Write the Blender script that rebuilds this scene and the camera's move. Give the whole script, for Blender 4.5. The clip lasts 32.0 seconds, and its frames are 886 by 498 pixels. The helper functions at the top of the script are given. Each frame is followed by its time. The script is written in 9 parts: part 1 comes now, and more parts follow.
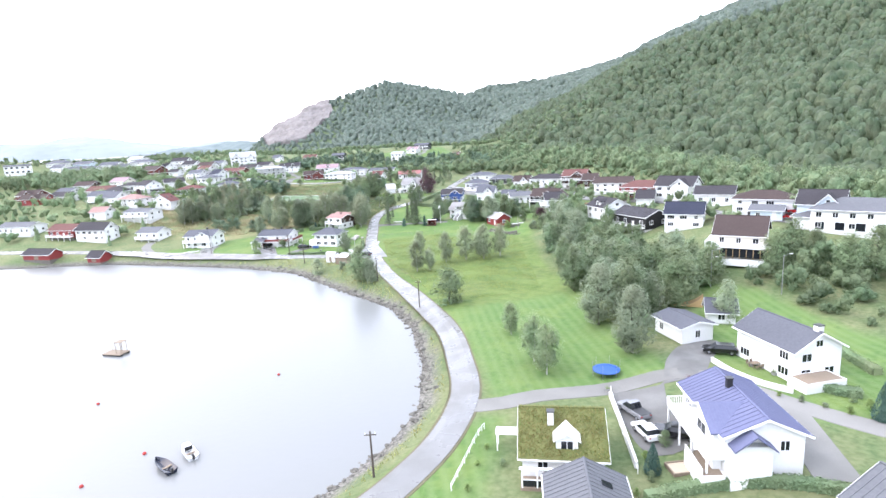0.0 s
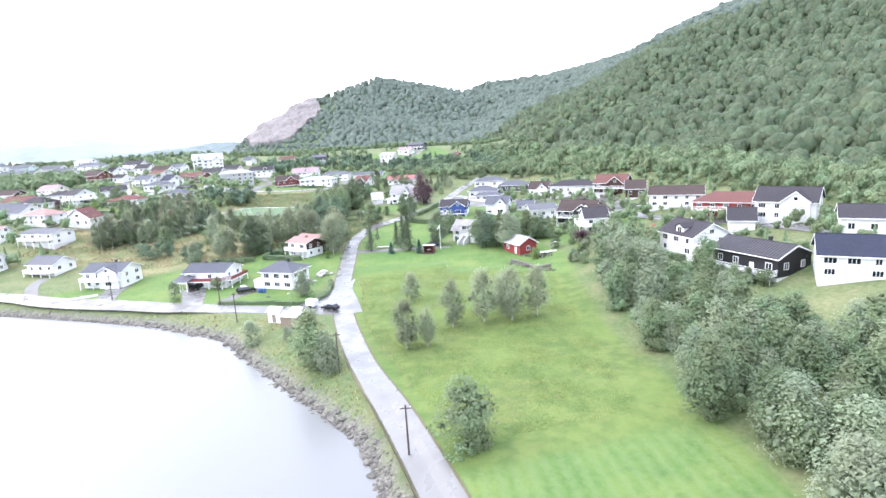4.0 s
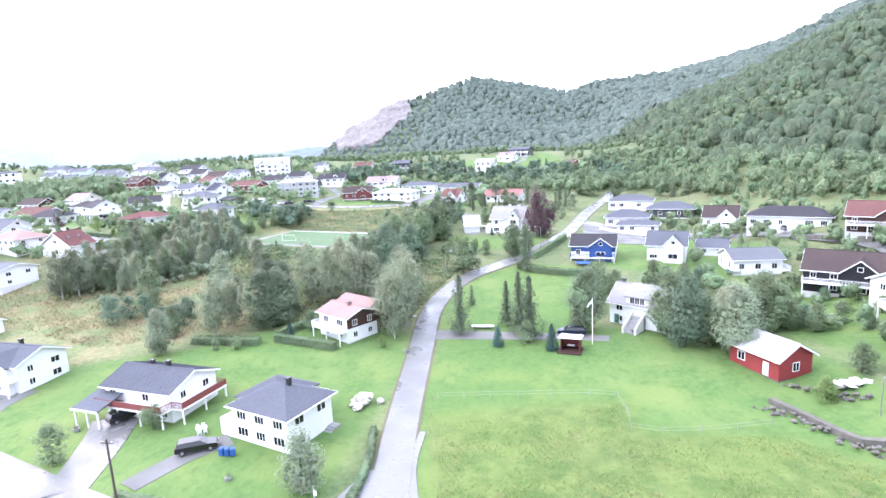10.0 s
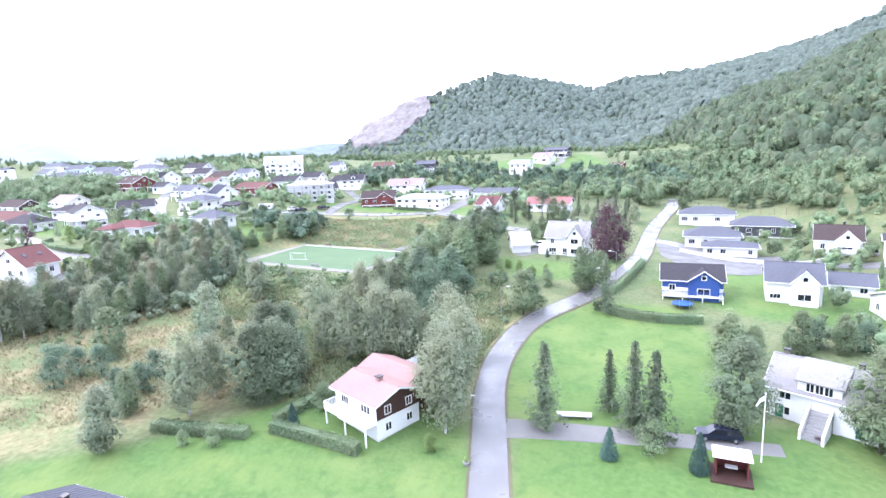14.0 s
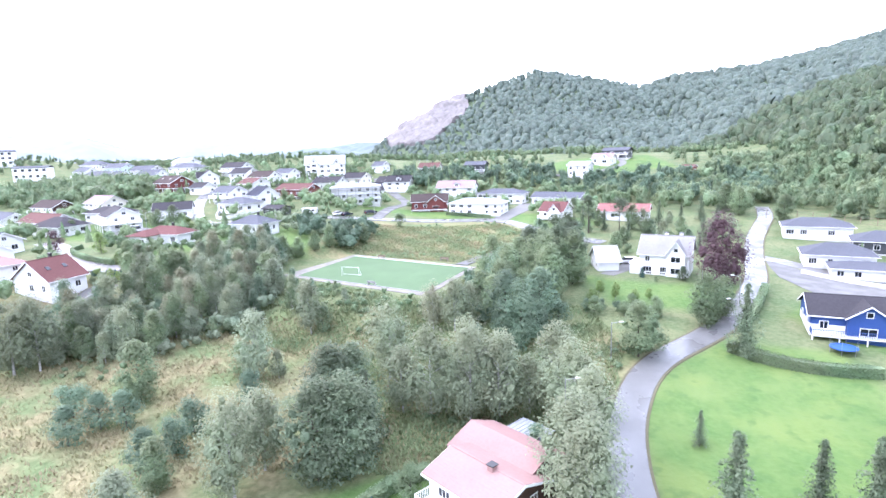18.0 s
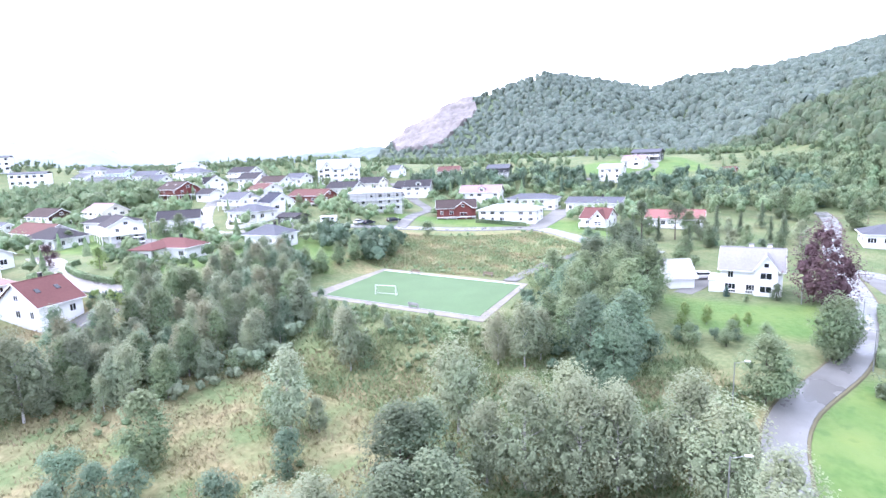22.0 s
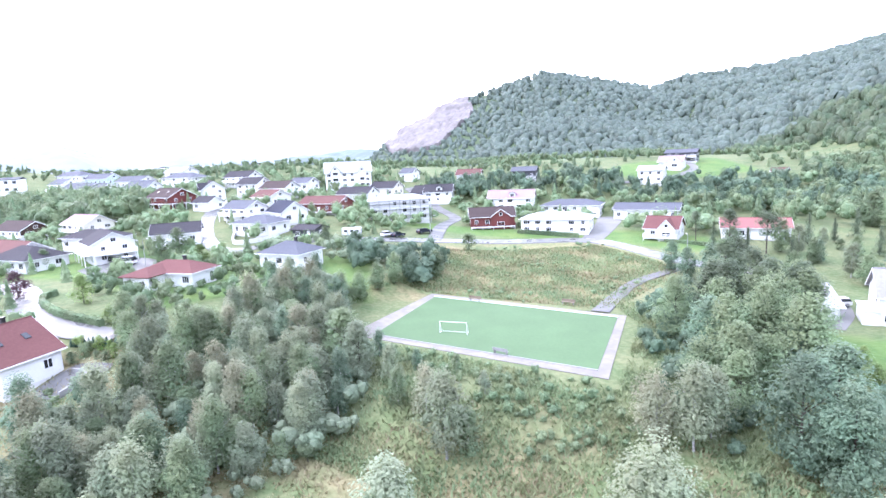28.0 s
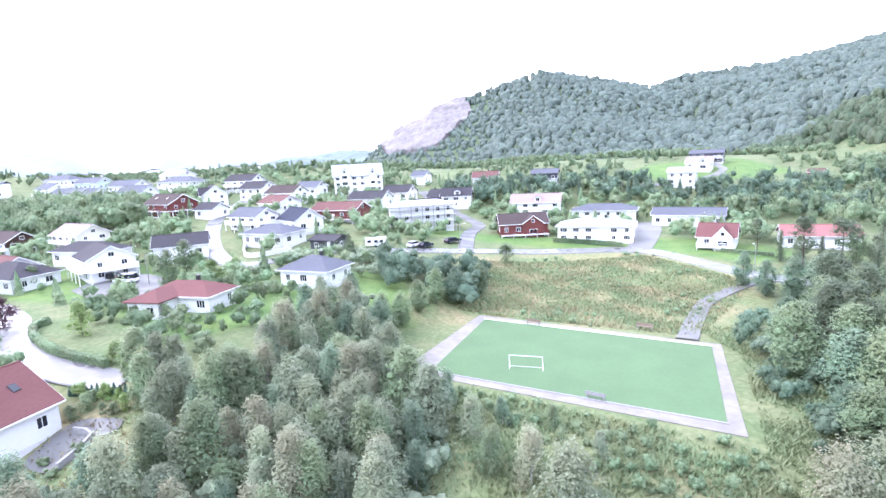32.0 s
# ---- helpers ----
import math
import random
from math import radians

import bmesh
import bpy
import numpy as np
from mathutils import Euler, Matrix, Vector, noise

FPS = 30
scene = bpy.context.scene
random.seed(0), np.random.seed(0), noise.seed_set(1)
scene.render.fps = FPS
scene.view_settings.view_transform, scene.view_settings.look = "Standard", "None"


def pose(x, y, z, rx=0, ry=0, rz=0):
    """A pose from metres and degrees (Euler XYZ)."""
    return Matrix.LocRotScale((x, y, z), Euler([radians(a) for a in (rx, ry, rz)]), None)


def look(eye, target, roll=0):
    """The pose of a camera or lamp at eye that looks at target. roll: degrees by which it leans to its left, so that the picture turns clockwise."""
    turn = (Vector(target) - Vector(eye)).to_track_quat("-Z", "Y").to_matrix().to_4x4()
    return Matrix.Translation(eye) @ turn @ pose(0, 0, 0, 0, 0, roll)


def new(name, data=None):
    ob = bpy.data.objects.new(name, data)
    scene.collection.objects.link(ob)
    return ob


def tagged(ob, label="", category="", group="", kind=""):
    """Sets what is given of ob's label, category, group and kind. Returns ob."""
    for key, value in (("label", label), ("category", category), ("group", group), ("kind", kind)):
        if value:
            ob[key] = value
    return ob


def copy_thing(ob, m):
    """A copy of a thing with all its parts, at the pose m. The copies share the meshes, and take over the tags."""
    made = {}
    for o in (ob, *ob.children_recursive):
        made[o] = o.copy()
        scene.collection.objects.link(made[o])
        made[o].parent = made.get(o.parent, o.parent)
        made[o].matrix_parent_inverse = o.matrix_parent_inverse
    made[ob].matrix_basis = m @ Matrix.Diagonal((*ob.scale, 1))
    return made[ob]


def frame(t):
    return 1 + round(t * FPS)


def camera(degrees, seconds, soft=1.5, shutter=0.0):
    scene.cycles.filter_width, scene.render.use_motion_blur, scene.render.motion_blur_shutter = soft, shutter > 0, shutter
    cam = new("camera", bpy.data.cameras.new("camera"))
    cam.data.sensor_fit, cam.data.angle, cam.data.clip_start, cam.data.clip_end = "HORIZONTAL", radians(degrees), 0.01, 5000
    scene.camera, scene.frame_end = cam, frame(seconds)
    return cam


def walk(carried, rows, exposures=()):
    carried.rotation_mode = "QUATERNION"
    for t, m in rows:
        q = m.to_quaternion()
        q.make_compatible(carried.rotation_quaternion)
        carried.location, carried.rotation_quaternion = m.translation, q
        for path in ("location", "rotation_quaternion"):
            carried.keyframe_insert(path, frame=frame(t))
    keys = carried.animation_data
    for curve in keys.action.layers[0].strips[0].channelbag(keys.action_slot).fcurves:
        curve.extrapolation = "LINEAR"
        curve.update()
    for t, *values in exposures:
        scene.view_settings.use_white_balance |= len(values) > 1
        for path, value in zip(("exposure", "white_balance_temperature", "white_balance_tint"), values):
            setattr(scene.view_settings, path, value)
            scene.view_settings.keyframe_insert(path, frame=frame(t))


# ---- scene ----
cam = camera(78.2, 32.0)
PATH = [
    (0, (0.761, -2.917, 41.282), (0.749, -0.956, 40.889), -3.3),
    (0.5, (0.494, 5.908, 41.112), (0.475, 7.869, 40.719), -3.4),
    (1, (0.165, 14.281, 41.005), (0.139, 16.242, 40.612), -3.5),
    (1.5, (-0.145, 22.148, 40.923), (-0.105, 24.107, 40.527), -3.6),
    (2, (-0.341, 30.221, 40.857), (-0.296, 32.18, 40.461), -3.4),
    (2.5, (-0.53, 38.287, 40.942), (-0.432, 40.243, 40.539), -3.5),
    (4.5, (-0.86, 68.96, 39.778), (-0.889, 70.922, 39.39), -3.5),
    (5, (-0.905, 76.409, 39.794), (-0.955, 78.371, 39.405), -3.5),
    (5.5, (-1.173, 83.827, 39.666), (-1.246, 85.788, 39.278), -3.4),
    (6, (-1.753, 91.293, 39.442), (-1.839, 93.254, 39.057), -3.3),
    (6.5, (-2.372, 98.475, 39.247), (-2.548, 100.431, 38.87), -3.3),
    (7, (-3.085, 105.756, 38.761), (-3.314, 107.709, 38.393), -3.2),
    (7.5, (-4.166, 112.832, 38.529), (-4.433, 114.782, 38.17), -3.2),
    (8, (-5.413, 119.708, 38.475), (-5.69, 121.656, 38.12), -3.2),
    (8.5, (-6.879, 126.404, 38.602), (-7.162, 128.352, 38.246), -3.2),
    (9, (-8.54, 132.749, 38.929), (-8.837, 134.693, 38.565), -3.0),
    (9.5, (-9.796, 138.647, 38.678), (-10.104, 140.591, 38.325), -3.2),
    (10, (-11.459, 144.602, 38.857), (-11.772, 146.545, 38.506), -3.0),
    (10.5, (-13.478, 150.093, 39.031), (-13.79, 152.037, 38.677), -2.8),
    (11, (-15.663, 154.988, 39.203), (-15.967, 156.933, 38.849), -2.7),
    (11.5, (-17.526, 159.553, 39.313), (-17.826, 161.499, 38.959), -2.6),
    (12, (-19.01, 163.781, 39.601), (-19.312, 165.725, 39.243), -2.3),
    (12.5, (-20.084, 167.493, 39.829), (-20.402, 169.434, 39.47), -2.3),
    (13, (-21.156, 170.787, 39.955), (-21.49, 172.726, 39.598), -2.3),
    (13.5, (-22.722, 173.973, 40.123), (-23.067, 175.911, 39.767), -2.4),
    (14, (-24.524, 176.958, 40.14), (-24.885, 178.893, 39.784), -2.4),
    (14.5, (-26.41, 179.789, 39.975), (-26.787, 181.721, 39.621), -2.3),
    (15, (-28.017, 182.168, 39.791), (-28.417, 184.097, 39.448), -2.5),
    (15.5, (-29.684, 184.583, 39.823), (-30.105, 186.508, 39.478), -2.4),
    (17.5, (-36.634, 192.726, 40.68), (-37.096, 194.64, 40.326), -2.1),
    (18, (-38.422, 194.672, 40.798), (-38.887, 196.585, 40.444), -2.1),
    (18.5, (-40.27, 196.449, 40.833), (-40.737, 198.362, 40.48), -2.1),
    (19, (-41.899, 198.202, 40.648), (-42.368, 200.114, 40.299), -2.1),
    (19.5, (-43.649, 199.943, 40.75), (-44.119, 201.855, 40.4), -2.0),
    (20, (-45.411, 201.725, 40.773), (-45.88, 203.638, 40.425), -2.1),
    (20.5, (-47.12, 203.582, 40.758), (-47.588, 205.495, 40.41), -2.0),
    (21, (-48.7, 205.328, 40.737), (-49.168, 207.241, 40.39), -2.1),
    (21.5, (-50.14, 207.005, 40.648), (-50.613, 208.917, 40.305), -2.3),
    (22, (-51.84, 208.656, 40.498), (-52.309, 210.57, 40.159), -2.4),
    (22.5, (-53.562, 210.522, 40.376), (-54.026, 212.438, 40.039), -2.6),
    (23, (-55.422, 212.406, 40.482), (-55.883, 214.323, 40.144), -2.5),
    (23.5, (-56.98, 214.258, 40.525), (-57.438, 216.175, 40.189), -2.5),
    (24, (-58.846, 216.256, 40.45), (-59.301, 218.175, 40.114), -2.5),
    (24.5, (-60.828, 218.004, 40.39), (-61.278, 219.924, 40.056), -2.5),
    (25, (-62.708, 219.662, 40.461), (-63.152, 221.583, 40.126), -2.5),
    (25.5, (-64.267, 221.326, 40.389), (-64.712, 223.247, 40.057), -2.4),
    (27.5, (-71.217, 227.004, 41.001), (-71.637, 228.93, 40.667), -2.6),
    (28, (-72.973, 228.772, 41.036), (-73.389, 230.7, 40.702), -2.7),
    (28.5, (-74.654, 230.344, 41.183), (-75.066, 232.273, 40.848), -2.7),
    (29, (-76.407, 231.926, 41.258), (-76.814, 233.856, 40.924), -2.8),
    (29.5, (-78.168, 233.405, 41.4), (-78.569, 235.335, 41.065), -2.8),
    (30, (-79.986, 234.798, 41.527), (-80.382, 236.73, 41.192), -2.9),
    (30.5, (-81.642, 236.238, 41.596), (-82.034, 238.171, 41.262), -2.9),
    (31, (-83.312, 237.774, 41.74), (-83.703, 239.707, 41.406), -2.8),
    (31.5, (-84.996, 239.266, 41.896), (-85.381, 241.2, 41.562), -3.0),
    (32, (-86.643, 240.507, 41.989), (-87.023, 242.442, 41.656), -2.9),
]
walk(cam, [(t, look(eye, target, roll)) for t, eye, target, roll in PATH], [(0, 1.57, 5980, 17.5), (5, 1.71, 5880, 19), (9, 1.81, 5700, 22), (20, 1.89, 5580, 24.5), (32, 1.93, 5500, 26)])

# white overcast sky; the bright cloud lies over the bay
world = bpy.data.worlds.new("overcast_sky")
scene.world = world
world.use_nodes = True
wn, wl = world.node_tree.nodes, world.node_tree.links
sky = wn.new("ShaderNodeTexSky")
sky.sky_type, sky.sun_disc, sky.sun_elevation, sky.sun_rotation = "NISHITA", False, radians(42), radians(300)
sky.dust_density, sky.air_density = 4.0, 1.5
sky_bg, cloud_bg, sky_sum = wn["Background"], wn.new("ShaderNodeBackground"), wn.new("ShaderNodeAddShader")
sky_bg.inputs[1].default_value = 0.06
cloud_bg.inputs[0].default_value, cloud_bg.inputs[1].default_value = (0.93, 0.97, 1.0, 1), 1.05
wl.new(sky.outputs[0], sky_bg.inputs[0])
wl.new(sky_bg.outputs[0], sky_sum.inputs[0])
wl.new(cloud_bg.outputs[0], sky_sum.inputs[1])
wl.new(sky_sum.outputs[0], wn["World Output"].inputs[0])
sun = new("sun", bpy.data.lights.new("sun", "SUN"))
sun.data.energy, sun.data.angle, sun.data.color = 0.8, radians(25), (1.0, 0.97, 0.92)
sun.matrix_world = look((0, 0, 0), (0.62, 0.35, -0.75))

# ---- materials ----
def surface(name, dark, light, grain=3.0, rough=0.8, metal=0.0, relief=0.2, stain=0.25, ribs=None, spec=0.3, vary=0.0, patch=0.12):
    """A weathered surface: fine grain, broad stains, optional ribs (axis, pitch in metres, depth)."""
    m = bpy.data.materials.new(name)
    m.use_nodes = True
    n, l = m.node_tree.nodes, m.node_tree.links
    b = n["Principled BSDF"]
    b.inputs["Roughness"].default_value, b.inputs["Metallic"].default_value, b.inputs["Specular IOR Level"].default_value = rough, metal, spec
    co = n.new("ShaderNodeTexCoord")
    fine, broad, mix, mix2 = n.new("ShaderNodeTexNoise"), n.new("ShaderNodeTexNoise"), n.new("ShaderNodeMix"), n.new("ShaderNodeMix")
    fine.inputs["Scale"].default_value, fine.inputs["Detail"].default_value = grain, 5
    broad.inputs["Scale"].default_value, broad.inputs["Detail"].default_value = patch, 4
    mix.data_type = mix2.data_type = "RGBA"
    mix.inputs[6].default_value, mix.inputs[7].default_value = (*dark, 1), (*light, 1)
    mix2.blend_type = "MULTIPLY"
    mix2.inputs[0].default_value = stain
    l.new(co.outputs["Object"], fine.inputs["Vector"])
    l.new(co.outputs["Object"], broad.inputs["Vector"])
    l.new(fine.outputs["Fac"], mix.inputs[0])
    l.new(mix.outputs[2], mix2.inputs[6])
    ramp_node = n.new("ShaderNodeMapRange")
    ramp_node.inputs["From Min"].default_value, ramp_node.inputs["From Max"].default_value = 0.3, 0.7
    ramp_node.inputs["To Min"].default_value = 0.35
    l.new(broad.outputs["Fac"], ramp_node.inputs["Value"])
    l.new(ramp_node.outputs[0], mix2.inputs[7])
    out = mix2.outputs[2]
    if vary:
        info, hsv, span = n.new("ShaderNodeObjectInfo"), n.new("ShaderNodeHueSaturation"), n.new("ShaderNodeMapRange")
        span.inputs["To Min"].default_value, span.inputs["To Max"].default_value = 1 - vary, 1 + vary
        l.new(info.outputs["Random"], span.inputs["Value"])
        l.new(span.outputs[0], hsv.inputs["Value"])
        l.new(out, hsv.inputs["Color"])
        out = hsv.outputs[0]
    l.new(out, b.inputs["Base Color"])
    bump_node = n.new("ShaderNodeBump")
    bump_node.inputs["Strength"].default_value, bump_node.inputs["Distance"].default_value = relief, 0.05
    h = fine.outputs["Fac"]
    if ribs:
        axis, step, depth = ribs
        sep, mul, fr = n.new("ShaderNodeSeparateXYZ"), n.new("ShaderNodeMath"), n.new("ShaderNodeMath")
        mul.operation, fr.operation = "MULTIPLY", "FRACT"
        mul.inputs[1].default_value = 1 / step
        l.new(co.outputs["Object"], sep.inputs[0])
        l.new(sep.outputs["XYZ".index(axis)], mul.inputs[0])
        l.new(mul.outputs[0], fr.inputs[0])
        h = fr.outputs[0]
        bump_node.inputs["Strength"].default_value, bump_node.inputs["Distance"].default_value = 0.6, depth
    l.new(h, bump_node.inputs["Height"])
    l.new(bump_node.outputs[0], b.inputs["Normal"])
    return m


def leaf(name, dark, light, vary=0.25, mottle=1.3):
    """Foliage: its colour wanders from leaf clump to leaf clump and from tree to tree."""
    m = bpy.data.materials.new(name)
    m.use_nodes = True
    n, l = m.node_tree.nodes, m.node_tree.links
    b = n["Principled BSDF"]
    b.inputs["Roughness"].default_value, b.inputs["Specular IOR Level"].default_value = 0.6, 0.25
    geo, info, mix, hsv, span, co, broad = (n.new("ShaderNode" + k) for k in ("NewGeometry", "ObjectInfo", "Mix", "HueSaturation", "MapRange", "TexCoord", "TexNoise"))
    mix.data_type = "RGBA"
    mix.inputs[6].default_value, mix.inputs[7].default_value = (*dark, 1), (*light, 1)
    l.new(geo.outputs["Random Per Island"], mix.inputs[0])
    span.inputs["To Min"].default_value, span.inputs["To Max"].default_value = 1 - vary, 1 + vary
    l.new(info.outputs["Random"], span.inputs["Value"])
    broad.inputs["Scale"].default_value, broad.inputs["Detail"].default_value = 0.09, 3
    l.new(co.outputs["Object"], broad.inputs["Vector"])
    val = n.new("ShaderNodeMath")
    val.operation = "MULTIPLY_ADD"
    val.inputs[1].default_value = mottle
    l.new(broad.outputs["Fac"], val.inputs[0])
    off = n.new("ShaderNodeMath")
    off.operation = "SUBTRACT"
    off.inputs[1].default_value = mottle / 2
    l.new(span.outputs[0], off.inputs[0])
    l.new(off.outputs[0], val.inputs[2])
    l.new(mix.outputs[2], hsv.inputs["Color"])
    tint_n, tint_r = n.new("ShaderNodeTexNoise"), n.new("ShaderNodeMapRange")
    tint_n.inputs["Scale"].default_value = 0.17
    tint_r.inputs["From Min"].default_value, tint_r.inputs["From Max"].default_value = 0.3, 0.7
    tint_r.inputs["To Min"].default_value, tint_r.inputs["To Max"].default_value = 0.465, 0.525
    l.new(co.outputs["Object"], tint_n.inputs["Vector"])
    l.new(tint_n.outputs["Fac"], tint_r.inputs["Value"])
    l.new(tint_r.outputs[0], hsv.inputs["Hue"])
    l.new(val.outputs[0], hsv.inputs["Value"])
    l.new(hsv.outputs[0], b.inputs["Base Color"])
    thin, both = n.new("ShaderNodeBsdfTranslucent"), n.new("ShaderNodeMixShader")
    both.inputs[0].default_value = 0.4
    l.new(hsv.outputs[0], thin.inputs["Color"])
    l.new(b.outputs[0], both.inputs[1])
    l.new(thin.outputs[0], both.inputs[2])
    l.new(both.outputs[0], n["Material Output"].inputs["Surface"])
    return m


def glass(name):
    m = bpy.data.materials.new(name)
    m.use_nodes = True
    b = m.node_tree.nodes["Principled BSDF"]
    b.inputs["Base Color"].default_value, b.inputs["Roughness"].default_value = (0.012, 0.014, 0.018, 1), 0.06
    return m


CLAD = ("Z", 0.16, 0.02)
WALL = {
    "white": surface("white_cladding", (0.607, 0.607, 0.599), (0.689, 0.689, 0.681), ribs=CLAD, stain=0.06, rough=0.55),
    "cream": surface("cream_cladding", (0.59, 0.549, 0.459), (0.672, 0.64, 0.558), ribs=CLAD, stain=0.08, rough=0.6),
    "pale": surface("pale_blue_cladding", (0.426, 0.508, 0.574), (0.508, 0.574, 0.631), ribs=CLAD, stain=0.08, rough=0.6),
    "red": surface("red_boards", (0.182, 0.028, 0.028), (0.238, 0.042, 0.0385), ribs=("X", 0.2, 0.02), stain=0.25, rough=0.7),
    "redwood": surface("red_stained_boards", (0.105, 0.0294, 0.0252), (0.147, 0.042, 0.035), ribs=CLAD, stain=0.25, rough=0.7),
    "brown": surface("brown_boards", (0.0385, 0.0196, 0.0154), (0.063, 0.0315, 0.0245), ribs=CLAD, stain=0.25, rough=0.7),
    "black": surface("black_stained_boards", (0.0084, 0.0084, 0.0098), (0.021, 0.021, 0.0231), ribs=CLAD, stain=0.2, rough=0.6),
    "charcoal": surface("charcoal_boards", (0.042, 0.0455, 0.0525), (0.07, 0.0735, 0.0805), ribs=CLAD, stain=0.2, rough=0.6),
    "blue": surface("bright_blue_boards", (0.021, 0.0525, 0.182), (0.035, 0.077, 0.231), ribs=CLAD, stain=0.15, rough=0.55),
}
WALL["redwhite"] = WALL["brownwhite"] = WALL["white"]
TILE = ("Y", 0.34, 0.05)
ROOF = {
    "slate": surface("slate_tiles", (0.07, 0.0735, 0.0875), (0.115, 0.119, 0.136), ribs=TILE, rough=0.8, spec=0.1),
    "grey": surface("grey_roof", (0.091, 0.0945, 0.105), (0.14, 0.143, 0.154), ribs=TILE, rough=0.8, spec=0.1),
    "dark": surface("dark_tiles", (0.0315, 0.0294, 0.0336), (0.0595, 0.056, 0.0616), ribs=TILE, rough=0.8, spec=0.1),
    "brown": surface("brown_tiles", (0.0455, 0.0336, 0.0315), (0.077, 0.0595, 0.056), ribs=TILE, rough=0.85, spec=0.1),
    "navy": surface("blue_black_tiles", (0.021, 0.0238, 0.0385), (0.042, 0.0462, 0.0665), ribs=TILE, rough=0.8, spec=0.1),
    "blue": surface("glossy_blue_tiles", (0.10, 0.107, 0.178), (0.135, 0.142, 0.222), ribs=TILE, rough=0.8, spec=0.1),
    "redroof": surface("dull_red_tiles", (0.100, 0.051, 0.046), (0.150, 0.077, 0.069), ribs=TILE, rough=0.85, spec=0.1),
    "redtile": surface("red_brown_tiles", (0.105, 0.05, 0.047), (0.155, 0.072, 0.066), ribs=TILE, rough=0.85, spec=0.1),
    "orange": surface("bright_red_tiles", (0.19, 0.072, 0.064), (0.25, 0.098, 0.088), ribs=TILE, rough=0.55),
    "pink": surface("faded_pink_roof", (0.25, 0.158, 0.142), (0.31, 0.20, 0.18), ribs=TILE, rough=0.85, spec=0.1),
    "pinkgrey": surface("faded_pink_grey_roof", (0.238, 0.168, 0.182), (0.315, 0.231, 0.245), ribs=TILE, rough=0.85, spec=0.1),
    "pale": surface("pale_grey_roof", (0.294, 0.308, 0.329), (0.385, 0.399, 0.42), ribs=TILE, rough=0.85, spec=0.1),
    "tin": surface("pale_sheet_roof", (0.315, 0.308, 0.301), (0.42, 0.413, 0.399), ribs=("X", 0.4, 0.03), rough=0.85, spec=0.1),
    "stone": surface("old_slate_roof", (0.189, 0.182, 0.182), (0.294, 0.287, 0.28), ribs=TILE, rough=0.7, stain=0.45),
    "turf": surface("grass_turf", (0.085, 0.112, 0.034), (0.165, 0.155, 0.058), grain=1.2, rough=0.95, relief=0.8, stain=0.5, patch=0.5),
}
TRIM = surface("white_trim", (0.64, 0.64, 0.631), (0.697, 0.697, 0.689), stain=0.05, rough=0.5)
CONCRETE = surface("concrete", (0.21, 0.21, 0.203), (0.308, 0.301, 0.294), grain=6, stain=0.35)
PALECON = surface("pale_rendered_base", (0.508, 0.5, 0.484), (0.607, 0.599, 0.582), grain=6, stain=0.2)
STONE = surface("grey_stone", (0.07, 0.066, 0.054), (0.195, 0.182, 0.157), grain=1.5, stain=0.5, relief=0.8, vary=0.25)
ASPHALT = surface("wet_asphalt", (0.115, 0.114, 0.110), (0.155, 0.154, 0.148), grain=9, rough=0.5, stain=0.25, spec=0.5, patch=0.05, relief=0.08)
ASPHALT_DRY = surface("worn_asphalt", (0.122, 0.120, 0.115), (0.172, 0.170, 0.162), grain=7, rough=0.7, stain=0.45, patch=0.2, spec=0.15)
GRAVEL = surface("gravel", (0.158, 0.156, 0.147), (0.232, 0.227, 0.213), grain=12, rough=0.95, stain=0.4, relief=0.6, spec=0.08)
TURF = surface("green_sports_turf", (0.060, 0.108, 0.046), (0.086, 0.140, 0.062), grain=2, rough=0.85, stain=0.22, patch=0.15)
BLACK = surface("black_metal", (0.0108, 0.0108, 0.0117), (0.027, 0.027, 0.0288), rough=0.4, spec=0.5)
STEEL = surface("galvanised_steel", (0.294, 0.301, 0.308), (0.385, 0.392, 0.399), rough=0.4, metal=0.7)
WOOD = surface("weathered_wood", (0.154, 0.119, 0.084), (0.252, 0.203, 0.154), grain=5, ribs=("X", 0.14, 0.02))
PLANK = surface("new_timber", (0.35, 0.231, 0.105), (0.434, 0.301, 0.154), grain=5)
POLE = surface("tarred_pole", (0.0495, 0.0405, 0.0342), (0.099, 0.081, 0.0675), grain=8)
BARK = surface("dark_bark", (0.045, 0.036, 0.0288), (0.099, 0.081, 0.0675), grain=8, relief=0.7)
BIRCH = surface("birch_bark", (0.27, 0.261, 0.243), (0.558, 0.54, 0.513), grain=4, stain=0.5, patch=2.0)
GLASS = glass("window_glass")
REDPAINT = surface("red_paint", (0.294, 0.028, 0.0245), (0.35, 0.042, 0.035), rough=0.5, stain=0.15)
DULLRED = surface("dull_red_stain", (0.150, 0.040, 0.036), (0.196, 0.056, 0.050), rough=0.6, stain=0.2)
BLUEPAINT = surface("blue_paint", (0.021, 0.07, 0.252), (0.035, 0.098, 0.294), rough=0.5, stain=0.15)
GREENPAINT = surface("green_paint", (0.021, 0.098, 0.056), (0.035, 0.133, 0.077), rough=0.5, stain=0.15)
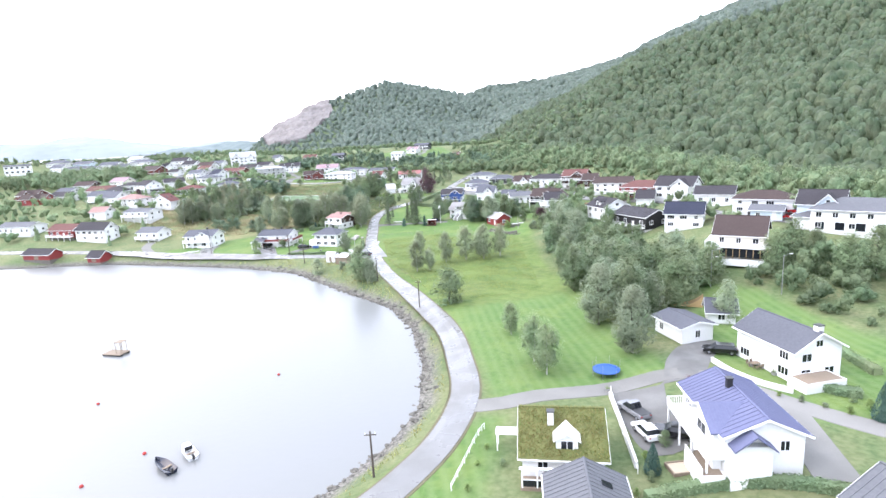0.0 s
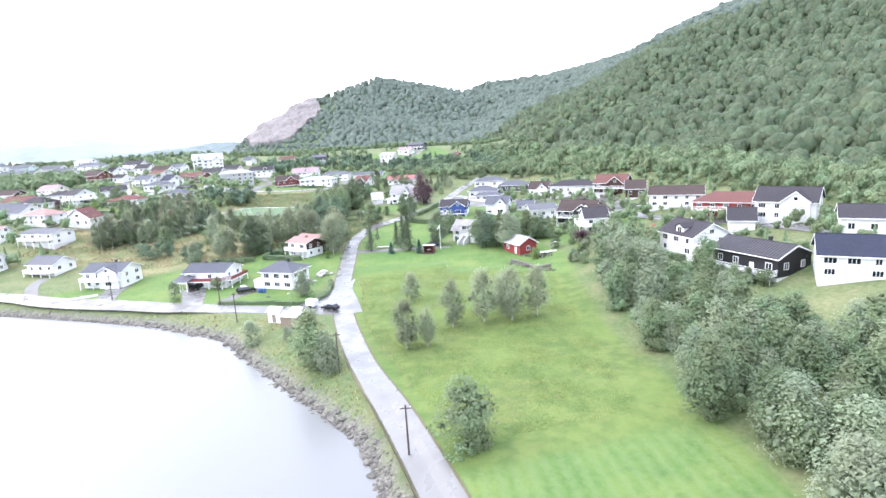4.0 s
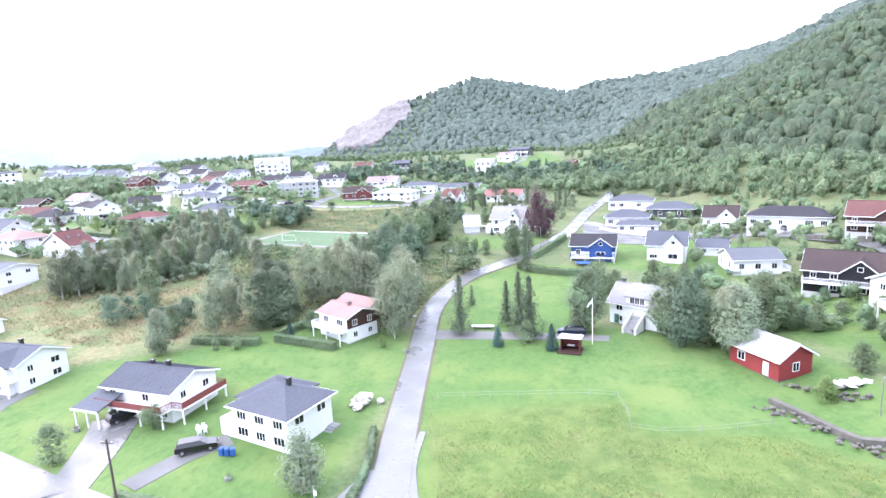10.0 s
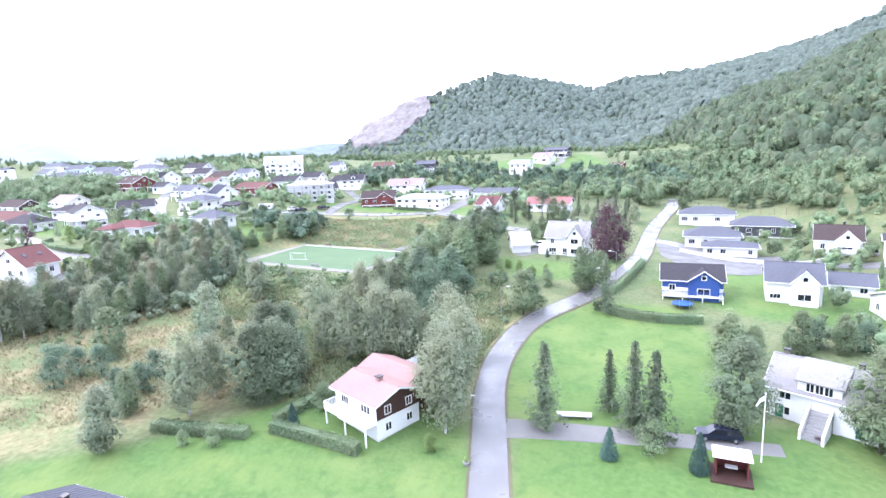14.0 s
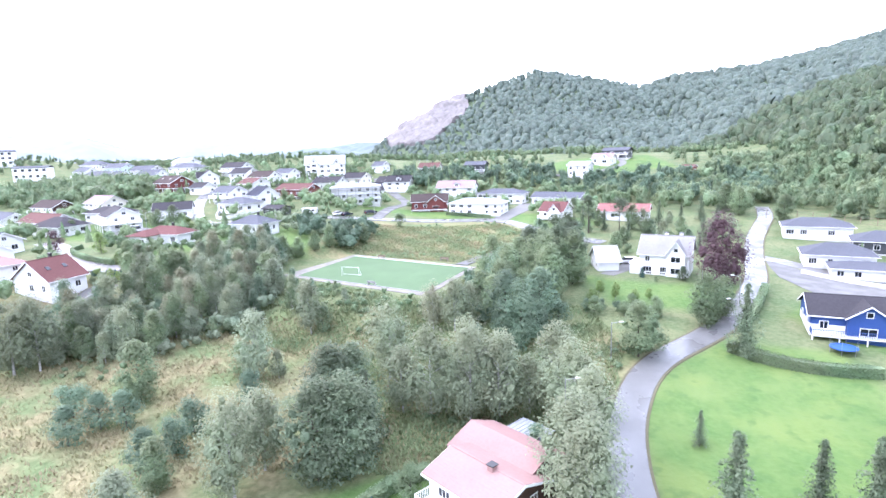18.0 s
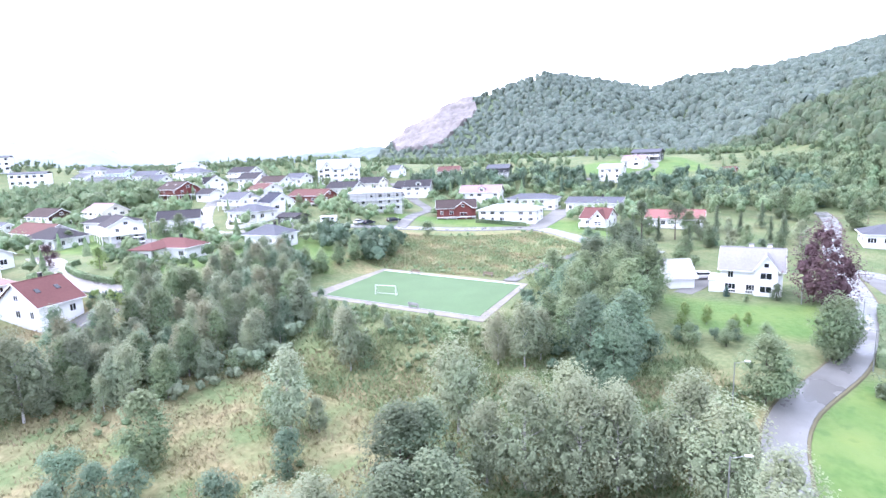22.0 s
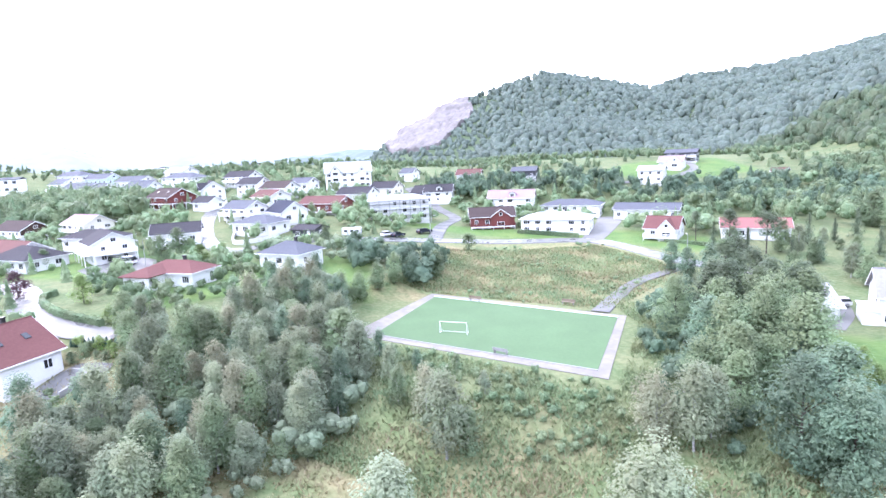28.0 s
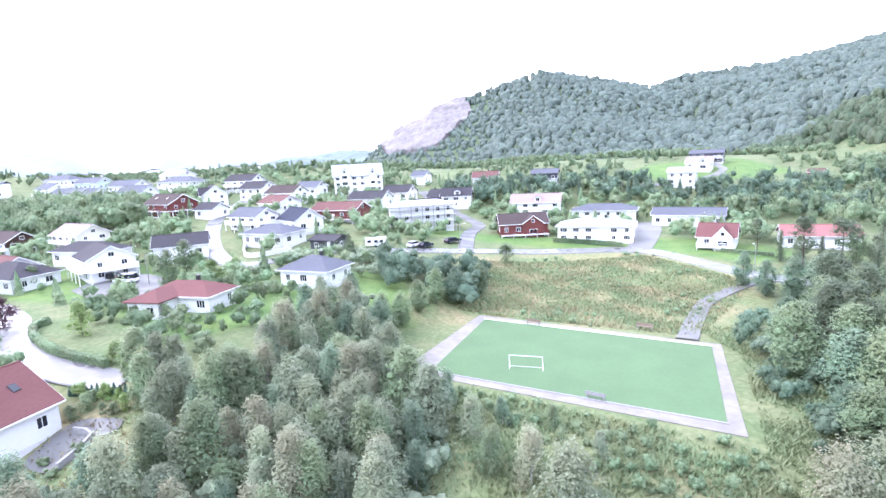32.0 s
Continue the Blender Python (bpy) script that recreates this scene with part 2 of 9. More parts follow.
LEAF = {
    "birch": leaf("birch_leaves", (0.178, 0.214, 0.130), (0.250, 0.298, 0.184)),
    "alder": leaf("alder_leaves", (0.126, 0.178, 0.092), (0.200, 0.266, 0.144)),
    "spruce": leaf("spruce_needles", (0.090, 0.126, 0.074), (0.150, 0.198, 0.118)),
    "willow": leaf("willow_leaves", (0.176, 0.220, 0.140), (0.250, 0.304, 0.196)),
    "bluebush": leaf("blue_green_leaves", (0.104, 0.164, 0.104), (0.170, 0.246, 0.156)),
    "olive": leaf("olive_brown_leaves", (0.202, 0.216, 0.133), (0.285, 0.298, 0.190)),
    "copper": leaf("copper_leaves", (0.080, 0.046, 0.052), (0.138, 0.084, 0.090)),
    "lime": leaf("bright_leaves", (0.135, 0.205, 0.060), (0.200, 0.290, 0.098)),
    "thuja": leaf("dark_blue_conifer", (0.050, 0.100, 0.082), (0.088, 0.158, 0.128)),
}
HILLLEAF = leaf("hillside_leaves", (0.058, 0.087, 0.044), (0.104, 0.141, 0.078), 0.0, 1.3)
# far wood: distance haze is put into the leaf colour, paler and bluer
HAZYLEAF = leaf("hazed_hillside_leaves", (0.094, 0.128, 0.102), (0.132, 0.168, 0.134), 0.0, 1.2)
ROCK = surface("quarried_rock", (0.085, 0.077, 0.075), (0.25, 0.228, 0.22), grain=0.16, stain=0.5, patch=0.035, relief=1.0)
ROOFGRASS = leaf("roof_grass_blades", (0.125, 0.175, 0.05), (0.27, 0.215, 0.085), 0.0, 1.6)
# wet and drying stretches of the asphalt
for road_mat, lo_r, hi_r in ((ASPHALT, 0.22, 0.6), (ASPHALT_DRY, 0.5, 0.9)):
    rn, rl = road_mat.node_tree.nodes, road_mat.node_tree.links
    wet, wet_co, wet_r = rn.new("ShaderNodeTexNoise"), rn.new("ShaderNodeTexCoord"), rn.new("ShaderNodeMapRange")
    wet.inputs["Scale"].default_value, wet.inputs["Detail"].default_value = 0.22, 4
    wet_r.inputs["From Min"].default_value, wet_r.inputs["From Max"].default_value = 0.4, 0.62
    wet_r.inputs["To Min"].default_value, wet_r.inputs["To Max"].default_value = lo_r, hi_r
    rl.new(wet_co.outputs["Object"], wet.inputs["Vector"])
    rl.new(wet.outputs["Fac"], wet_r.inputs["Value"])
    rl.new(wet_r.outputs[0], rn["Principled BSDF"].inputs["Roughness"])
# both hill colours have the haze of distance mixed in as pale blue
FARHILL = surface("haze_tinted_hills", (0.205, 0.235, 0.26), (0.235, 0.262, 0.285), grain=0.01, rough=1.0, patch=0.004)
WOODHILL = surface("haze_tinted_wooded_hill", (0.115, 0.148, 0.150), (0.165, 0.195, 0.190), grain=0.06, rough=1.0, patch=0.01, relief=1.0)
FIELDEDGE = surface("worn_pale_asphalt", (0.145, 0.133, 0.115), (0.255, 0.238, 0.212), grain=0.9, rough=0.8, stain=0.45, patch=0.25)
SOIL = surface("dark_verge_soil", (0.085, 0.078, 0.045), (0.15, 0.138, 0.08), grain=3, rough=0.95, stain=0.4)

# ---- terrain: one height field for everything that stands on the ground ----
SHORE = [(-600, 330), (-420, 290), (-300, 250), (-179, 212), (-132, 209), (-99, 198), (-72, 188), (-50, 175), (-40, 162), (-28, 147), (-14, 130),
         (-8, 114), (-5, 95), (-5, 76), (-9, 66), (-15, 57), (-22, 48), (-26, 36), (-30, 10), (-36, -30), (-60, -160), (-140, -500)]
FOOT = [(420, -500), (230, -100), (150, 80), (128, 170), (122, 230), (112, 300), (84, 380), (66, 450), (60, 560), (0, 640), (-110, 700), (-230, 790), (-330, 880), (-440, 990), (-520, 1100)]
RIDGE = [(900, -300, 278), (640, 300, 257), (520, 640, 211), (430, 860, 179), (300, 980, 149), (205, 1020, 133), (123, 1035, 127), (72, 1050, 128), (-20, 1040, 145), (-94, 1037, 160),
         (-150, 1040, 146), (-221, 1040, 131), (-290, 1075, 108), (-318, 1090, 90), (-335, 1100, 50), (-440, 1200, 30)]


def ramp(a, b, v):
    t = np.clip((v - a) / (b - a), 0, 1)
    return t * t * (3 - 2 * t)


def near_line(line, x, y):
    """Signed distance to a polyline (positive to the right of its way), and how far along it."""
    best, side, along = np.full(np.shape(x), 1e9), np.ones(np.shape(x)), np.zeros(np.shape(x))
    for n, (a, b) in enumerate(zip(line[:-1], line[1:])):
        dx, dy = b[0] - a[0], b[1] - a[1]
        k = np.clip(((x - a[0]) * dx + (y - a[1]) * dy) / (dx * dx + dy * dy), 0, 1)
        px, py = x - a[0] - k * dx, y - a[1] - k * dy
        d = np.hypot(px, py)
        near = d < best
        best, along = np.where(near, d, best), np.where(near, n + k, along)
        side = np.where(near, np.where(dx * py - dy * px > 0, -1.0, 1.0), side)
    return best * side, along


def waves(x, y, size, seed=0.0):
    """Smooth bumps between about -1 and 1."""
    x, y = x / size + seed, y / size - seed * 0.7
    return (np.sin(x * 1.7 + 1.3 * np.sin(y * 1.1 + seed)) + np.sin(y * 1.9 + 1.1 * np.sin(x * 0.9 - seed)) + np.sin((x + y) * 1.3 + 2 * seed)) / 3


def bump(x, y, cx, cy, rx, ry, h):
    return h * np.exp(-((x - cx) / rx) ** 2 - ((y - cy) / ry) ** 2)


def height(x, y):
    x, y = np.asarray(x, float), np.asarray(y, float)
    d, _ = near_line(SHORE, x, y)
    d = -d  # inland of the bay
    bank = np.where(d > 0, 3.2 * ramp(-1, 9, d), np.maximum(-4, d * 0.35))
    land = ramp(4, 40, d)
    # the valley floor climbs away from the bay
    z = 2.2 * ramp(190, 262, y) + 6.2 * ramp(245, 325, y) * ramp(30, -30, x) + 4.6 * ramp(245, 335, y) * ramp(-30, 30, x)
    z = z + 6.0 * ramp(325, 415, y) + 13.0 * ramp(415, 540, y) - 24 * ramp(580, 1000, y)
    # the western side lies higher before it sinks to the far shore
    z = z + 6.5 * ramp(215, 320, y) * ramp(-85, -140, x) * ramp(460, 340, y) - 6 * ramp(-190, -330, x) * ramp(250, 330, y)
    z = z + 6.5 * ramp(350, 420, y) * ramp(-110, -190, x) * ramp(700, 540, y) + 5.5 * ramp(430, 480, y) * ramp(-170, -90, x) * ramp(700, 560, y)
    # the eastern side steps up to the foot of the hill
    z = z + (9.0 * ramp(30, 78, x + 10 * ramp(130, 190, y) - 22 * ramp(215, 280, y)) + 6.5 * ramp(60, 110, x)) * ramp(70, 135, y - 0.15 * x)
    z = z + 5.5 * ramp(45, 130, x) * ramp(150, 40, y)
    z = z + 2.2 * ramp(20, 38, x) * ramp(150, 100, y)
    out = bank + land * z
    out = out + 0.25 * waves(x, y, 17, 0.5) * land
    # level shelf of the playing field
    f = ramp(38, 26, np.hypot(x + 83.5, y - 317.4))
    out = out * (1 - f) + 12.25 * f
    # wooded hill between its foot and its ridge
    df, _ = near_line(FOOT, x, y)
    dr, s = near_line(RIDGE, x, y)
    zr = np.interp(s, np.arange(len(RIDGE)), [p[2] for p in RIDGE])
    u = np.clip(df, 0, None) / (np.clip(df, 0, None) + np.abs(dr) + 1e-6)
    u = np.where(dr > 0, 1.0, u)
    hill = (zr - 18) * (0.75 * u + 0.25 * u * u * (3 - 2 * u)) + 7 * waves(x, y, 60, 2.0) * ramp(0, 0.3, u) * ramp(1, 0.8, u) - np.where(dr > 0, 0.35 * dr, 0)
    out = np.where(df > 0, out + np.maximum(hill, -30) * ramp(0, 20, df), out)
    out = out + bump(x, y, -300, 480, 110, 80, 9)
    # rise behind the bay
    out = out + bump(x, y, -158, 280, 30, 28, 3.4) - bump(x, y, -142, 284, 10, 9, 1.7)
    # wooded knoll in the west and the level ground of the far town
    out = out + bump(x, y, -430, 420, 70, 90, 14) + bump(x, y, -425, 500, 55, 55, 9)
    town = ramp(-330, -420, x) * ramp(540, 640, y) * ramp(-1500, -1300, x) * ramp(1500, 1300, y)
    out = out * (1 - town) + np.maximum(out, 34.5 + waves(x, y, 90, 1.2)) * town
    return out

# ---- mesh helpers ----
def part(name, bm, material, parent=None, label=""):
    """Links a bmesh as one mesh object under a thing or a part."""
    me = bpy.data.meshes.new(name)
    bm.to_mesh(me)
    bm.free()
    return part_of(name, me, material, parent, label)


def part_of(name, me, material, parent=None, label=""):
    if material and not me.materials:
        me.materials.append(material)
    ob = new(name, me)
    ob.parent = parent
    if label:
        ob["label"] = label
    return ob


def thing(name, x, y, z, yaw=0.0, label="", category="", group=""):
    ob = new(name)
    ob.empty_display_size = 0.3
    ob.matrix_basis = pose(x, y, z, 0, 0, yaw)
    return tagged(ob, label, category, group)


def add_box(bm, x0, x1, y0, y1, z0, z1, m=None):
    v = [bm.verts.new((x, y, z)) for z in (z0, z1) for x, y in ((x0, y0), (x1, y0), (x1, y1), (x0, y1))]
    for f in ((3, 2, 1, 0), (4, 5, 6, 7), (0, 1, 5, 4), (1, 2, 6, 5), (2, 3, 7, 6), (3, 0, 4, 7)):
        bm.faces.new([v[i] for i in f])
    if m is not None:
        bmesh.ops.transform(bm, matrix=m, verts=v)
    return v


def box(x0, x1, y0, y1, z0, z1, bevel=0.0):
    bm = bmesh.new()
    add_box(bm, x0, x1, y0, y1, z0, z1)
    if bevel:
        bmesh.ops.bevel(bm, geom=bm.edges[:], offset=bevel, segments=1, affect="EDGES")
    return bm


def add_prism(bm, outline, d0, d1, axis="x"):
    """An outline of (u, z) points pushed along x (u is y) or y (u is x)."""
    def at(u, z, d):
        return (d, u, z) if axis == "x" else (u, d, z)
    a, b = [bm.verts.new(at(u, z, d0)) for u, z in outline], [bm.verts.new(at(u, z, d1)) for u, z in outline]
    k = len(outline)
    bm.faces.new(a[::-1])
    bm.faces.new(b)
    for i in range(k):
        bm.faces.new((a[i], a[(i + 1) % k], b[(i + 1) % k], b[i]))


def tube(bm, a, b, r0, r1=None, sides=7):
    a, b = Vector(a), Vector(b)
    r1 = r0 if r1 is None else r1
    q = (b - a).to_track_quat("Z", "Y")
    rings = [[bm.verts.new(p + q @ Vector((r * math.cos(k * math.tau / sides), r * math.sin(k * math.tau / sides), 0))) for k in range(sides)] for p, r in ((a, r0), (b, r1))]
    for k in range(sides):
        bm.faces.new((rings[0][k], rings[0][(k + 1) % sides], rings[1][(k + 1) % sides], rings[1][k]))
    bm.faces.new(rings[1])
    bm.faces.new(rings[0][::-1])


def poly_mesh(name, verts, faces):
    me = bpy.data.meshes.new(name)
    me.from_pydata([tuple(v) for v in verts], [], faces)
    return me


def ground_at(x, y):
    return float(height(x, y))


# ---- the ground: one sheet to the horizon ----
def graded(lo, a, b, hi, fine, grow):
    mid = list(np.arange(a, b, fine))
    left, right, step, v = [], [], fine, a
    while v > lo:
        step *= grow
        v -= step
        left.append(v)
    step, v = fine, mid[-1]
    while v < hi:
        step *= grow
        v += step
        right.append(v)
    return np.array(left[::-1] + mid + right)


def inside(poly, x, y):
    hit = np.zeros(np.shape(x), bool)
    for (ax, ay), (bx, by) in zip(poly, poly[1:] + poly[:1]):
        hit ^= ((ay > y) != (by > y)) & (x < (bx - ax) * (y - ay) / (by - ay + 1e-9) + ax)
    return hit


def soft_area(poly, x, y, edge):
    """1 within a plot, fading out past its edge."""
    d, _ = near_line(poly + poly[:1], x, y)
    return np.where(inside(poly, x, y), 1.0, ramp(edge, 0, np.abs(d)))


# mown lawns, as plots
LAWNS = [
    [(-27, 206), (-26, 182), (-19, 165), (4, 100), (8, 72), (33, 74), (31, 92), (31, 128), (29, 160), (31, 190), (34, 215), (30, 240), (14, 243), (-27, 244)],
    [(-29, 246), (-2, 243), (4, 262), (1, 285), (-14, 287), (-25, 275), (-30, 262)],
    [(-35, 190), (-33, 235), (-40, 250), (-58, 246), (-75, 232), (-92, 226), (-112, 214), (-108, 206), (-60, 192)],
    [(40, 66), (46, 58), (60, 54), (76, 62), (68, 80), (62, 104), (56, 108), (48, 96)],
    [(-30, 303), (-8, 300), (-6, 316), (-22, 314), (-36, 320)],
    [(-120, 396), (-62, 386), (-40, 372), (-30, 380), (-44, 394), (-80, 398), (-116, 404)],
    [(0, 300), (12, 284), (40, 276), (52, 300), (30, 318), (10, 312)],
    [(-2, 35), (6, 66), (-2, 62), (-12, 46)],
    [(-210, 330), (-170, 326), (-140, 306), (-120, 330), (-150, 345), (-200, 356)],
    [(-112, 330), (-118, 352), (-128, 352), (-124, 332)],
    [(-60, 478), (-20, 470), (10, 482), (0, 520), (-40, 505)],
    [(40, 220), (62, 225), (60, 262), (34, 272), (30, 250)],
]
MEADOW = [(-24, 212), (-18, 170), (-8, 142), (0, 118), (30, 126), (31, 160), (32, 195), (18, 208), (0, 208), (0, 216)]
WILD = [[(-36, 248), (-62, 250), (-95, 232), (-150, 250), (-150, 290), (-112, 300), (-60, 292), (-34, 300), (-28, 285)], [(-110, 338), (-64, 326), (-46, 362), (-62, 382), (-108, 374)]]
xs, ys = graded(-3600, -215, 125, 3600, 2.0, 1.07), graded(-900, 20, 480, 4600, 2.0, 1.07)
gx, gy = np.meshgrid(xs, ys)
gz = height(gx, gy)
nx, ny = len(xs), len(ys)
idx = np.arange(nx * ny).reshape(ny, nx)
me = bpy.data.meshes.new("ground")
quads = np.stack([idx[:-1, :-1], idx[:-1, 1:], idx[1:, 1:], idx[1:, :-1]], -1).reshape(-1, 4)
me.from_pydata(np.stack([gx, gy, gz], -1).reshape(-1, 3).tolist(), [], quads.tolist())
mow, wild = np.zeros(gx.shape), np.zeros(gx.shape)
for plot in LAWNS:
    mow = np.maximum(mow, soft_area(plot, gx, gy, 2.5))
mow *= 1 - 0.2 * soft_area(MEADOW, gx, gy, 3.0)
for plot in WILD:
    wild = np.maximum(wild, soft_area(plot, gx, gy, 9.0))
wild *= 1 - 0.8 * ramp(282, 296, gy) * ramp(-110, -98, gx) * ramp(336, 326, gy)
wood = ramp(0, 14, near_line(FOOT, gx, gy)[0])
rocky = ramp(1.15, 0.5, gz) * ramp(-900, -600, gy)
cover = me.color_attributes.new("cover", "FLOAT_COLOR", "POINT")
cover.data.foreach_set("color", np.stack([mow, wild, wood, rocky], -1).reshape(-1).astype(np.float32))
uncut = me.attributes.new("uncut", "FLOAT", "POINT")
uncut.data.foreach_set("value", soft_area(MEADOW, gx, gy, 3.0).reshape(-1).astype(np.float32))
me.polygons.foreach_set("use_smooth", np.ones(len(me.polygons), bool))
ground_mat = bpy.data.materials.new("grassy_ground")
ground_mat.use_nodes = True
n, l = ground_mat.node_tree.nodes, ground_mat.node_tree.links
b = n["Principled BSDF"]
b.inputs["Roughness"].default_value, b.inputs["Specular IOR Level"].default_value = 0.9, 0.15
co, attr, sep = n.new("ShaderNodeTexCoord"), n.new("ShaderNodeAttribute"), n.new("ShaderNodeSeparateColor")
attr.attribute_name = "cover"
l.new(attr.outputs["Color"], sep.inputs[0])


def ground_noise(scale, detail=5.0, lo=0.35, hi=0.65):
    t, r = n.new("ShaderNodeTexNoise"), n.new("ShaderNodeMapRange")
    t.inputs["Scale"].default_value, t.inputs["Detail"].default_value = scale, detail
    r.inputs["From Min"].default_value, r.inputs["From Max"].default_value = lo, hi
    l.new(co.outputs["Object"], t.inputs["Vector"])
    l.new(t.outputs["Fac"], r.inputs["Value"])
    return r.outputs[0]


def scaled_noise(scale, detail, lo, hi, most):
    k = n.new("ShaderNodeMath")
    k.operation = "MULTIPLY"
    k.inputs[1].default_value = most
    l.new(ground_noise(scale, detail, lo, hi), k.inputs[0])
    return k.outputs[0]


def blend(fac, a, c):
    m = n.new("ShaderNodeMix")
    m.data_type = "RGBA"
    for slot, v in ((0, fac), (6, a), (7, c)):
        if hasattr(v, "links"):
            l.new(v, m.inputs[slot])
        else:
            m.inputs[slot].default_value = v if slot == 0 else (*v, 1)
    return m.outputs[2]


fine_n, mid_n, far_n = ground_noise(1.3), ground_noise(0.16), ground_noise(0.035)
rough_grass = blend(mid_n, blend(fine_n, (0.066, 0.099, 0.0396), (0.106, 0.139, 0.0627)), blend(fine_n, (0.112, 0.129, 0.0594), (0.158, 0.165, 0.0858)))
dry_grass = blend(ground_noise(0.16, 7, 0.38, 0.62), blend(fine_n, (0.158, 0.140, 0.072), (0.235, 0.205, 0.112)), blend(fine_n, (0.088, 0.122, 0.050), (0.136, 0.168, 0.076)))
lawn = blend(mid_n, blend(fine_n, (0.061, 0.116, 0.030), (0.087, 0.147, 0.044)), blend(far_n, (0.081, 0.138, 0.037), (0.119, 0.166, 0.055)))
mow_wave, mow_map = n.new("ShaderNodeTexWave"), n.new("ShaderNodeMapping")
mow_wave.inputs["Scale"].default_value, mow_wave.inputs["Distortion"].default_value, mow_wave.inputs["Detail Scale"].default_value = 0.17, 2.2, 0.25
mow_map.inputs["Rotation"].default_value = (0, 0, radians(-4))
l.new(co.outputs["Object"], mow_map.inputs["Vector"])
l.new(mow_map.outputs[0], mow_wave.inputs["Vector"])
mow_fac = n.new("ShaderNodeMath")
mow_fac.operation = "MULTIPLY"
mow_y, mow_cut = n.new("ShaderNodeSeparateXYZ"), n.new("ShaderNodeMapRange")
l.new(co.outputs["Object"], mow_y.inputs[0])
l.new(mow_y.outputs["Y"], mow_cut.inputs["Value"])
for slot, v in (("From Min", 118), ("From Max", 128), ("To Min", 0.34), ("To Max", 0.06)):
    mow_cut.inputs[slot].default_value = v
l.new(mow_cut.outputs[0], mow_fac.inputs[1])
l.new(mow_wave.outputs["Fac"], mow_fac.inputs[0])
lawn = blend(scaled_noise(0.11, 6, 0.5, 0.64, 0.42), lawn, (0.146, 0.182, 0.054))
lawn = blend(scaled_noise(0.5, 5, 0.56, 0.68, 0.5), lawn, (0.050, 0.102, 0.030))
lawn = blend(mow_fac.outputs[0], lawn, (0.135, 0.182, 0.080))
rank = blend(ground_noise(0.42, 6, 0.38, 0.62), (0.060, 0.104, 0.023), (0.112, 0.152, 0.040))
rank = blend(scaled_noise(0.75, 6, 0.58, 0.72, 0.5), rank, (0.138, 0.130, 0.056))
rank = blend(scaled_noise(0.09, 5, 0.48, 0.64, 0.55), rank, (0.114, 0.164, 0.040))
rank = blend(scaled_noise(0.06, 4, 0.56, 0.7, 0.35), rank, (0.155, 0.155, 0.062))
rough_lot = n.new("ShaderNodeAttribute")
rough_lot.attribute_name = "uncut"
lawn = blend(rough_lot.outputs["Fac"], lawn, rank)
floor_col = blend(fine_n, (0.055, 0.080, 0.040), (0.085, 0.115, 0.060))
stones = blend(ground_noise(2.2), (0.06, 0.058, 0.052), (0.19, 0.18, 0.16))
col = blend(sep.outputs[1], rough_grass, dry_grass)
col = blend(sep.outputs[0], col, lawn)
col = blend(sep.outputs[2], col, floor_col)
col = blend(attr.outputs["Alpha"], col, stones)
l.new(col, b.inputs["Base Color"])
gb = n.new("ShaderNodeBump")
gb.inputs["Strength"].default_value, gb.inputs["Distance"].default_value = 0.5, 0.15
l.new(fine_n, gb.inputs["Height"])
l.new(gb.outputs[0], b.inputs["Normal"])
tagged(part_of("ground", me, ground_mat), "grassy ground rising from the bay to the wooded hill", "ground", kind="structure")

# ---- water ----
water_mat = bpy.data.materials.new("calm_water")
water_mat.use_nodes = True
n, l = water_mat.node_tree.nodes, water_mat.node_tree.links
b = n["Principled BSDF"]
b.inputs["Base Color"].default_value, b.inputs["Roughness"].default_value, b.inputs["IOR"].default_value = (0.15, 0.155, 0.152, 1), 0.3, 1.33
co, wn1, wb = n.new("ShaderNodeTexCoord"), n.new("ShaderNodeTexNoise"), n.new("ShaderNodeBump")
wn1.inputs["Scale"].default_value, wn1.inputs["Detail"].default_value = 0.9, 3
wb.inputs["Strength"].default_value, wb.inputs["Distance"].default_value = 0.25, 0.05
l.new(co.outputs["Object"], wn1.inputs["Vector"])
l.new(wn1.outputs["Fac"], wb.inputs["Height"])
l.new(wb.outputs[0], b.inputs["Normal"])
tagged(part_of("water", poly_mesh("water", [(-4000, -1500, 0), (4000, -1500, 0), (4000, 4800, 0), (-4000, 4800, 0)], [(0, 1, 2, 3)]), water_mat),
       "calm pale water of the bay under a white sky", "water", kind="structure")


# ---- roads and paths ----
def smooth_line(points, step=2.5):
    """A Catmull-Rom line through points."""
    p = [Vector((*q, 0)) for q in points]
    p = [2 * p[0] - p[1], *p, 2 * p[-1] - p[-2]]
    out = []
    for a, b1, c, d in zip(p, p[1:], p[2:], p[3:]):
        k = max(2, int((c - b1).length / step))
        for i in range(k):
            t = i / k
            out.append(0.5 * (2 * b1 + (c - a) * t + (2 * a - 5 * b1 + 4 * c - d) * t * t + (3 * b1 - a - 3 * c + d) * t ** 3))
    return [v.xy for v in out] + [p[-2].xy]


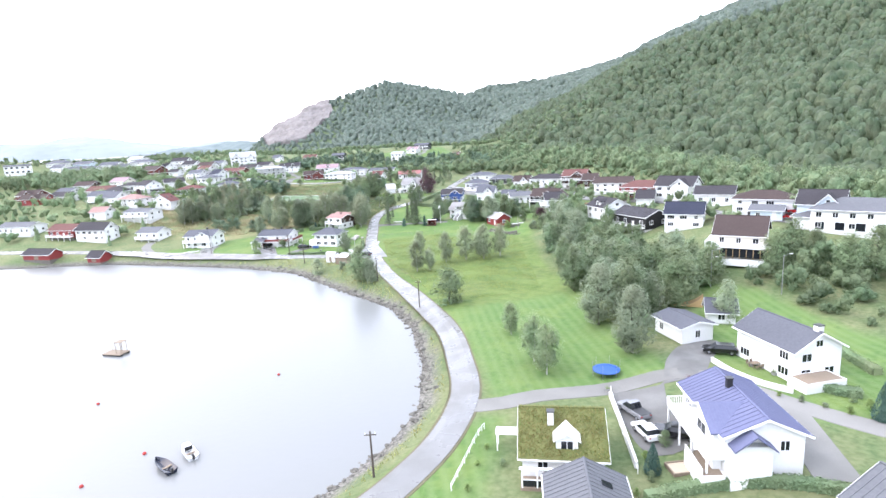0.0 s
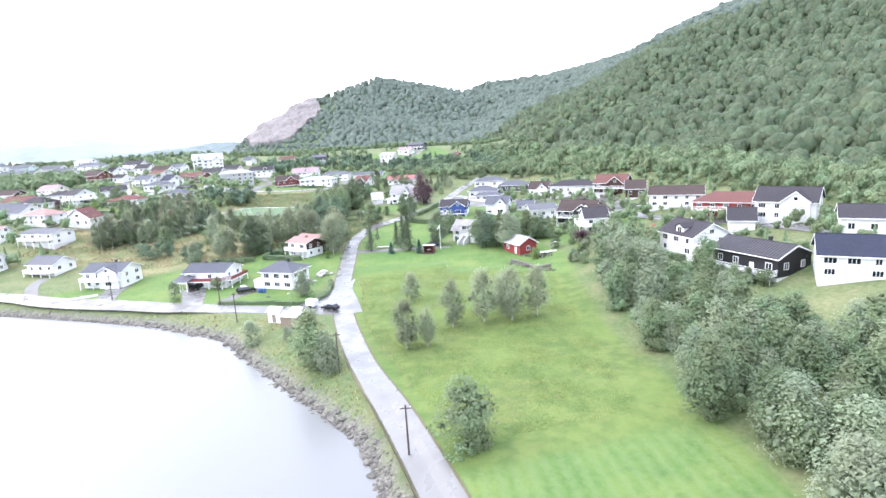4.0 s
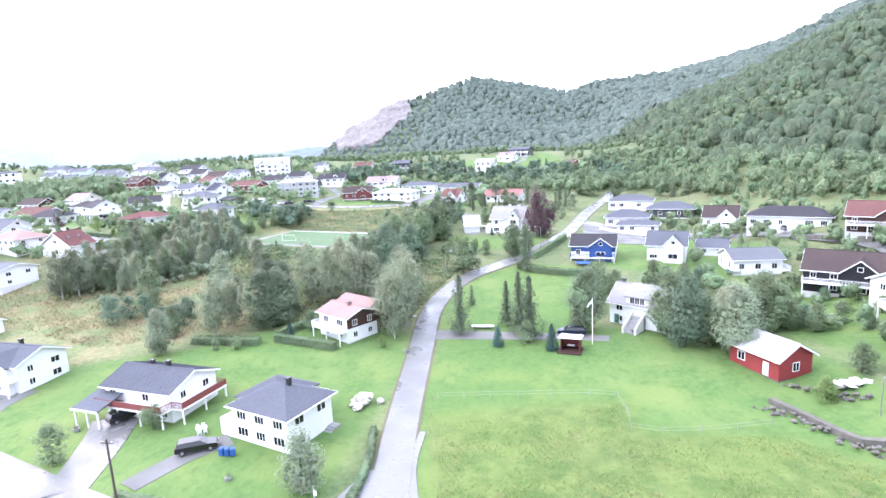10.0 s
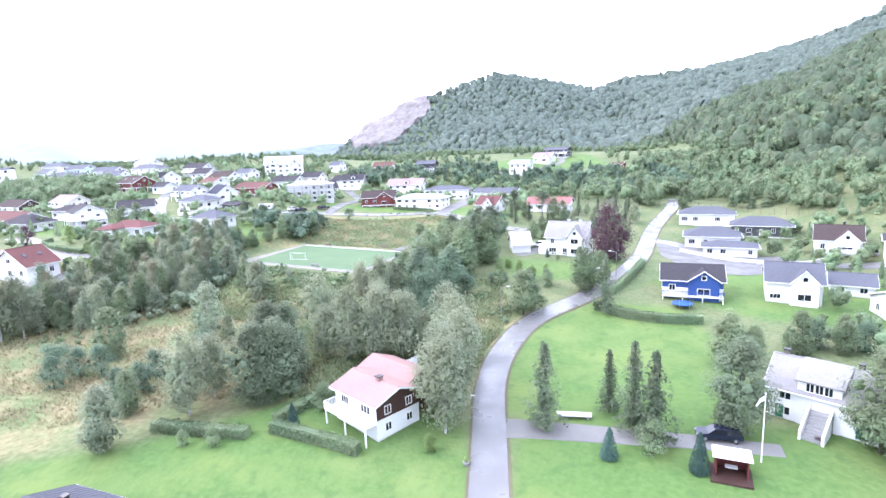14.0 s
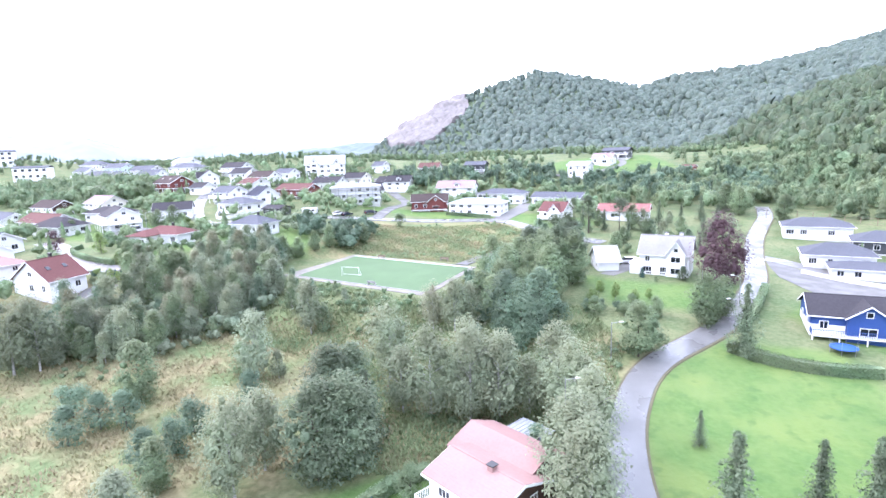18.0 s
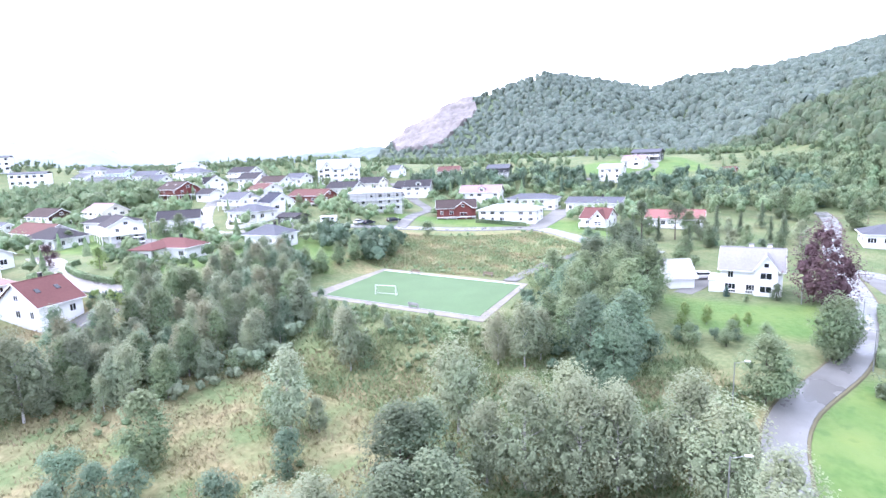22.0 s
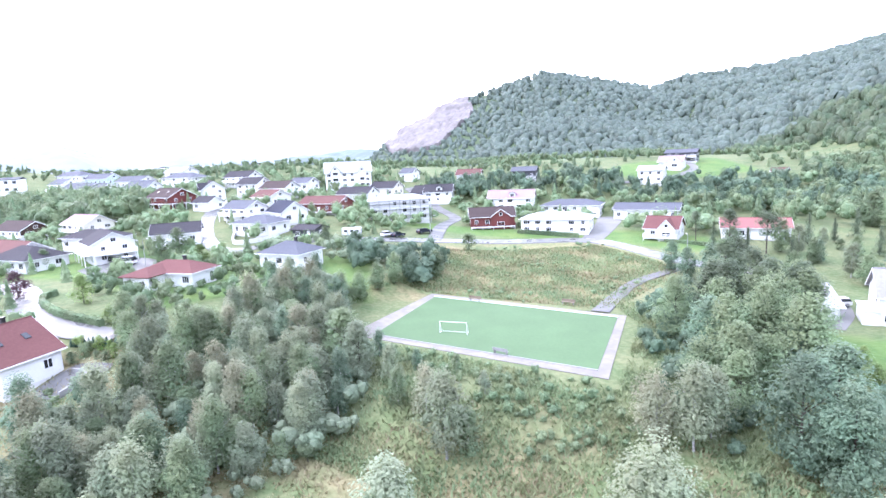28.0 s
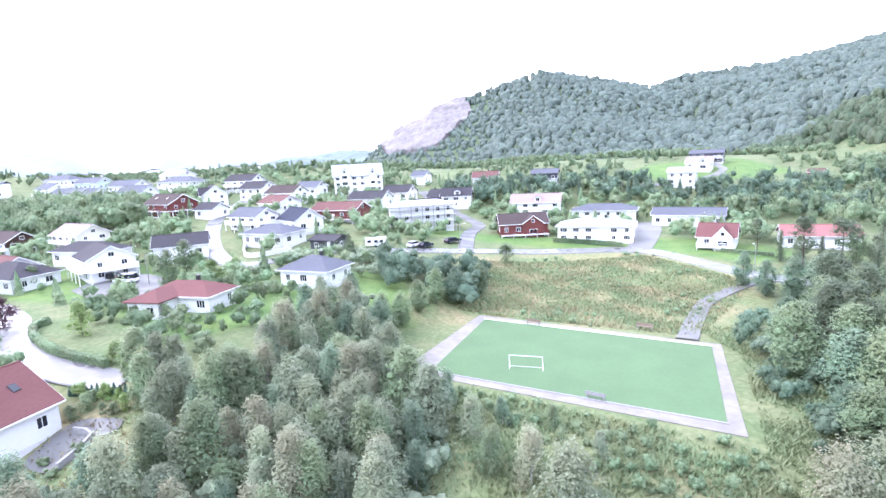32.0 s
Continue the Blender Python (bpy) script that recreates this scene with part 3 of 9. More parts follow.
def strip(name, points, width, material, label, category="road", lift=0.1, kind="structure", thick=0.25):
    line = smooth_line(points)
    widths = width if isinstance(width, (tuple, list)) else (width, width)
    verts, faces, k = [], [], 5
    for i, p in enumerate(line):
        t = (line[min(i + 1, len(line) - 1)] - line[max(i - 1, 0)]).normalized()
        side = Vector((-t.y, t.x))
        w = widths[0] + (widths[1] - widths[0]) * i / (len(line) - 1)
        zc = ground_at(*p)
        for j in range(k):
            u = (j / (k - 1) - 0.5) * w
            q = p + side * u
            zz = 0.5 * zc + 0.5 * ground_at(*q)
            verts.append((*q, max(zz, ground_at(*q)) + lift))
        verts.append((*(p + side * (w / 2 + 0.15)), max(zc, 0) - thick))
        verts.append((*(p - side * (w / 2 + 0.15)), max(zc, 0) - thick))
    r = k + 2
    for i in range(len(line) - 1):
        a, c = i * r, (i + 1) * r
        faces += [(a + j, c + j, c + j + 1, a + j + 1) for j in range(k - 1)]
        faces += [(a + k - 1, c + k - 1, c + k, a + k), (a + k + 1, c + k + 1, c, a)]
    me = poly_mesh(name, verts, faces)
    return tagged(part_of(name, me, material), label, category, kind=kind)


MAIN = [(-32, 8), (-22, 30), (-12, 45), (-6, 53), (-1, 62), (2.4, 74), (2.2, 87), (-0.2, 106), (-7.8, 130), (-16, 151), (-23.5, 178), (-28, 204), (-31, 236), (-32.3, 253),
        (-30.8, 266), (-26, 278.5), (-14, 293), (-5, 309), (1, 325), (7, 348), (12.5, 366), (20, 385), (24, 396), (30, 420)]
strip("verge", MAIN, 5.0, SOIL, "dark earthen edge of the lane", "verge", lift=0.06)
strip("road", MAIN, 4.3, ASPHALT, "narrow wet asphalt lane along the bay and inland", lift=0.12)
strip("road", [(-320, 262), (-240, 240), (-194, 231), (-137, 218), (-108, 207), (-84, 199), (-61, 191), (-43, 185.5), (-25, 181)], 5.0, ASPHALT, "wet asphalt road following the shore", lift=0.10)
strip("road", [(2.5, 70), (8, 70.5), (13, 72), (25, 72.5), (34, 73), (39, 69), (44, 62), (50, 55), (60, 46)], 3.6, GRAVEL, "pale gravel drive between the gardens", "driveway", lift=0.08)

# ---- houses ----
MESHES = {}


def shared_mesh(key, make):
    """One mesh for all alike pieces."""
    if key not in MESHES:
        bm = make()
        MESHES[key] = bpy.data.meshes.new(key[0])
        bm.to_mesh(MESHES[key])
        bm.free()
    return MESHES[key]


def window_frame_bm(w, h, bars):
    """One moulded frame: a plate with its openings left out, given depth."""
    bm = bmesh.new()
    f, t = 0.09, 0.035
    us = [-w / 2 - f, -w / 2 + 0.02]
    for k in range(bars):
        u = -w / 2 + w * (k + 1) / (bars + 1)
        us += [u - t, u + t]
    us += [w / 2 - 0.02, w / 2 + f]
    vs = [-h / 2 - f, -h / 2 + 0.02, h / 2 - 0.02, h / 2 + f]
    grid = {(i, k, d): bm.verts.new((u, y, v)) for i, u in enumerate(us) for k, v in enumerate(vs) for d, y in ((0, -0.06), (1, 0.1))}
    solid = {(i, k) for i in range(len(us) - 1) for k in range(3) if k != 1 or i % 2 == 0}
    for i, k in solid:
        for d in (0, 1):
            bm.faces.new([grid[q] for q in ((i, k, d), (i + 1, k, d), (i + 1, k + 1, d), (i, k + 1, d))])
        for (di, dk), (p, q) in (((-1, 0), ((i, k), (i, k + 1))), ((1, 0), ((i + 1, k), (i + 1, k + 1))), ((0, -1), ((i, k), (i + 1, k))), ((0, 1), ((i, k + 1), (i + 1, k + 1)))):
            if (i + di, k + dk) not in solid:
                bm.faces.new([grid[(*p, 0)], grid[(*q, 0)], grid[(*q, 1)], grid[(*p, 1)]])
    bmesh.ops.recalc_face_normals(bm, faces=bm.faces[:])
    return bm


def add_window(parent, side, half, u, z, w, h, frame_mat=None, bars=1):
    """A window on side F (-y), B (+y), L (-x) or R (+x) of a body half wide."""
    m = {"F": pose(u, -half - 0.01, z), "B": pose(-u, half + 0.01, z, 0, 0, 180), "L": pose(-half - 0.01, -u, z, 0, 0, -90), "R": pose(half + 0.01, u, z, 0, 0, 90)}[side]
    w, h = round(w, 1), round(h, 1)
    mat_f = frame_mat or TRIM
    me = shared_mesh(("window", w, h, bars, mat_f.name), lambda: window_frame_bm(w, h, bars))
    fr = part_of("window", me, mat_f, parent)
    fr.matrix_basis = m
    pane = part_of("pane", shared_mesh(("pane", w, h), lambda: box(-w / 2, w / 2, -0.02, 0.06, -h / 2, h / 2)), GLASS, fr)
    return fr


def roof_gable_bm(L, W, ridge, eave, over=0.55, end=0.5, thick=0.2):
    """Two slopes folded over one ridge, as one slab."""
    bm = bmesh.new()
    slope = (ridge - eave) / (W / 2)
    we, ze = W / 2 + over, eave - over * slope
    ring = [(-we, ze), (0, ridge), (we, ze), (we, ze + thick), (0, ridge + thick), (-we, ze + thick)]
    a, c = [bm.verts.new((-L / 2 - end, *p)) for p in ring], [bm.verts.new((L / 2 + end, *p)) for p in ring]
    for v in (a, c):
        bm.faces.new((v[0], v[1], v[4], v[5]))
        bm.faces.new((v[1], v[2], v[3], v[4]))
    for k in range(6):
        bm.faces.new((a[k], a[(k + 1) % 6], c[(k + 1) % 6], c[k]))
    bmesh.ops.recalc_face_normals(bm, faces=bm.faces[:])
    return bm


def add_barge(parent, L, W, ridge, eave, material, over=0.55, end=0.5):
    """White boards along both gable ends, and a gutter along each eave."""
    slope = (ridge - eave) / (W / 2)
    we, ze = W / 2 + over, eave - over * slope
    for d in (-1, 1):
        bm = bmesh.new()
        x0, x1 = d * (L / 2 + end + 0.003), d * (L / 2 + end + 0.05)
        ring = [(-we, ze - 0.08), (0, ridge - 0.08), (we, ze - 0.08), (we, ze + 0.17), (0, ridge + 0.17), (-we, ze + 0.17)]
        a, c = [bm.verts.new((x0, *p)) for p in ring], [bm.verts.new((x1, *p)) for p in ring]
        for v in (a, c):
            bm.faces.new((v[0], v[1], v[4], v[5]))
            bm.faces.new((v[1], v[2], v[3], v[4]))
        for k in range(6):
            bm.faces.new((a[k], a[(k + 1) % 6], c[(k + 1) % 6], c[k]))
        bmesh.ops.recalc_face_normals(bm, faces=bm.faces[:])
        part("bargeboard", bm, material, parent)
    for s in (-1, 1):
        part("gutter", box(-L / 2 - end, L / 2 + end, min(s * we, s * (we + 0.12)), max(s * we, s * (we + 0.12)), ze - 0.06, ze + 0.1), material, parent)


def roof_hip_bm(L, W, ridge, eave, over=0.6, thick=0.18):
    bm = bmesh.new()
    slope = (ridge - eave) / (W / 2)
    a, c, ze = L / 2 + over, W / 2 + over, eave - over * slope
    r = max((L - W) / 2, 0.05)
    lo = [bm.verts.new(p) for p in ((-a, -c, ze), (a, -c, ze), (a, c, ze), (-a, c, ze))]
    mid = [bm.verts.new(p) for p in ((-a, -c, ze + thick), (a, -c, ze + thick), (a, c, ze + thick), (-a, c, ze + thick))]
    top = [bm.verts.new((-r, 0, ridge + thick)), bm.verts.new((r, 0, ridge + thick))]
    bm.faces.new(lo[::-1])
    for k in range(4):
        bm.faces.new((lo[k], lo[(k + 1) % 4], mid[(k + 1) % 4], mid[k]))
    bm.faces.new((mid[0], mid[1], top[1], top[0]))
    bm.faces.new((mid[1], mid[2], top[1]))
    bm.faces.new((mid[2], mid[3], top[0], top[1]))
    bm.faces.new((mid[3], mid[0], top[0]))
    return bm


def railing(parent, name, x0, x1, y0, y1, z, mat_r, h=1.0, sides="FLR", solid=False):
    """A rail round a deck: top rail, posts and boards, on the front (y0) and the ends."""
    rail = part("railing", box(x0, x1, y0 - 0.03, y0 + 0.03, z + h - 0.08, z + h), mat_r, parent)
    runs = [(x0, x1, y0, True)] if "F" in sides else []
    bm = bmesh.new()
    if "F" in sides:
        if solid:
            add_box(bm, x0, x1, y0 - 0.02, y0 + 0.02, z + 0.1, z + h - 0.1)
        else:
            k = int((x1 - x0) / 0.22)
            for i in range(k + 1):
                u = x0 + (x1 - x0) * i / max(k, 1)
                add_box(bm, u - 0.035, u + 0.035, y0 - 0.02, y0 + 0.02, z, z + h - 0.08)
    for s, u in (("L", x0), ("R", x1)):
        if s in sides:
            add_box(bm, u - 0.03, u + 0.03, y0 + 0.04, y1, z + h - 0.08, z + h)
            k = int((y1 - y0) / 0.22)
            for i in range(k + 1):
                v = y0 + 0.04 + (y1 - y0 - 0.08) * i / max(k, 1)
                add_box(bm, u - 0.02, u + 0.02, v - 0.035, v + 0.035, z, z + h - 0.08)
    part("balustrade", bm, mat_r, rail)
    return rail


def balcony(parent, side, L, W, z, depth, mat_r, base_z, span=None, solid=False):
    """A deck on posts along one side; built facing -y and turned to its side."""
    length, half, turn = {"F": (L, W / 2, 0), "B": (L, W / 2, 180), "L": (W, L / 2, -90), "R": (W, L / 2, 90)}[side]
    if span:
        length = span
    deck = part("balcony", box(-length / 2, length / 2, -half - depth, -half - 0.01, z - 0.22, z), TRIM, parent)
    deck.matrix_basis = pose(0, 0, 0, 0, 0, turn)
    railing(deck, "railing", -length / 2, length / 2, -half - depth, -half - 0.02, z, mat_r, solid=solid)
    k = max(2, int(length / 3.5) + 1)
    for i in range(k):
        u = -length / 2 + 0.15 + (length - 0.3) * i / (k - 1)
        part_of("post", shared_mesh(("post", round(z - base_z, 1)), lambda: box(-0.09, 0.09, -0.09, 0.09, base_z - z, 0)), TRIM, deck).matrix_basis = pose(u, -half - depth + 0.15, z - 0.23)
    return deck


def chimney(parent, x, y, z0, z1, mat_c=None, w=0.55):
    c = part("chimney", box(x - w / 2, x + w / 2, y - w / 2, y + w / 2, z0, z1, 0.02), mat_c or BLACK, parent)
    part("chimney_cap", box(x - w / 2 - 0.08, x + w / 2 + 0.08, y - w / 2 - 0.08, y + w / 2 + 0.08, z1, z1 + 0.1), BLACK, c)
    return c


def cross_gable(parent, u, width, W, eave, proj, roof_mat, wall_mat, rise):
    """A gabled bay on the front, with its own roof running back into the main one."""
    y0, y1, top = -W / 2 - proj, -0.3, eave + rise
    bm = bmesh.new()
    add_prism(bm, [(u - width / 2, -2.0), (u + width / 2, -2.0), (u + width / 2, eave), (u, top - 0.1), (u - width / 2, eave)], y0, -W / 2 + 0.4, "y")
    bmesh.ops.recalc_face_normals(bm, faces=bm.faces[:])
    bay = part("gable_bay", bm, wall_mat, parent)
    bm = bmesh.new()
    sl = rise / (width / 2)
    we, ze = width / 2 + 0.45, eave - 0.45 * sl
    for s in (-1, 1):
        add_prism(bm, [(u, top), (u + s * we, ze), (u + s * we, ze + 0.18), (u, top + 0.18)], y0 - 0.5, y1, "y")
    bmesh.ops.recalc_face_normals(bm, faces=bm.faces[:])
    part("gable_roof", bm, roof_mat, bay)
    bm = bmesh.new()
    for s in (-1, 1):
        add_prism(bm, [(u, top - 0.06), (u + s * we, ze - 0.06), (u + s * we, ze + 0.17), (u, top + 0.17)], y0 - 0.55, y0 - 0.503, "y")
    bmesh.ops.recalc_face_normals(bm, faces=bm.faces[:])
    part("bargeboard", bm, TRIM, bay)
    floors = max(1, int(eave / 2.5))
    for f in range(floors):
        add_window(bay, "F", W / 2 + proj, u, 1.35 + 2.6 * f, min(2.2, width * 0.5), 1.2)
    if rise > 1.5:
        add_window(bay, "F", W / 2 + proj, u, eave + rise * 0.3, 0.8, 0.8, bars=0)
    return bay


def house(x, y, yaw, L, W, ridge, pitch, kind, wall, roof, opts, label):
    rnd = random.Random(int(x * 7 + y * 13))
    opts = opts.split()
    eave = max(2.1, ridge - W / 2 * math.tan(radians(pitch)))
    if kind == "hip" and L < W + 0.5:
        L = W + 0.5
    z0 = ground_at(x, y)
    names = {"barn": "barn", "boat": "boathouse"}
    name = next((names[o] for o in opts if o in names), "garage" if eave < 2.7 and ridge < 4.4 else "house")
    h = thing(name, x, y, z0, yaw, label, name)
    wm, rm = WALL[wall], ROOF[roof]
    half_l, half_w = L / 2, W / 2
    bm = bmesh.new()
    if kind == "gable":
        add_prism(bm, [(-half_w, 0.0), (half_w, 0.0), (half_w, eave), (0, ridge - 0.02), (-half_w, eave)], -half_l, half_l, "x")
    else:
        add_box(bm, -half_l, half_l, -half_w, half_w, 0.0, eave)
    bmesh.ops.recalc_face_normals(bm, faces=bm.faces[:])
    part("wall", bm, wm, h)
    part("foundation", box(-half_l + 0.03, half_l - 0.03, -half_w + 0.03, half_w - 0.03, -3.0, 0.35), PALECON if wall != "red" else STONE, h)
    if kind == "gable":
        rf = part("roof", roof_gable_bm(L, W, ridge, eave), rm, h)
        part("ridge_cap", box(-half_l - 0.48, half_l + 0.48, -0.14, 0.14, ridge + 0.12, ridge + 0.25, 0.03), rm, rf)
        add_barge(h, L, W, ridge, eave, BLACK if wall == "charcoal" else TRIM)
    else:
        rf = part("roof", roof_hip_bm(L, W, ridge, eave), rm, h)
        ze = eave - 0.6 * (ridge - eave) / half_w
        for s in (-1, 1):
            part("gutter", box(-half_l - 0.7, half_l + 0.7, s * (half_w + 0.66) - 0.06, s * (half_w + 0.66) + 0.06, ze - 0.02, ze + 0.13), TRIM, rf)
            part("gutter", box(s * (half_l + 0.66) - 0.06, s * (half_l + 0.66) + 0.06, -half_w - 0.6, half_w + 0.6, ze - 0.02, ze + 0.13), TRIM, rf)
    if wall == "brownwhite":
        for s in (-1, 1):
            g = bmesh.new()
            add_prism(g, [(-half_w - 0.02, 2.5), (half_w + 0.02, 2.5), (half_w + 0.02, eave), (0, ridge - 0.1), (-half_w - 0.02, eave)], s * half_l, s * (half_l + 0.04), "x")
            bmesh.ops.recalc_face_normals(g, faces=g.faces[:])
            part("gable_cladding", g, WALL["brown"], h, "dark brown boards on the gables")
    if wall == "blue":
        part("ground_floor", box(-half_l - 0.02, half_l + 0.02, -half_w - 0.02, half_w + 0.02, 0.0, 1.9), WALL["white"], h, "white ground floor")
    # windows, storey by storey
    frame_mat = TRIM
    floors = 1 if eave < 3.9 else 2 if eave < 7 else 3
    step = (eave - 0.2) / floors
    simple = "dark" in opts or "boat" in opts
    wide = 1.5 if "gw" in opts else 1.15
    front_free = "frontgable" not in opts
    for f in range(floors):
        z = step * f + step * 0.55
        k = max(1, int(L / 3.1))
        for i in range(k):
            u = -half_l + L * (i + 0.5) / k
            if simple or (not front_free and abs(u - 0.18 * L) < 0.3 * L):
                continue
            if rnd.random() < 0.12:
                continue
            door = f == 0 and i == k // 2 and rnd.random() < 0.7
            w = rnd.choice((0.9, wide, wide, 1.8 if "gw" in opts else 1.2))
            if door:
                d = part_of("door", shared_mesh(("door", 0.95, 2.0), lambda: box(-0.475, 0.475, -0.05, 0.05, -1, 1, 0.01)), rnd.choice((TRIM, WOOD, BLACK)) if "bluedoor" not in opts else BLUEPAINT, h)
                d.matrix_basis = pose(u, -half_w - 0.02, 1.12)
            else:
                add_window(h, "F", half_w, u, z, w, min(1.25, step * 0.48), frame_mat, 1 if w < 1.4 else 2)
        if not simple:
            for side in "LR":
                k = max(1, int(W / 3.4))
                for i in range(k):
                    if rnd.random() < 0.18:
                        continue
                    u = -half_w + W * (i + 0.5) / k
                    add_window(h, side, half_l, u, z, rnd.choice((0.9, wide)), min(1.2, step * 0.46), frame_mat)
    if kind == "gable" and ridge - eave > 1.9 and not simple:
        for side in "LR":
            add_window(h, side, half_l, 0, eave + (ridge - eave) * 0.3, 1.1, 0.9, frame_mat)
    if simple:
        d = part("garage_door", box(-1.2, 1.2, -half_w - 0.04, -half_w + 0.05, 0.2, 2.2, 0.01), WOOD if "boat" in opts else TRIM, h)
    # fittings
    mat_r = {"redwhite": DULLRED, "black": TRIM, "red": TRIM, "redwood": WALL["redwood"], "brown": TRIM, "blue": WALL["blue"]}.get(wall, TRIM)
    for o in opts:
        if o in ("bF", "bL", "bR"):
            z = step if floors > 1 else 0.6
            balcony(h, o[1], L, W, z, 1.9, mat_r, -1.0, solid=wall in ("redwhite", "blue", "white") and rnd.random() < 0.75)
        elif o == "chim":
            chimney(h, 0.12 * L, 0.4, eave, ridge + 0.9)
        elif o == "chimbig":
            chimney(h, -0.12 * L, -0.5, eave, ridge + 1.0, BLACK, 0.6)
        elif o == "chimpink":
            chimney(h, 0.12 * L, -0.2, eave, ridge + 0.6, rm, 0.7)
        elif o == "roofcarport":
            cp_ = part("carport_roof", box(-0.2, 4.9, -4.4, 0.5, -0.09, 0.09), rm, h)
            cp_.matrix_basis = pose(-half_l - 1.4, -half_w, 3.3, 12, 0, 0)
            part("carport_fascia", box(-0.25, 4.95, -4.46, -4.36, -0.2, 0.12), TRIM, cp_)
            for u in (-half_l - 1.2, -half_l + 1.1, -half_l + 3.2):
                part("carport_post", box(u - 0.1, u + 0.1, -half_w - 4.1, -half_w - 3.9, -1.0, 2.45), TRIM, h)
            chimney(h, -0.2 * L, 1.2, eave, ridge + 0.4, BLACK, 0.5)
        elif o == "backhip":
            wing = part("wing", box(-half_l - 1.6, 0.6, -half_w + 2.6, half_w + 1.4, -1.4, eave - 0.15), wm, h)
            r2 = part("wing_roof", roof_hip_bm(L / 2 + 2.2, W - 1.2, ridge - 0.35, eave - 0.15), rm, wing)
            r2.matrix_basis = pose(-half_l / 2 - 0.5, 2.0, 0)
            add_window(wing, "L", half_l + 1.6, -2.0, eave - 1.4, 1.2, 1.2)
            st = part("garden_stairs", box(half_l + 0.03, half_l + 1.3, half_w - 1.2, half_w, -1.2, 0.4), CONCRETE, h)
            for i in range(6):
                part("step", box(half_l + 0.03, half_l + 1.3, half_w - 1.2 - 0.42 * (i + 1), half_w - 1.2 - 0.42 * i, -1.4, 0.25 - 0.2 * i), CONCRETE, st)
        elif o == "manor":
            cross_gable(h, 0.24 * L, 3.8, W, eave + 0.2, 0.8, rm, wm, 2.6)
            for u in (0.28 * L, -0.02 * L):
                chimney(h, u, 0.3, eave, ridge + 0.8, PALECON, 0.8)
            ax = part("annex", box(-half_l - 2.0, -half_l + 0.1, -half_w - 0.4, half_w * 0.3, -1.2, 2.4), wm, h)
            part("annex_roof", box(-half_l - 2.2, -half_l + 0.05, -half_w - 0.6, half_w * 0.3 + 0.2, 2.4, 2.56), TRIM, ax)
            for u in (-0.3 * L, -0.02 * L):
                add_window(h, "F", half_w, u, 0.5, 1.2, 0.5, TRIM, 2)
        elif o == "chimend":
            chimney(h, half_l - 0.5, 0.2, eave, ridge + 0.9, PALECON, 0.9)
        elif o == "frontgable":
            cross_gable(h, 0.18 * L, min(0.5 * L, 6.0), W, eave, 0.9, rm, wm, min((ridge - eave) * 0.9, 2.4))
        elif o == "dormerF":
            u, dz = 0.05 * L, eave + 0.2
            bm = bmesh.new()
            add_prism(bm, [(u - 1.2, dz - 0.4), (u + 1.2, dz - 0.4), (u + 1.2, dz + 1.4), (u, dz + 2.1), (u - 1.2, dz + 1.4)], -half_w + 0.5, -0.4, "y")
            bmesh.ops.recalc_face_normals(bm, faces=bm.faces[:])
            dm = part("dormer", bm, wm, h)
            bm = bmesh.new()
            for s in (-1, 1):
                add_prism(bm, [(u, dz + 2.14), (u + s * 1.5, dz + 1.26), (u + s * 1.5, dz + 1.42), (u, dz + 2.3)], -half_w + 0.15, -0.3, "y")
            bmesh.ops.recalc_face_normals(bm, faces=bm.faces[:])
            part("dormer_roof", bm, TRIM if roof == "turf" else rm, dm)
            add_window(dm, "F", half_w - 0.5, u, dz + 0.75, 1.3, 1.1)
        elif o == "sky":
            for u in (-0.25, 0.2):
                s = part("roof_window", box(-0.4, 0.4, -0.55, 0.55, 0, 0.12, 0.02), GLASS, h)
                s.matrix_basis = pose(u * L, -half_w * 0.5, (eave + ridge) / 2 + 0.2, pitch, 0, 0)
        elif o == "terr":
            part("terrace", box(-half_l - 2.8, -half_l, -half_w, half_w * 0.4, -1.5, step if floors > 1 else 0.8, 0.03), WALL["white"], h)
        elif o == "ribs":
            run = half_w + 0.55
            slope = math.atan2(ridge - eave, half_w)
            seam = shared_mesh(("roof_seam", round(run / math.cos(slope), 1)), lambda: box(-0.035, 0.035, -run / math.cos(slope), -0.16, 0, 0.055))
            count = int((L + 0.8) / 0.62)
            for s_ in (0, 180):
                for i in range(count + 1):
                    u = -half_l - 0.4 + (L + 0.8) * i / count
                    sm = part_of("seam", seam, rm, rf)
                    sm.matrix_basis = pose(u, 0, ridge + 0.2, 0, 0, s_) @ pose(0, 0, 0, math.degrees(slope), 0, 0)
        elif o == "terrR":
            part("terrace", box(half_l + 0.01, half_l + 3.2, -half_w - 1.0, half_w * 0.4, -1.5, 1.4, 0.03), WALL["white"], h)
            part("terrace_floor", box(half_l + 0.3, half_l + 3.0, -half_w - 0.7, half_w * 0.3, 1.4, 1.46), WOOD, h)
        elif o == "block":
            u0, u1, yf, top = -2.6, 1.9, -half_w - 0.12, eave + 1.5
            bm = bmesh.new()
            add_prism(bm, [(yf, -1.0), (yf, top), (0.1, ridge + 0.1), (0.1, -1.0)], u0, u1, "x")
            bmesh.ops.recalc_face_normals(bm, faces=bm.faces[:])
            blk = part("raised_middle", bm, wm, h)
            bm = bmesh.new()
            add_prism(bm, [(yf - 0.45, top - 0.24), (yf - 0.45, top - 0.06), (0.2, ridge + 0.34), (0.2, ridge + 0.14)], u0 - 0.3, u1 + 0.3, "x")
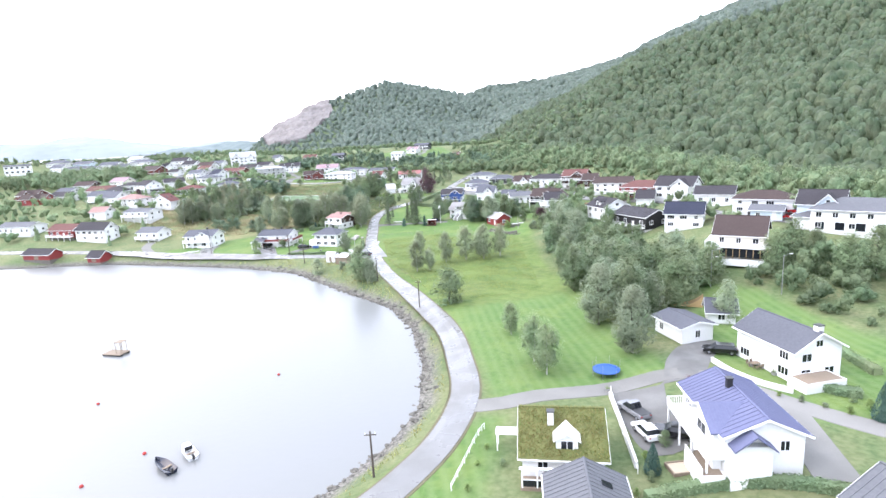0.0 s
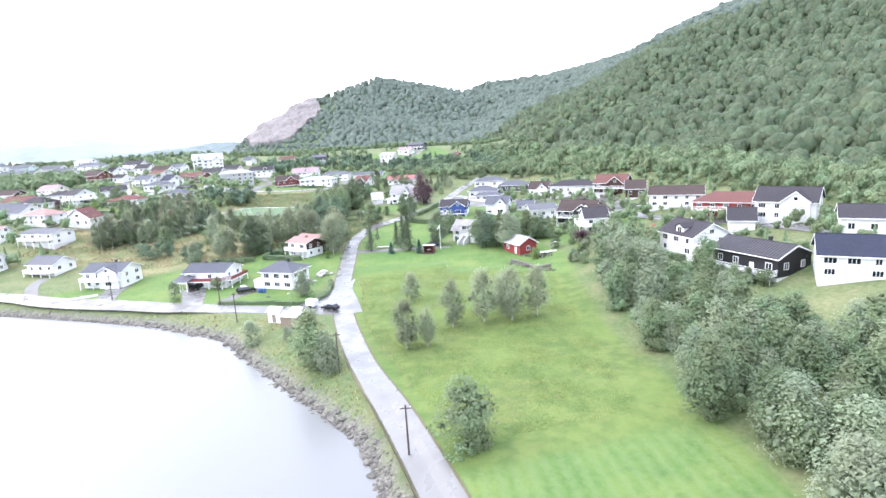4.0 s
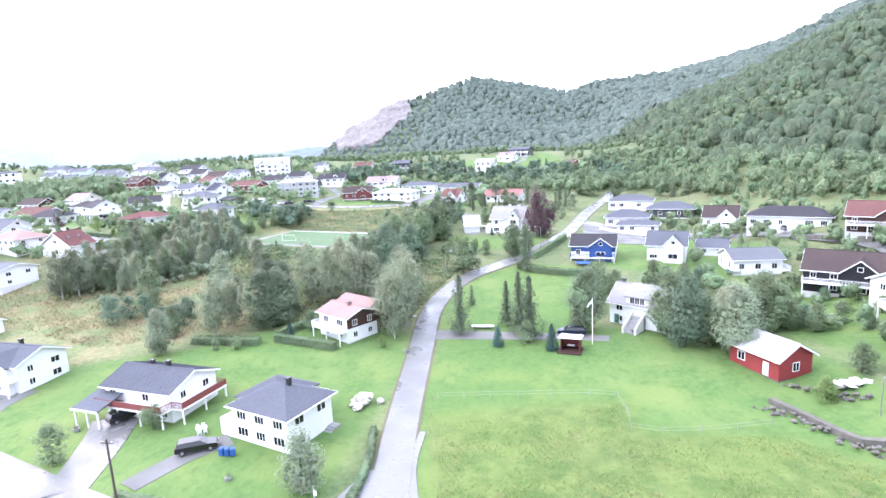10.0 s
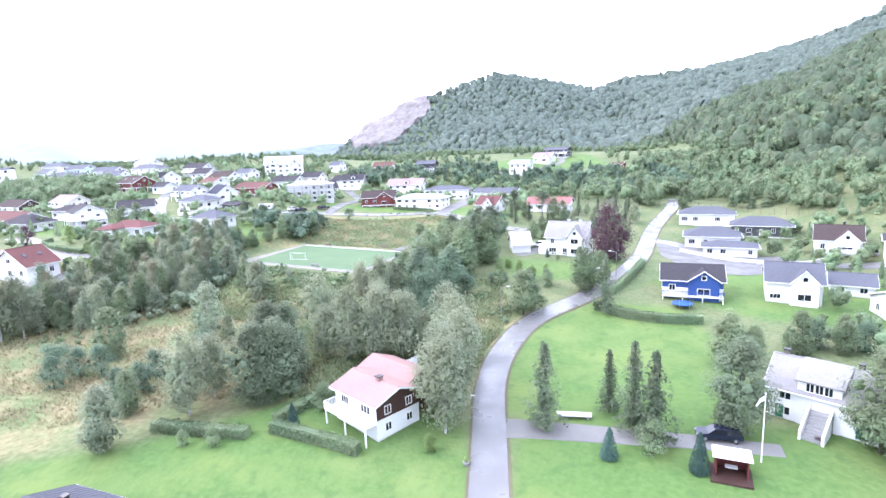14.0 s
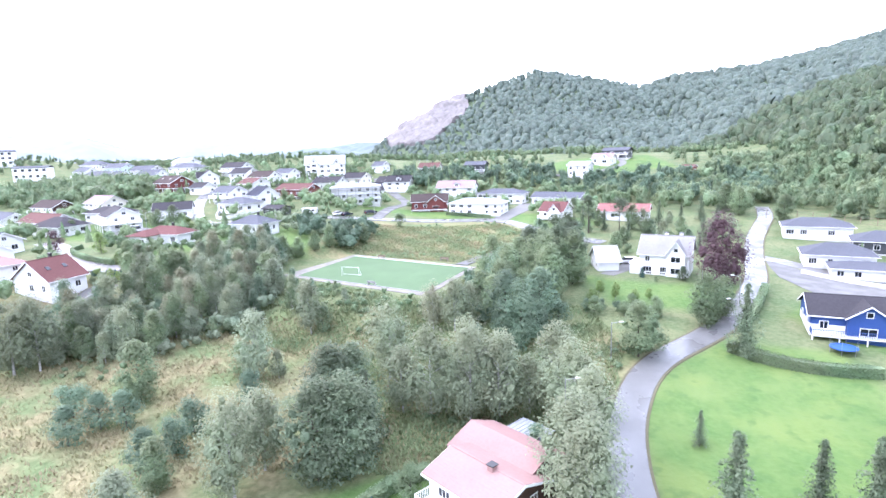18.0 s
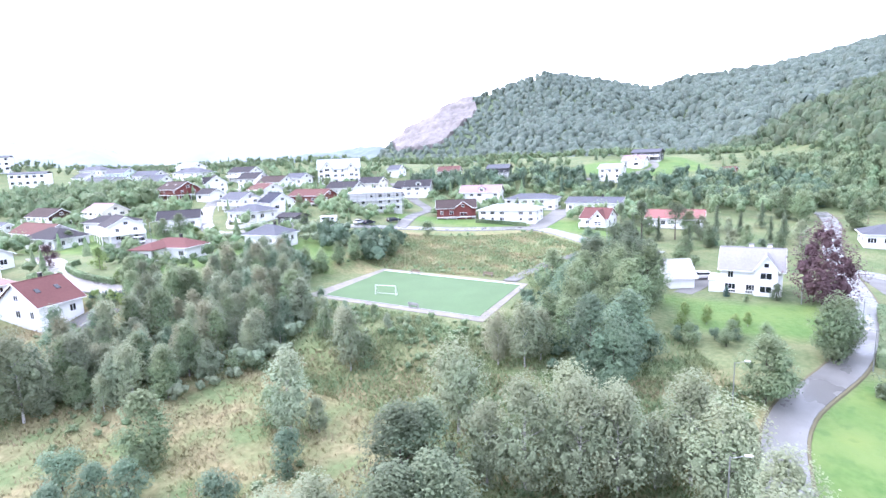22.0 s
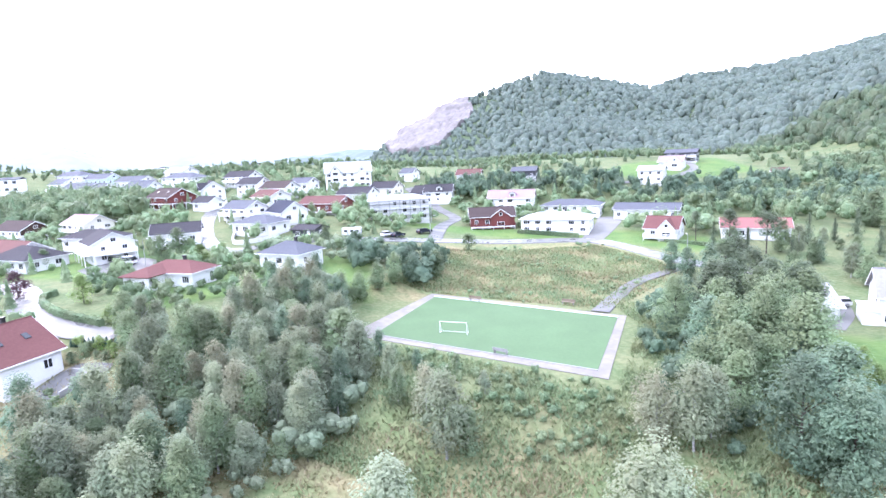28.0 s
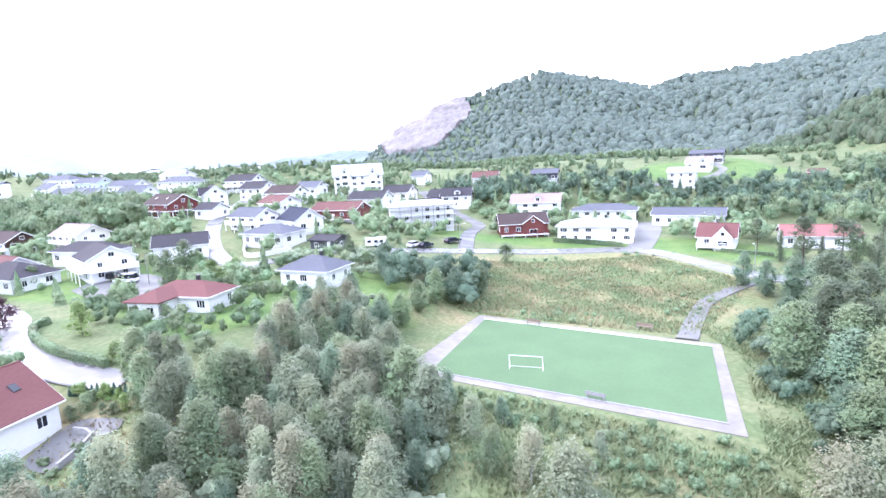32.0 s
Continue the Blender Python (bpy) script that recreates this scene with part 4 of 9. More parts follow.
            bmesh.ops.recalc_face_normals(bm, faces=bm.faces[:])
            part("middle_roof", bm, rm, blk)
            for u in (-1.3, -0.35, 0.6):
                add_window(blk, "F", half_w + 0.12, u, top - 0.85, 0.8, 1.1)
            for u in (-4.4, 3.9):
                d = part_of("cellar_door", shared_mesh(("cellar_door", 0.9, 1.7), lambda: box(-0.45, 0.45, -0.05, 0.05, -0.85, 0.85, 0.01)), GREENPAINT, h)
                d.matrix_basis = pose(u, -half_w - 0.02, 0.95)
            for u in (2.9, -4.9):
                chimney(h, u, 0.2, eave, ridge + 0.8, STONE, 0.6)
        elif o == "turfhouse":
            chimney(h, -0.14 * L, -half_w * 0.35, eave, ridge + 0.5, PALECON, 0.7)
            rng_t = np.random.default_rng(9)
            k_t = 9000
            px_t, py_t = rng_t.uniform(-half_l - 0.4, half_l + 0.4, k_t), rng_t.uniform(-half_w - 0.45, half_w + 0.45, k_t)
            pz_t = ridge + 0.2 - np.abs(py_t) * (ridge - eave) / half_w
            tall = rng_t.uniform(0.08, 0.3, k_t)
            th_t = rng_t.random(k_t) * math.tau
            w_t = np.stack([np.cos(th_t), np.sin(th_t), 0 * th_t], 1) * 0.07
            b_t = np.stack([px_t, py_t, pz_t - 0.04], 1)
            tip_t = b_t + np.stack([rng_t.normal(0, 0.1, k_t), rng_t.normal(0, 0.1, k_t), tall], 1)
            me_t = bpy.data.meshes.new("roof_grass")
            me_t.from_pydata(np.stack([b_t - w_t, b_t + w_t, tip_t], 1).reshape(-1, 3).tolist(), [], np.arange(3 * k_t).reshape(-1, 3).tolist())
            rg = part_of("roof_grass", me_t, ROOFGRASS, rf, "mixed green and rust-brown roof grass")
            rg["kind"] = "stuff"
            pc = part("porch_floor", box(-half_l - 0.2, 0.5, -half_w - 2.2, -half_w - 0.01, -0.6, 0.3), WOOD, h)
            for i in range(4):
                part_of("porch_post", shared_mesh(("turf_post",), lambda: box(-0.08, 0.08, -0.08, 0.08, 0.3, 2.5)), TRIM, pc).matrix_basis = pose(-half_l + (half_l + 0.4) * i / 3, -half_w - 2.1, 0)
            part("porch_glass", box(-half_l, 0.4, -half_w - 2.13, -half_w - 2.09, 0.4, 1.2), GLASS, pc)
            part("porch_beam", box(-half_l - 0.3, 0.6, -half_w - 2.25, -half_w - 1.95, 2.5, 2.68), TRIM, pc)
            part("porch_rail", box(-half_l - 0.1, 0.5, -half_w - 2.16, -half_w - 2.06, 1.2, 1.28), TRIM, pc)
            pg_t = part("pergola_roof", box(-half_l - 3.4, -half_l - 0.6, 0.5, 2.2, 2.2, 2.35, 0.02), TRIM, h)
            for v in (0.6, 2.1):
                part("pergola_post", box(-half_l - 3.3, -half_l - 3.14, v - 0.08, v + 0.08, -0.5, 2.2), TRIM, pg_t)
            part("white_pillar", box(half_l + 0.4, half_l + 1.1, 2.6, 3.2, -0.8, 2.0, 0.02), PALECON, h)
        elif o == "hipwing":
            w2 = 6.0
            bm = bmesh.new()
            add_box(bm, -half_l + 0.6, -half_l + 0.6 + w2, -half_w - 4.5, -half_w + 0.5, -1.6, eave)
            wing = part("wing", bm, wm, h)
            r2 = part("wing_roof", roof_hip_bm(9.6, w2, ridge - 0.5, eave), rm, wing)
            r2.matrix_basis = pose(-half_l + 0.6 + w2 / 2, -half_w + 0.3, 0, 0, 0, 90)
            for u in (-half_l + 2.2, -half_l + 5.0):
                add_window(wing, "F", half_w + 4.5, u, 1.5, 1.3, 1.2)
        elif o == "endbay":
            bay = part("bay", box(half_l - 0.2, half_l + 0.9, -half_w + 0.3, 0.4, -1.2, eave - 0.9), wm, h)
            rb = part("bay_roof", roof_gable_bm(2.4, 3.6, eave + 0.5, eave - 0.9, 0.3, 0.3), rm, bay)
            rb.matrix_basis = pose(half_l + 0.2, -half_w / 2 + 0.35, 0)
            ter = part("terrace", box(half_l - 4.6, half_l + 0.4, -half_w - 2.4, -half_w - 0.02, -1.6, 0.6, 0.03), wm, h)
            part("terrace_floor", box(half_l - 4.4, half_l + 0.2, -half_w - 2.2, -half_w - 0.2, 0.6, 0.66), WOOD, ter)
            part("terrace_rail", box(half_l - 4.5, half_l + 0.3, -half_w - 2.38, -half_w - 2.28, 0.6, 1.4), TRIM, ter)
        elif o == "backwing":
            wing = part("wing", box(-half_l - 2.2, half_l - 1.4, half_w - 1.0, half_w + 4.2, -1.5, eave - 0.1), WALL["brown"], h)
            r2 = part("wing_roof", roof_gable_bm(L + 0.8, 6.4, ridge + 0.06, eave - 0.1), rm, wing)
            r2.matrix_basis = pose(-1.8, half_w + 1.6, 0)
            add_window(wing, "L", half_l + 2.2, -half_w - 1.6, 3.2, 1.3, 1.1)
        elif o == "stairs":
            sp = part("stair_landing", box(-1.3, 1.3, -half_w - 0.9, -half_w - 0.13, -0.6, 2.2), CONCRETE, h)
            for i in range(9):
                part("step", box(-1.0, 1.0, -half_w - 0.5 - 0.36 * (i + 1), -half_w - 0.5 - 0.36 * i, -0.6, 2.0 - 0.22 * i), CONCRETE, sp)
            for s in (-1, 1):
                bm = bmesh.new()
                add_prism(bm, [(-half_w - 0.4, -0.6), (-half_w - 0.4, 3.0), (-half_w - 4.0, 0.9), (-half_w - 4.0, -0.6)], s * 1.02, s * 1.3, "x")
                bmesh.ops.recalc_face_normals(bm, faces=bm.faces[:])
                part("stair_wall", bm, TRIM, sp)
        elif o == "carport":
            # no hole is cut: a black slab paints the shade inside the open garage
            part("garage_opening", box(-half_l + 0.6, -half_l + 3.6, -half_w - 0.06, -half_w + 0.05, 0.1, 2.2), BLACK, h)
        elif o == "winter":
            w = part("glazed_porch", box(-half_l + 0.5, half_l + 1.0, -half_w - 4.0, -half_w - 0.02, -1.0, 0.5), TRIM, h)
            part("porch_roof", box(-half_l + 0.2, half_l + 1.3, -half_w - 4.3, -half_w - 0.02, 3.0, 3.2), PALECON, w)
            for i in range(9):
                u = -half_l + 0.55 + (L + 0.4) * i / 8
                part_of("porch_post", shared_mesh(("porch_post",), lambda: box(-0.06, 0.06, -0.06, 0.06, 0.5, 3.0)), PLANK, w).matrix_basis = pose(u, -half_w - 3.9, 0)
            part("porch_glass", box(-half_l + 0.6, half_l + 0.9, -half_w - 3.95, -half_w - 3.9, 0.9, 2.9), GLASS, w)
        elif o == "arches":
            for i in range(5):
                add_window(h, "F", half_w, -half_l + L * (i + 0.5) / 5, 1.2, 1.9, 1.9, TRIM, 0)
        elif o == "gabletower":
            cross_gable(h, -0.28 * L, 4.2, W, eave + 0.6, 0.8, rm, wm, 2.8)
            cross_gable(h, 0.3 * L, 3.6, W, eave + 0.2, 0.5, rm, wm, 2.4)
        elif o == "scaffold":
            bm = bmesh.new()
            for i in range(7):
                u = -half_l - 0.5 + (L + 1) * i / 6
                add_box(bm, u - 0.05, u + 0.05, -half_w - 1.3, -half_w - 1.2, -1, eave + 0.6)
                add_box(bm, u - 0.05, u + 0.05, -half_w - 0.35, -half_w - 0.25, -1, eave + 0.6)
            for f in range(3):
                add_box(bm, -half_l - 0.5, half_l + 0.5, -half_w - 1.3, -half_w - 0.25, 2.0 + 2 * f, 2.06 + 2 * f)
                add_box(bm, -half_l - 0.5, half_l + 0.5, -half_w - 1.3, -half_w - 1.25, 3.0 + 2 * f, 3.06 + 2 * f)
            part("scaffold", bm, STEEL, h, "scaffolding along the facade")
    return h


# ---- the houses, from the bay to the hill ----
house(13.2, 56.4, -9.7, 9.0, 9.5, 6.2, 34, "gable", "white", "turf", "dormerF turfhouse", "white house with a grass turf roof and a small dormer")
house(32.6, 53.6, -94.0, 12.0, 7.8, 6.8, 24, "gable", "white", "blue", "chimbig bF frontgable gw ribs endbay", "white villa with a glossy blue tiled roof and balconies")
house(13.0, 43.0, 82.0, 9.4, 7.4, 5.0, 26, "gable", "white", "grey", "sky ribs", "house with a plain dark grey metal roof and roof windows")
house(40.9, 36.8, -74.0, 10.0, 8.6, 4.6, 26, "gable", "white", "grey", "ribs", "white house under a ribbed dark grey roof")
house(50.4, 73.4, -79.0, 11.0, 7.6, 7.0, 30, "gable", "white", "slate", "chimend terrR gw", "white two-storey house with a dark slate roof")
house(41.5, 87.9, -77.0, 7.4, 6.0, 3.6, 14, "gable", "white", "slate", "", "low white garage with a dark flat-pitched roof")
house(50.5, 93.1, -19.2, 4.6, 4.0, 4.0, 40, "gable", "white", "slate", "", "small white gabled shed beside the garden")
house(70.1, 122.7, -34.9, 10.2, 11.0, 8.8, 32, "gable", "cream", "brown", "chim bF bL winter", "white villa with a dark brown roof and a glazed porch")
house(70.6, 153.9, -30.0, 9.9, 9.0, 6.8, 30, "gable", "white", "navy", "gw", "white house with a blue-black tiled roof")
house(74.9, 196.3, -26.4, 5.8, 7.0, 5.2, 35, "gable", "white", "dark", "", "small white house with a dark steep roof")
house(75.3, 235.3, -23.4, 15.6, 9.0, 6.0, 25, "gable", "white", "brown", "", "long white house with a brown roof")
house(74.2, 268.3, -21.2, 6.9, 9.0, 6.0, 30, "gable", "brown", "brown", "", "brown timber house with white trim")
house(87.8, 171.2, -32.6, 11.1, 9.0, 5.8, 24, "gable", "white", "dark", "", "white bungalow with a dark roof")
house(90.4, 148.8, -36.6, 14.5, 9.0, 5.8, 22, "hip", "white", "brown", "gw", "long white house with a brown hipped roof")
house(96.2, 133.7, -40.9, 9.5, 10.0, 7.4, 30, "gable", "pale", "dark", "frontgable", "pale blue house with a dark roof")
house(100.5, 125.1, -43.9, 19.9, 11.0, 7.4, 22, "hip", "white", "grey", "arches", "cream villa with a grey hipped roof and arched porch")
house(95.4, 128.7, -41.7, 15.4, 7.0, 3.8, 18, "hip", "white", "grey", "dark", "low white carport with a grey hipped roof")
house(87.3, 141.8, -36.9, 7.4, 7.0, 3.4, 14, "gable", "pale", "grey", "", "pale blue garage with a flat grey roof")
house(6.0, 295.6, -11.1, 11.3, 9.0, 5.8, 26, "gable", "blue", "dark", "bF frontgable", "bright blue wooden house with white trim and a veranda")
house(24.8, 294.4, -17.7, 9.3, 9.5, 6.9, 30, "gable", "white", "slate", "frontgable gw", "white two-storey house with a slate front gable")
house(37.1, 297.6, -21.5, 7.2, 6.5, 3.8, 26, "gable", "white", "slate", "", "white garage with a slate roof")
house(40.7, 282.6, 1.7, 10.7, 9.5, 5.2, 20, "gable", "white", "grey", "bR", "white bungalow with a pale grey roof and veranda")
house(51.5, 262.7, -30.8, 13.5, 10.5, 7.6, 30, "gable", "black", "brown", "bF frontgable chim", "black-stained timber house with white trim and long balcony")
house(48.0, 232.5, -5.7, 7.0, 10.0, 7.2, 27, "gable", "white", "dark", "bF bL", "white house with a dark roof and deep balconies")
house(51.8, 244.1, 22.1, 6.6, 9.0, 6.5, 25, "gable", "white", "brown", "", "white house under a brown roof behind the hedge")
house(72.3, 289.1, -33.3, 12.6, 10.0, 6.9, 30, "gable", "brown", "redroof", "bF frontgable", "brown timber chalet with a red-brown roof")
house(61.8, 311.9, -27.4, 20.0, 9.5, 5.9, 24, "hip", "white", "dark", "chim gw", "long white house with a dark hipped roof")
house(49.8, 330.5, -22.4, 9.7, 9.5, 6.6, 32, "gable", "white", "brown", "bF frontgable chim", "white chalet with a brown front gable")
house(22.4, 339.8, -14.5, 13.7, 9.0, 5.4, 24, "hip", "white", "slate", "gw", "white bungalow with a slate hipped roof")
house(28.7, 368.7, -15.0, 16.1, 9.0, 5.4, 22, "hip", "white", "slate", "gw", "white bungalow with a grey hipped roof")
house(39.9, 353.5, -18.4, 15.7, 9.0, 5.2, 24, "hip", "charcoal", "slate", "", "charcoal bungalow with a hipped roof")
house(24.1, 330.3, -15.4, 12.5, 7.0, 3.4, 16, "hip", "white", "slate", "", "white garage wing with a low roof")
house(23.7, 228.4, -63.8, 8.6, 6.2, 5.0, 30, "gable", "red", "tin", "barn ribs", "red wooden barn with a pale sheet roof")
house(10.1, 247.1, -37.0, 11.6, 7.0, 7.0, 38, "gable", "white", "stone", "block stairs", "old white farmhouse with a grey slate roof and stone stairs")
house(-17.4, 326.6, -17.0, 10.5, 8.6, 8.4, 38, "gable", "white", "stone", "manor gw", "old white manor with tall chimneys and ornate gables")
house(-31.0, 330.0, 10.8, 4.8, 8.0, 5.2, 34, "gable", "white", "tin", "", "white outbuilding with a pale slate roof")
house(-21.7, 387.5, -12.1, 15.9, 8.0, 5.0, 26, "gable", "white", "orange", "", "white bungalow with a bright red roof")
house(-66.4, 214.1, -11.2, 12.5, 8.6, 5.9, 20, "gable", "redwhite", "slate", "bF bR carport chim ribs roofcarport", "white and red house with a ribbed grey roof and long balcony")
house(-44.0, 207.4, -20.5, 9.6, 8.0, 6.6, 25, "hip", "white", "slate", "terr chim gw backhip", "white two-storey house with a black hipped roof")
house(-99.7, 221.8, -8.5, 12.5, 8.6, 6.4, 22, "gable", "white", "slate", "frontgable bF chim gw", "white house with a grey roof and front gable")
house(-46.5, 242.1, -34.6, 8.8, 7.0, 5.8, 18, "gable", "brownwhite", "pink", "chimpink bF backwing gw", "brown and white house with a faded pink roof")
house(-156.3, 241.2, -16.0, 16.4, 8.0, 7.6, 35, "gable", "white", "dark", "gw", "tall white gabled house near the bay")
house(-173.3, 246.9, -16.0, 14.4, 8.0, 5.6, 28, "gable", "red", "redroof", "bF", "red house with a white ground floor")
house(-203.4, 259.0, -16.0, 20.0, 9.0, 5.4, 20, "gable", "white", "grey", "", "long white house with a grey roof")
house(-129.6, 238.8, -16.0, 11.0, 8.0, 4.9, 24, "gable", "white", "grey", "bF", "white house with a glazed front")
house(-147.0, 264.0, -16.0, 15.0, 9.0, 5.2, 14, "gable", "white", "grey", "bF", "white house with a nearly flat roof")
house(-162.0, 285.0, -20.0, 13.0, 9.0, 5.8, 22, "hip", "white", "pink", "", "white house with a faded pink hipped roof")
house(-212.5, 343.0, -16.0, 20.0, 9.0, 6.2, 28, "gable", "white", "redroof", "", "white house with a dull red roof")
house(-247.4, 332.0, -16.0, 20.0, 9.0, 6.2, 30, "gable", "red", "brown", "frontgable", "dark red wooden house with a brown roof")
house(-231.8, 333.9, -16.0, 16.2, 8.0, 5.6, 28, "gable", "white", "dark", "", "white house with a dark roof and balcony")
house(-165.1, 217.4, -16.0, 14.1, 6.0, 4.0, 30, "gable", "red", "dark", "boat", "red wooden boathouse at the water's edge")
house(-138.9, 212.5, -16.0, 6.6, 5.5, 4.2, 36, "gable", "red", "dark", "boat", "small red boathouse standing on the shore")
house(-145.7, 284.5, 83.0, 7.8, 10.8, 7.3, 34, "gable", "white", "redtile", "chim sky", "white house with a red tiled roof")
house(-201.6, 338.0, -12.0, 14.4, 10.0, 5.6, 26, "hip", "white", "dark", "gw", "white bungalow with a dark hipped roof")
house(-185.5, 345.7, -35.0, 12.0, 9.5, 7.2, 28, "gable", "white", "dark", "bF bR carport", "white house with a brown-black roof over a carport")
house(-147.5, 322.5, -4.8, 12.5, 7.0, 4.6, 24, "hip", "white", "redtile", "chim gw hipwing", "long white bungalow with a red-brown hipped roof")
house(-176.6, 360.6, 32.0, 12.0, 9.0, 5.8, 26, "gable", "white", "dark", "bF", "white house half hidden by trees")
house(-132.9, 341.8, -12.0, 11.0, 8.5, 5.4, 25, "hip", "white", "slate", "gw chim", "white bungalow with a grey-blue hipped roof")
house(-157.8, 372.6, -12.0, 13.0, 9.5, 5.2, 20, "hip", "white", "slate", "gw", "white bungalow with a low grey roof on pillars")
house(-156.7, 386.6, -38.0, 11.0, 8.5, 6.6, 34, "gable", "white", "navy", "gw", "white house with a dark blue-black roof")
house(-209.9, 402.2, -24.0, 15.0, 10.0, 6.9, 28, "gable", "redwood", "brown", "bF bR sky", "red-brown timber house with a brown roof and balconies")
house(-211.8, 429.2, -48.0, 10.0, 8.5, 7.4, 35, "gable", "white", "dark", "frontgable", "tall white gabled house")
house(-199.6, 441.0, -12.0, 11.0, 9.0, 7.0, 28, "gable", "white", "dark", "", "white two-storey house with a dark roof")
house(-173.6, 407.7, -25.0, 10.6, 9.0, 5.6, 24, "gable", "white", "redroof", "bF", "white house with a red-brown roof")
house(-151.9, 406.0, -12.0, 16.3, 9.0, 5.4, 24, "gable", "redwood", "redroof", "bF", "dark red wooden house with a red roof")
house(-166.0, 464.0, 22.0, 20.0, 11.0, 11.5, 38, "gable", "white", "pale", "gabletower gw", "large white three-storey house with a pale roof")
house(-153.2, 440.7, -12.0, 14.6, 9.0, 6.2, 28, "gable", "white", "dark", "", "white house with a dark roof")
house(-125.7, 405.8, 20.0, 19.3, 9.0, 8.4, 16, "hip", "white", "pale", "scaffold", "tall white house behind scaffolding")
house(-145.9, 456.8, -12.0, 11.5, 9.0, 6.0, 28, "gable", "cream", "dark", "", "cream house with a dark roof")
house(-339.4, 490.6, -12.0, 20.0, 9.0, 5.8, 25, "hip", "white", "slate", "", "white house with a slate roof")
house(-299.9, 454.8, -12.0, 20.0, 9.0, 5.6, 28, "gable", "white", "slate", "", "white house with a slate roof on the rise")
house(-276.9, 463.4, -12.0, 17.3, 9.0, 5.8, 26, "gable", "white", "slate", "", "white terrace house with a slate roof")
house(-249.4, 463.4, -12.0, 20.0, 10.0, 6.0, 22, "hip", "white", "slate", "", "white house with a wide slate roof")
house(-127.6, 452.4, -12.0, 8.9, 9.0, 6.2, 30, "gable", "white", "dark", "", "white house with a dark steep roof")
house(-94.5, 406.0, 12.0, 14.0, 9.0, 6.2, 28, "gable", "redwood", "brown", "frontgable bF", "red-stained timber house with a carved balcony")
house(-73.3, 397.5, -10.9, 20.0, 10.0, 5.6, 16, "hip", "white", "pale", "gw bluedoor chim", "white house with a pale flat-pitched roof")
house(-68.1, 428.8, -11.6, 20.0, 10.0, 5.8, 18, "hip", "white", "slate", "gw", "white house with a grey low roof")
house(-90.7, 442.0, -4.8, 17.2, 9.0, 6.9, 30, "gable", "white", "pinkgrey", "dormerF gw", "white house with a faded pink-grey roof and dormer")
house(-121.5, 451.6, 3.4, 11.5, 9.0, 6.9, 30, "gable", "white", "dark", "dormerF gw", "white house with a dark roof and a dormer")
house(-44.0, 418.7, -19.5, 20.0, 9.0, 5.2, 20, "gable", "white", "slate", "chim", "long white house with a dark roof")
house(-44.3, 387.8, -22.0, 8.4, 9.0, 5.6, 30, "gable", "white", "redtile", "frontgable bF", "white house with a red tiled roof and front gable")
house(-35.3, 466.3, -18.8, 9.6, 9.0, 6.4, 18, "gable", "white", "pale", "", "plain white box-shaped house on the hillside")
house(-15.5, 507.8, -20.9, 13.5, 9.0, 5.4, 18, "gable", "charcoal", "slate", "bF", "dark timber house at the edge of the wood")
house(-23.3, 489.5, -20.3, 9.8, 9.0, 5.2, 26, "gable", "white", "pinkgrey", "frontgable", "white chalet below the wood")
house(-112.9, 479.2, 0.3, 10.7, 8.0, 5.4, 28, "gable", "white", "redroof", "chim", "cream house with a dull red roof")
house(-87.4, 476.3, -5.8, 10.5, 8.0, 5.4, 22, "gable", "charcoal", "slate", "bF", "dark wooden house with a white porch")
house(14.1, 472.3, -29.5, 5.3, 5.0, 3.0, 28, "gable", "red", "redroof", "", "small red shed by the wood")
house(-287.7, 452.9, -12.0, 12.4, 8.0, 5.4, 28, "gable", "white", "slate", "", "small white house with a slate gable")
house(-306.9, 475.3, -12.0, 16.8, 9.0, 6.0, 26, "gable", "pale", "slate", "", "pale house with a slate roof")
house(-259.2, 447.2, -12.0, 15.5, 9.0, 6.4, 32, "gable", "white", "slate", "gw", "white house with a steep slate gable")
house(-143.2, 486.2, -12.0, 6.5, 8.0, 5.6, 26, "gable", "white", "slate", "", "white house below the wooded slope")
house(-192.5, 398.3, -12.0, 7.4, 7.0, 4.4, 26, "gable", "white", "dark", "", "white garage with a dark roof")
house(62.3, 166.6, -68.7, 14.3, 9.0, 5.6, 22, "gable", "black", "dark", "bF chim ribs", "dark timber house with white balcony boards and a black roof")
house(57.6, 185.0, -75.4, 11.2, 9.5, 7.2, 28, "gable", "white", "dark", "bR gw dormerF", "white two-storey house with a dark roof and a dormer")
house(86.6, 196.3, -42.1, 13.0, 10.0, 7.6, 30, "gable", "white", "dark", "frontgable gw", "large white house with a black roof on the rise")
house(81.1, 210.5, -37.4, 20.0, 9.5, 6.2, 24, "hip", "red", "redroof", "bF bR", "red-stained house with a red roof and long balconies")
house(-141.4, 369.8, -12.0, 7.3, 6.0, 3.2, 16, "gable", "charcoal", "dark", "", "low dark garage with a black roof")

house(-262.0, 478.0, -20.0, 15.0, 9.0, 6.4, 26, "gable", "white", "pale", "gw", "white house with a pale grey roof on the brow")
house(-322.0, 466.0, -20.0, 14.0, 9.0, 6.2, 28, "gable", "white", "slate", "gw bF", "white house with a slate roof and balcony")
house(-171.5, 387.0, -20.0, 11.0, 8.5, 6.0, 26, "gable", "white", "slate", "gw bF", "white house with a slate roof among garden trees")
house(-214.9, 458.0, -10.0, 14.0, 9.0, 6.8, 28, "gable", "white", "dark", "gw bF", "white two-storey house with a dark roof")
house(-184.0, 434.0, -14.0, 13.0, 9.0, 6.4, 28, "gable", "white", "brown", "gw bF bR", "white house with a brown roof and balconies")
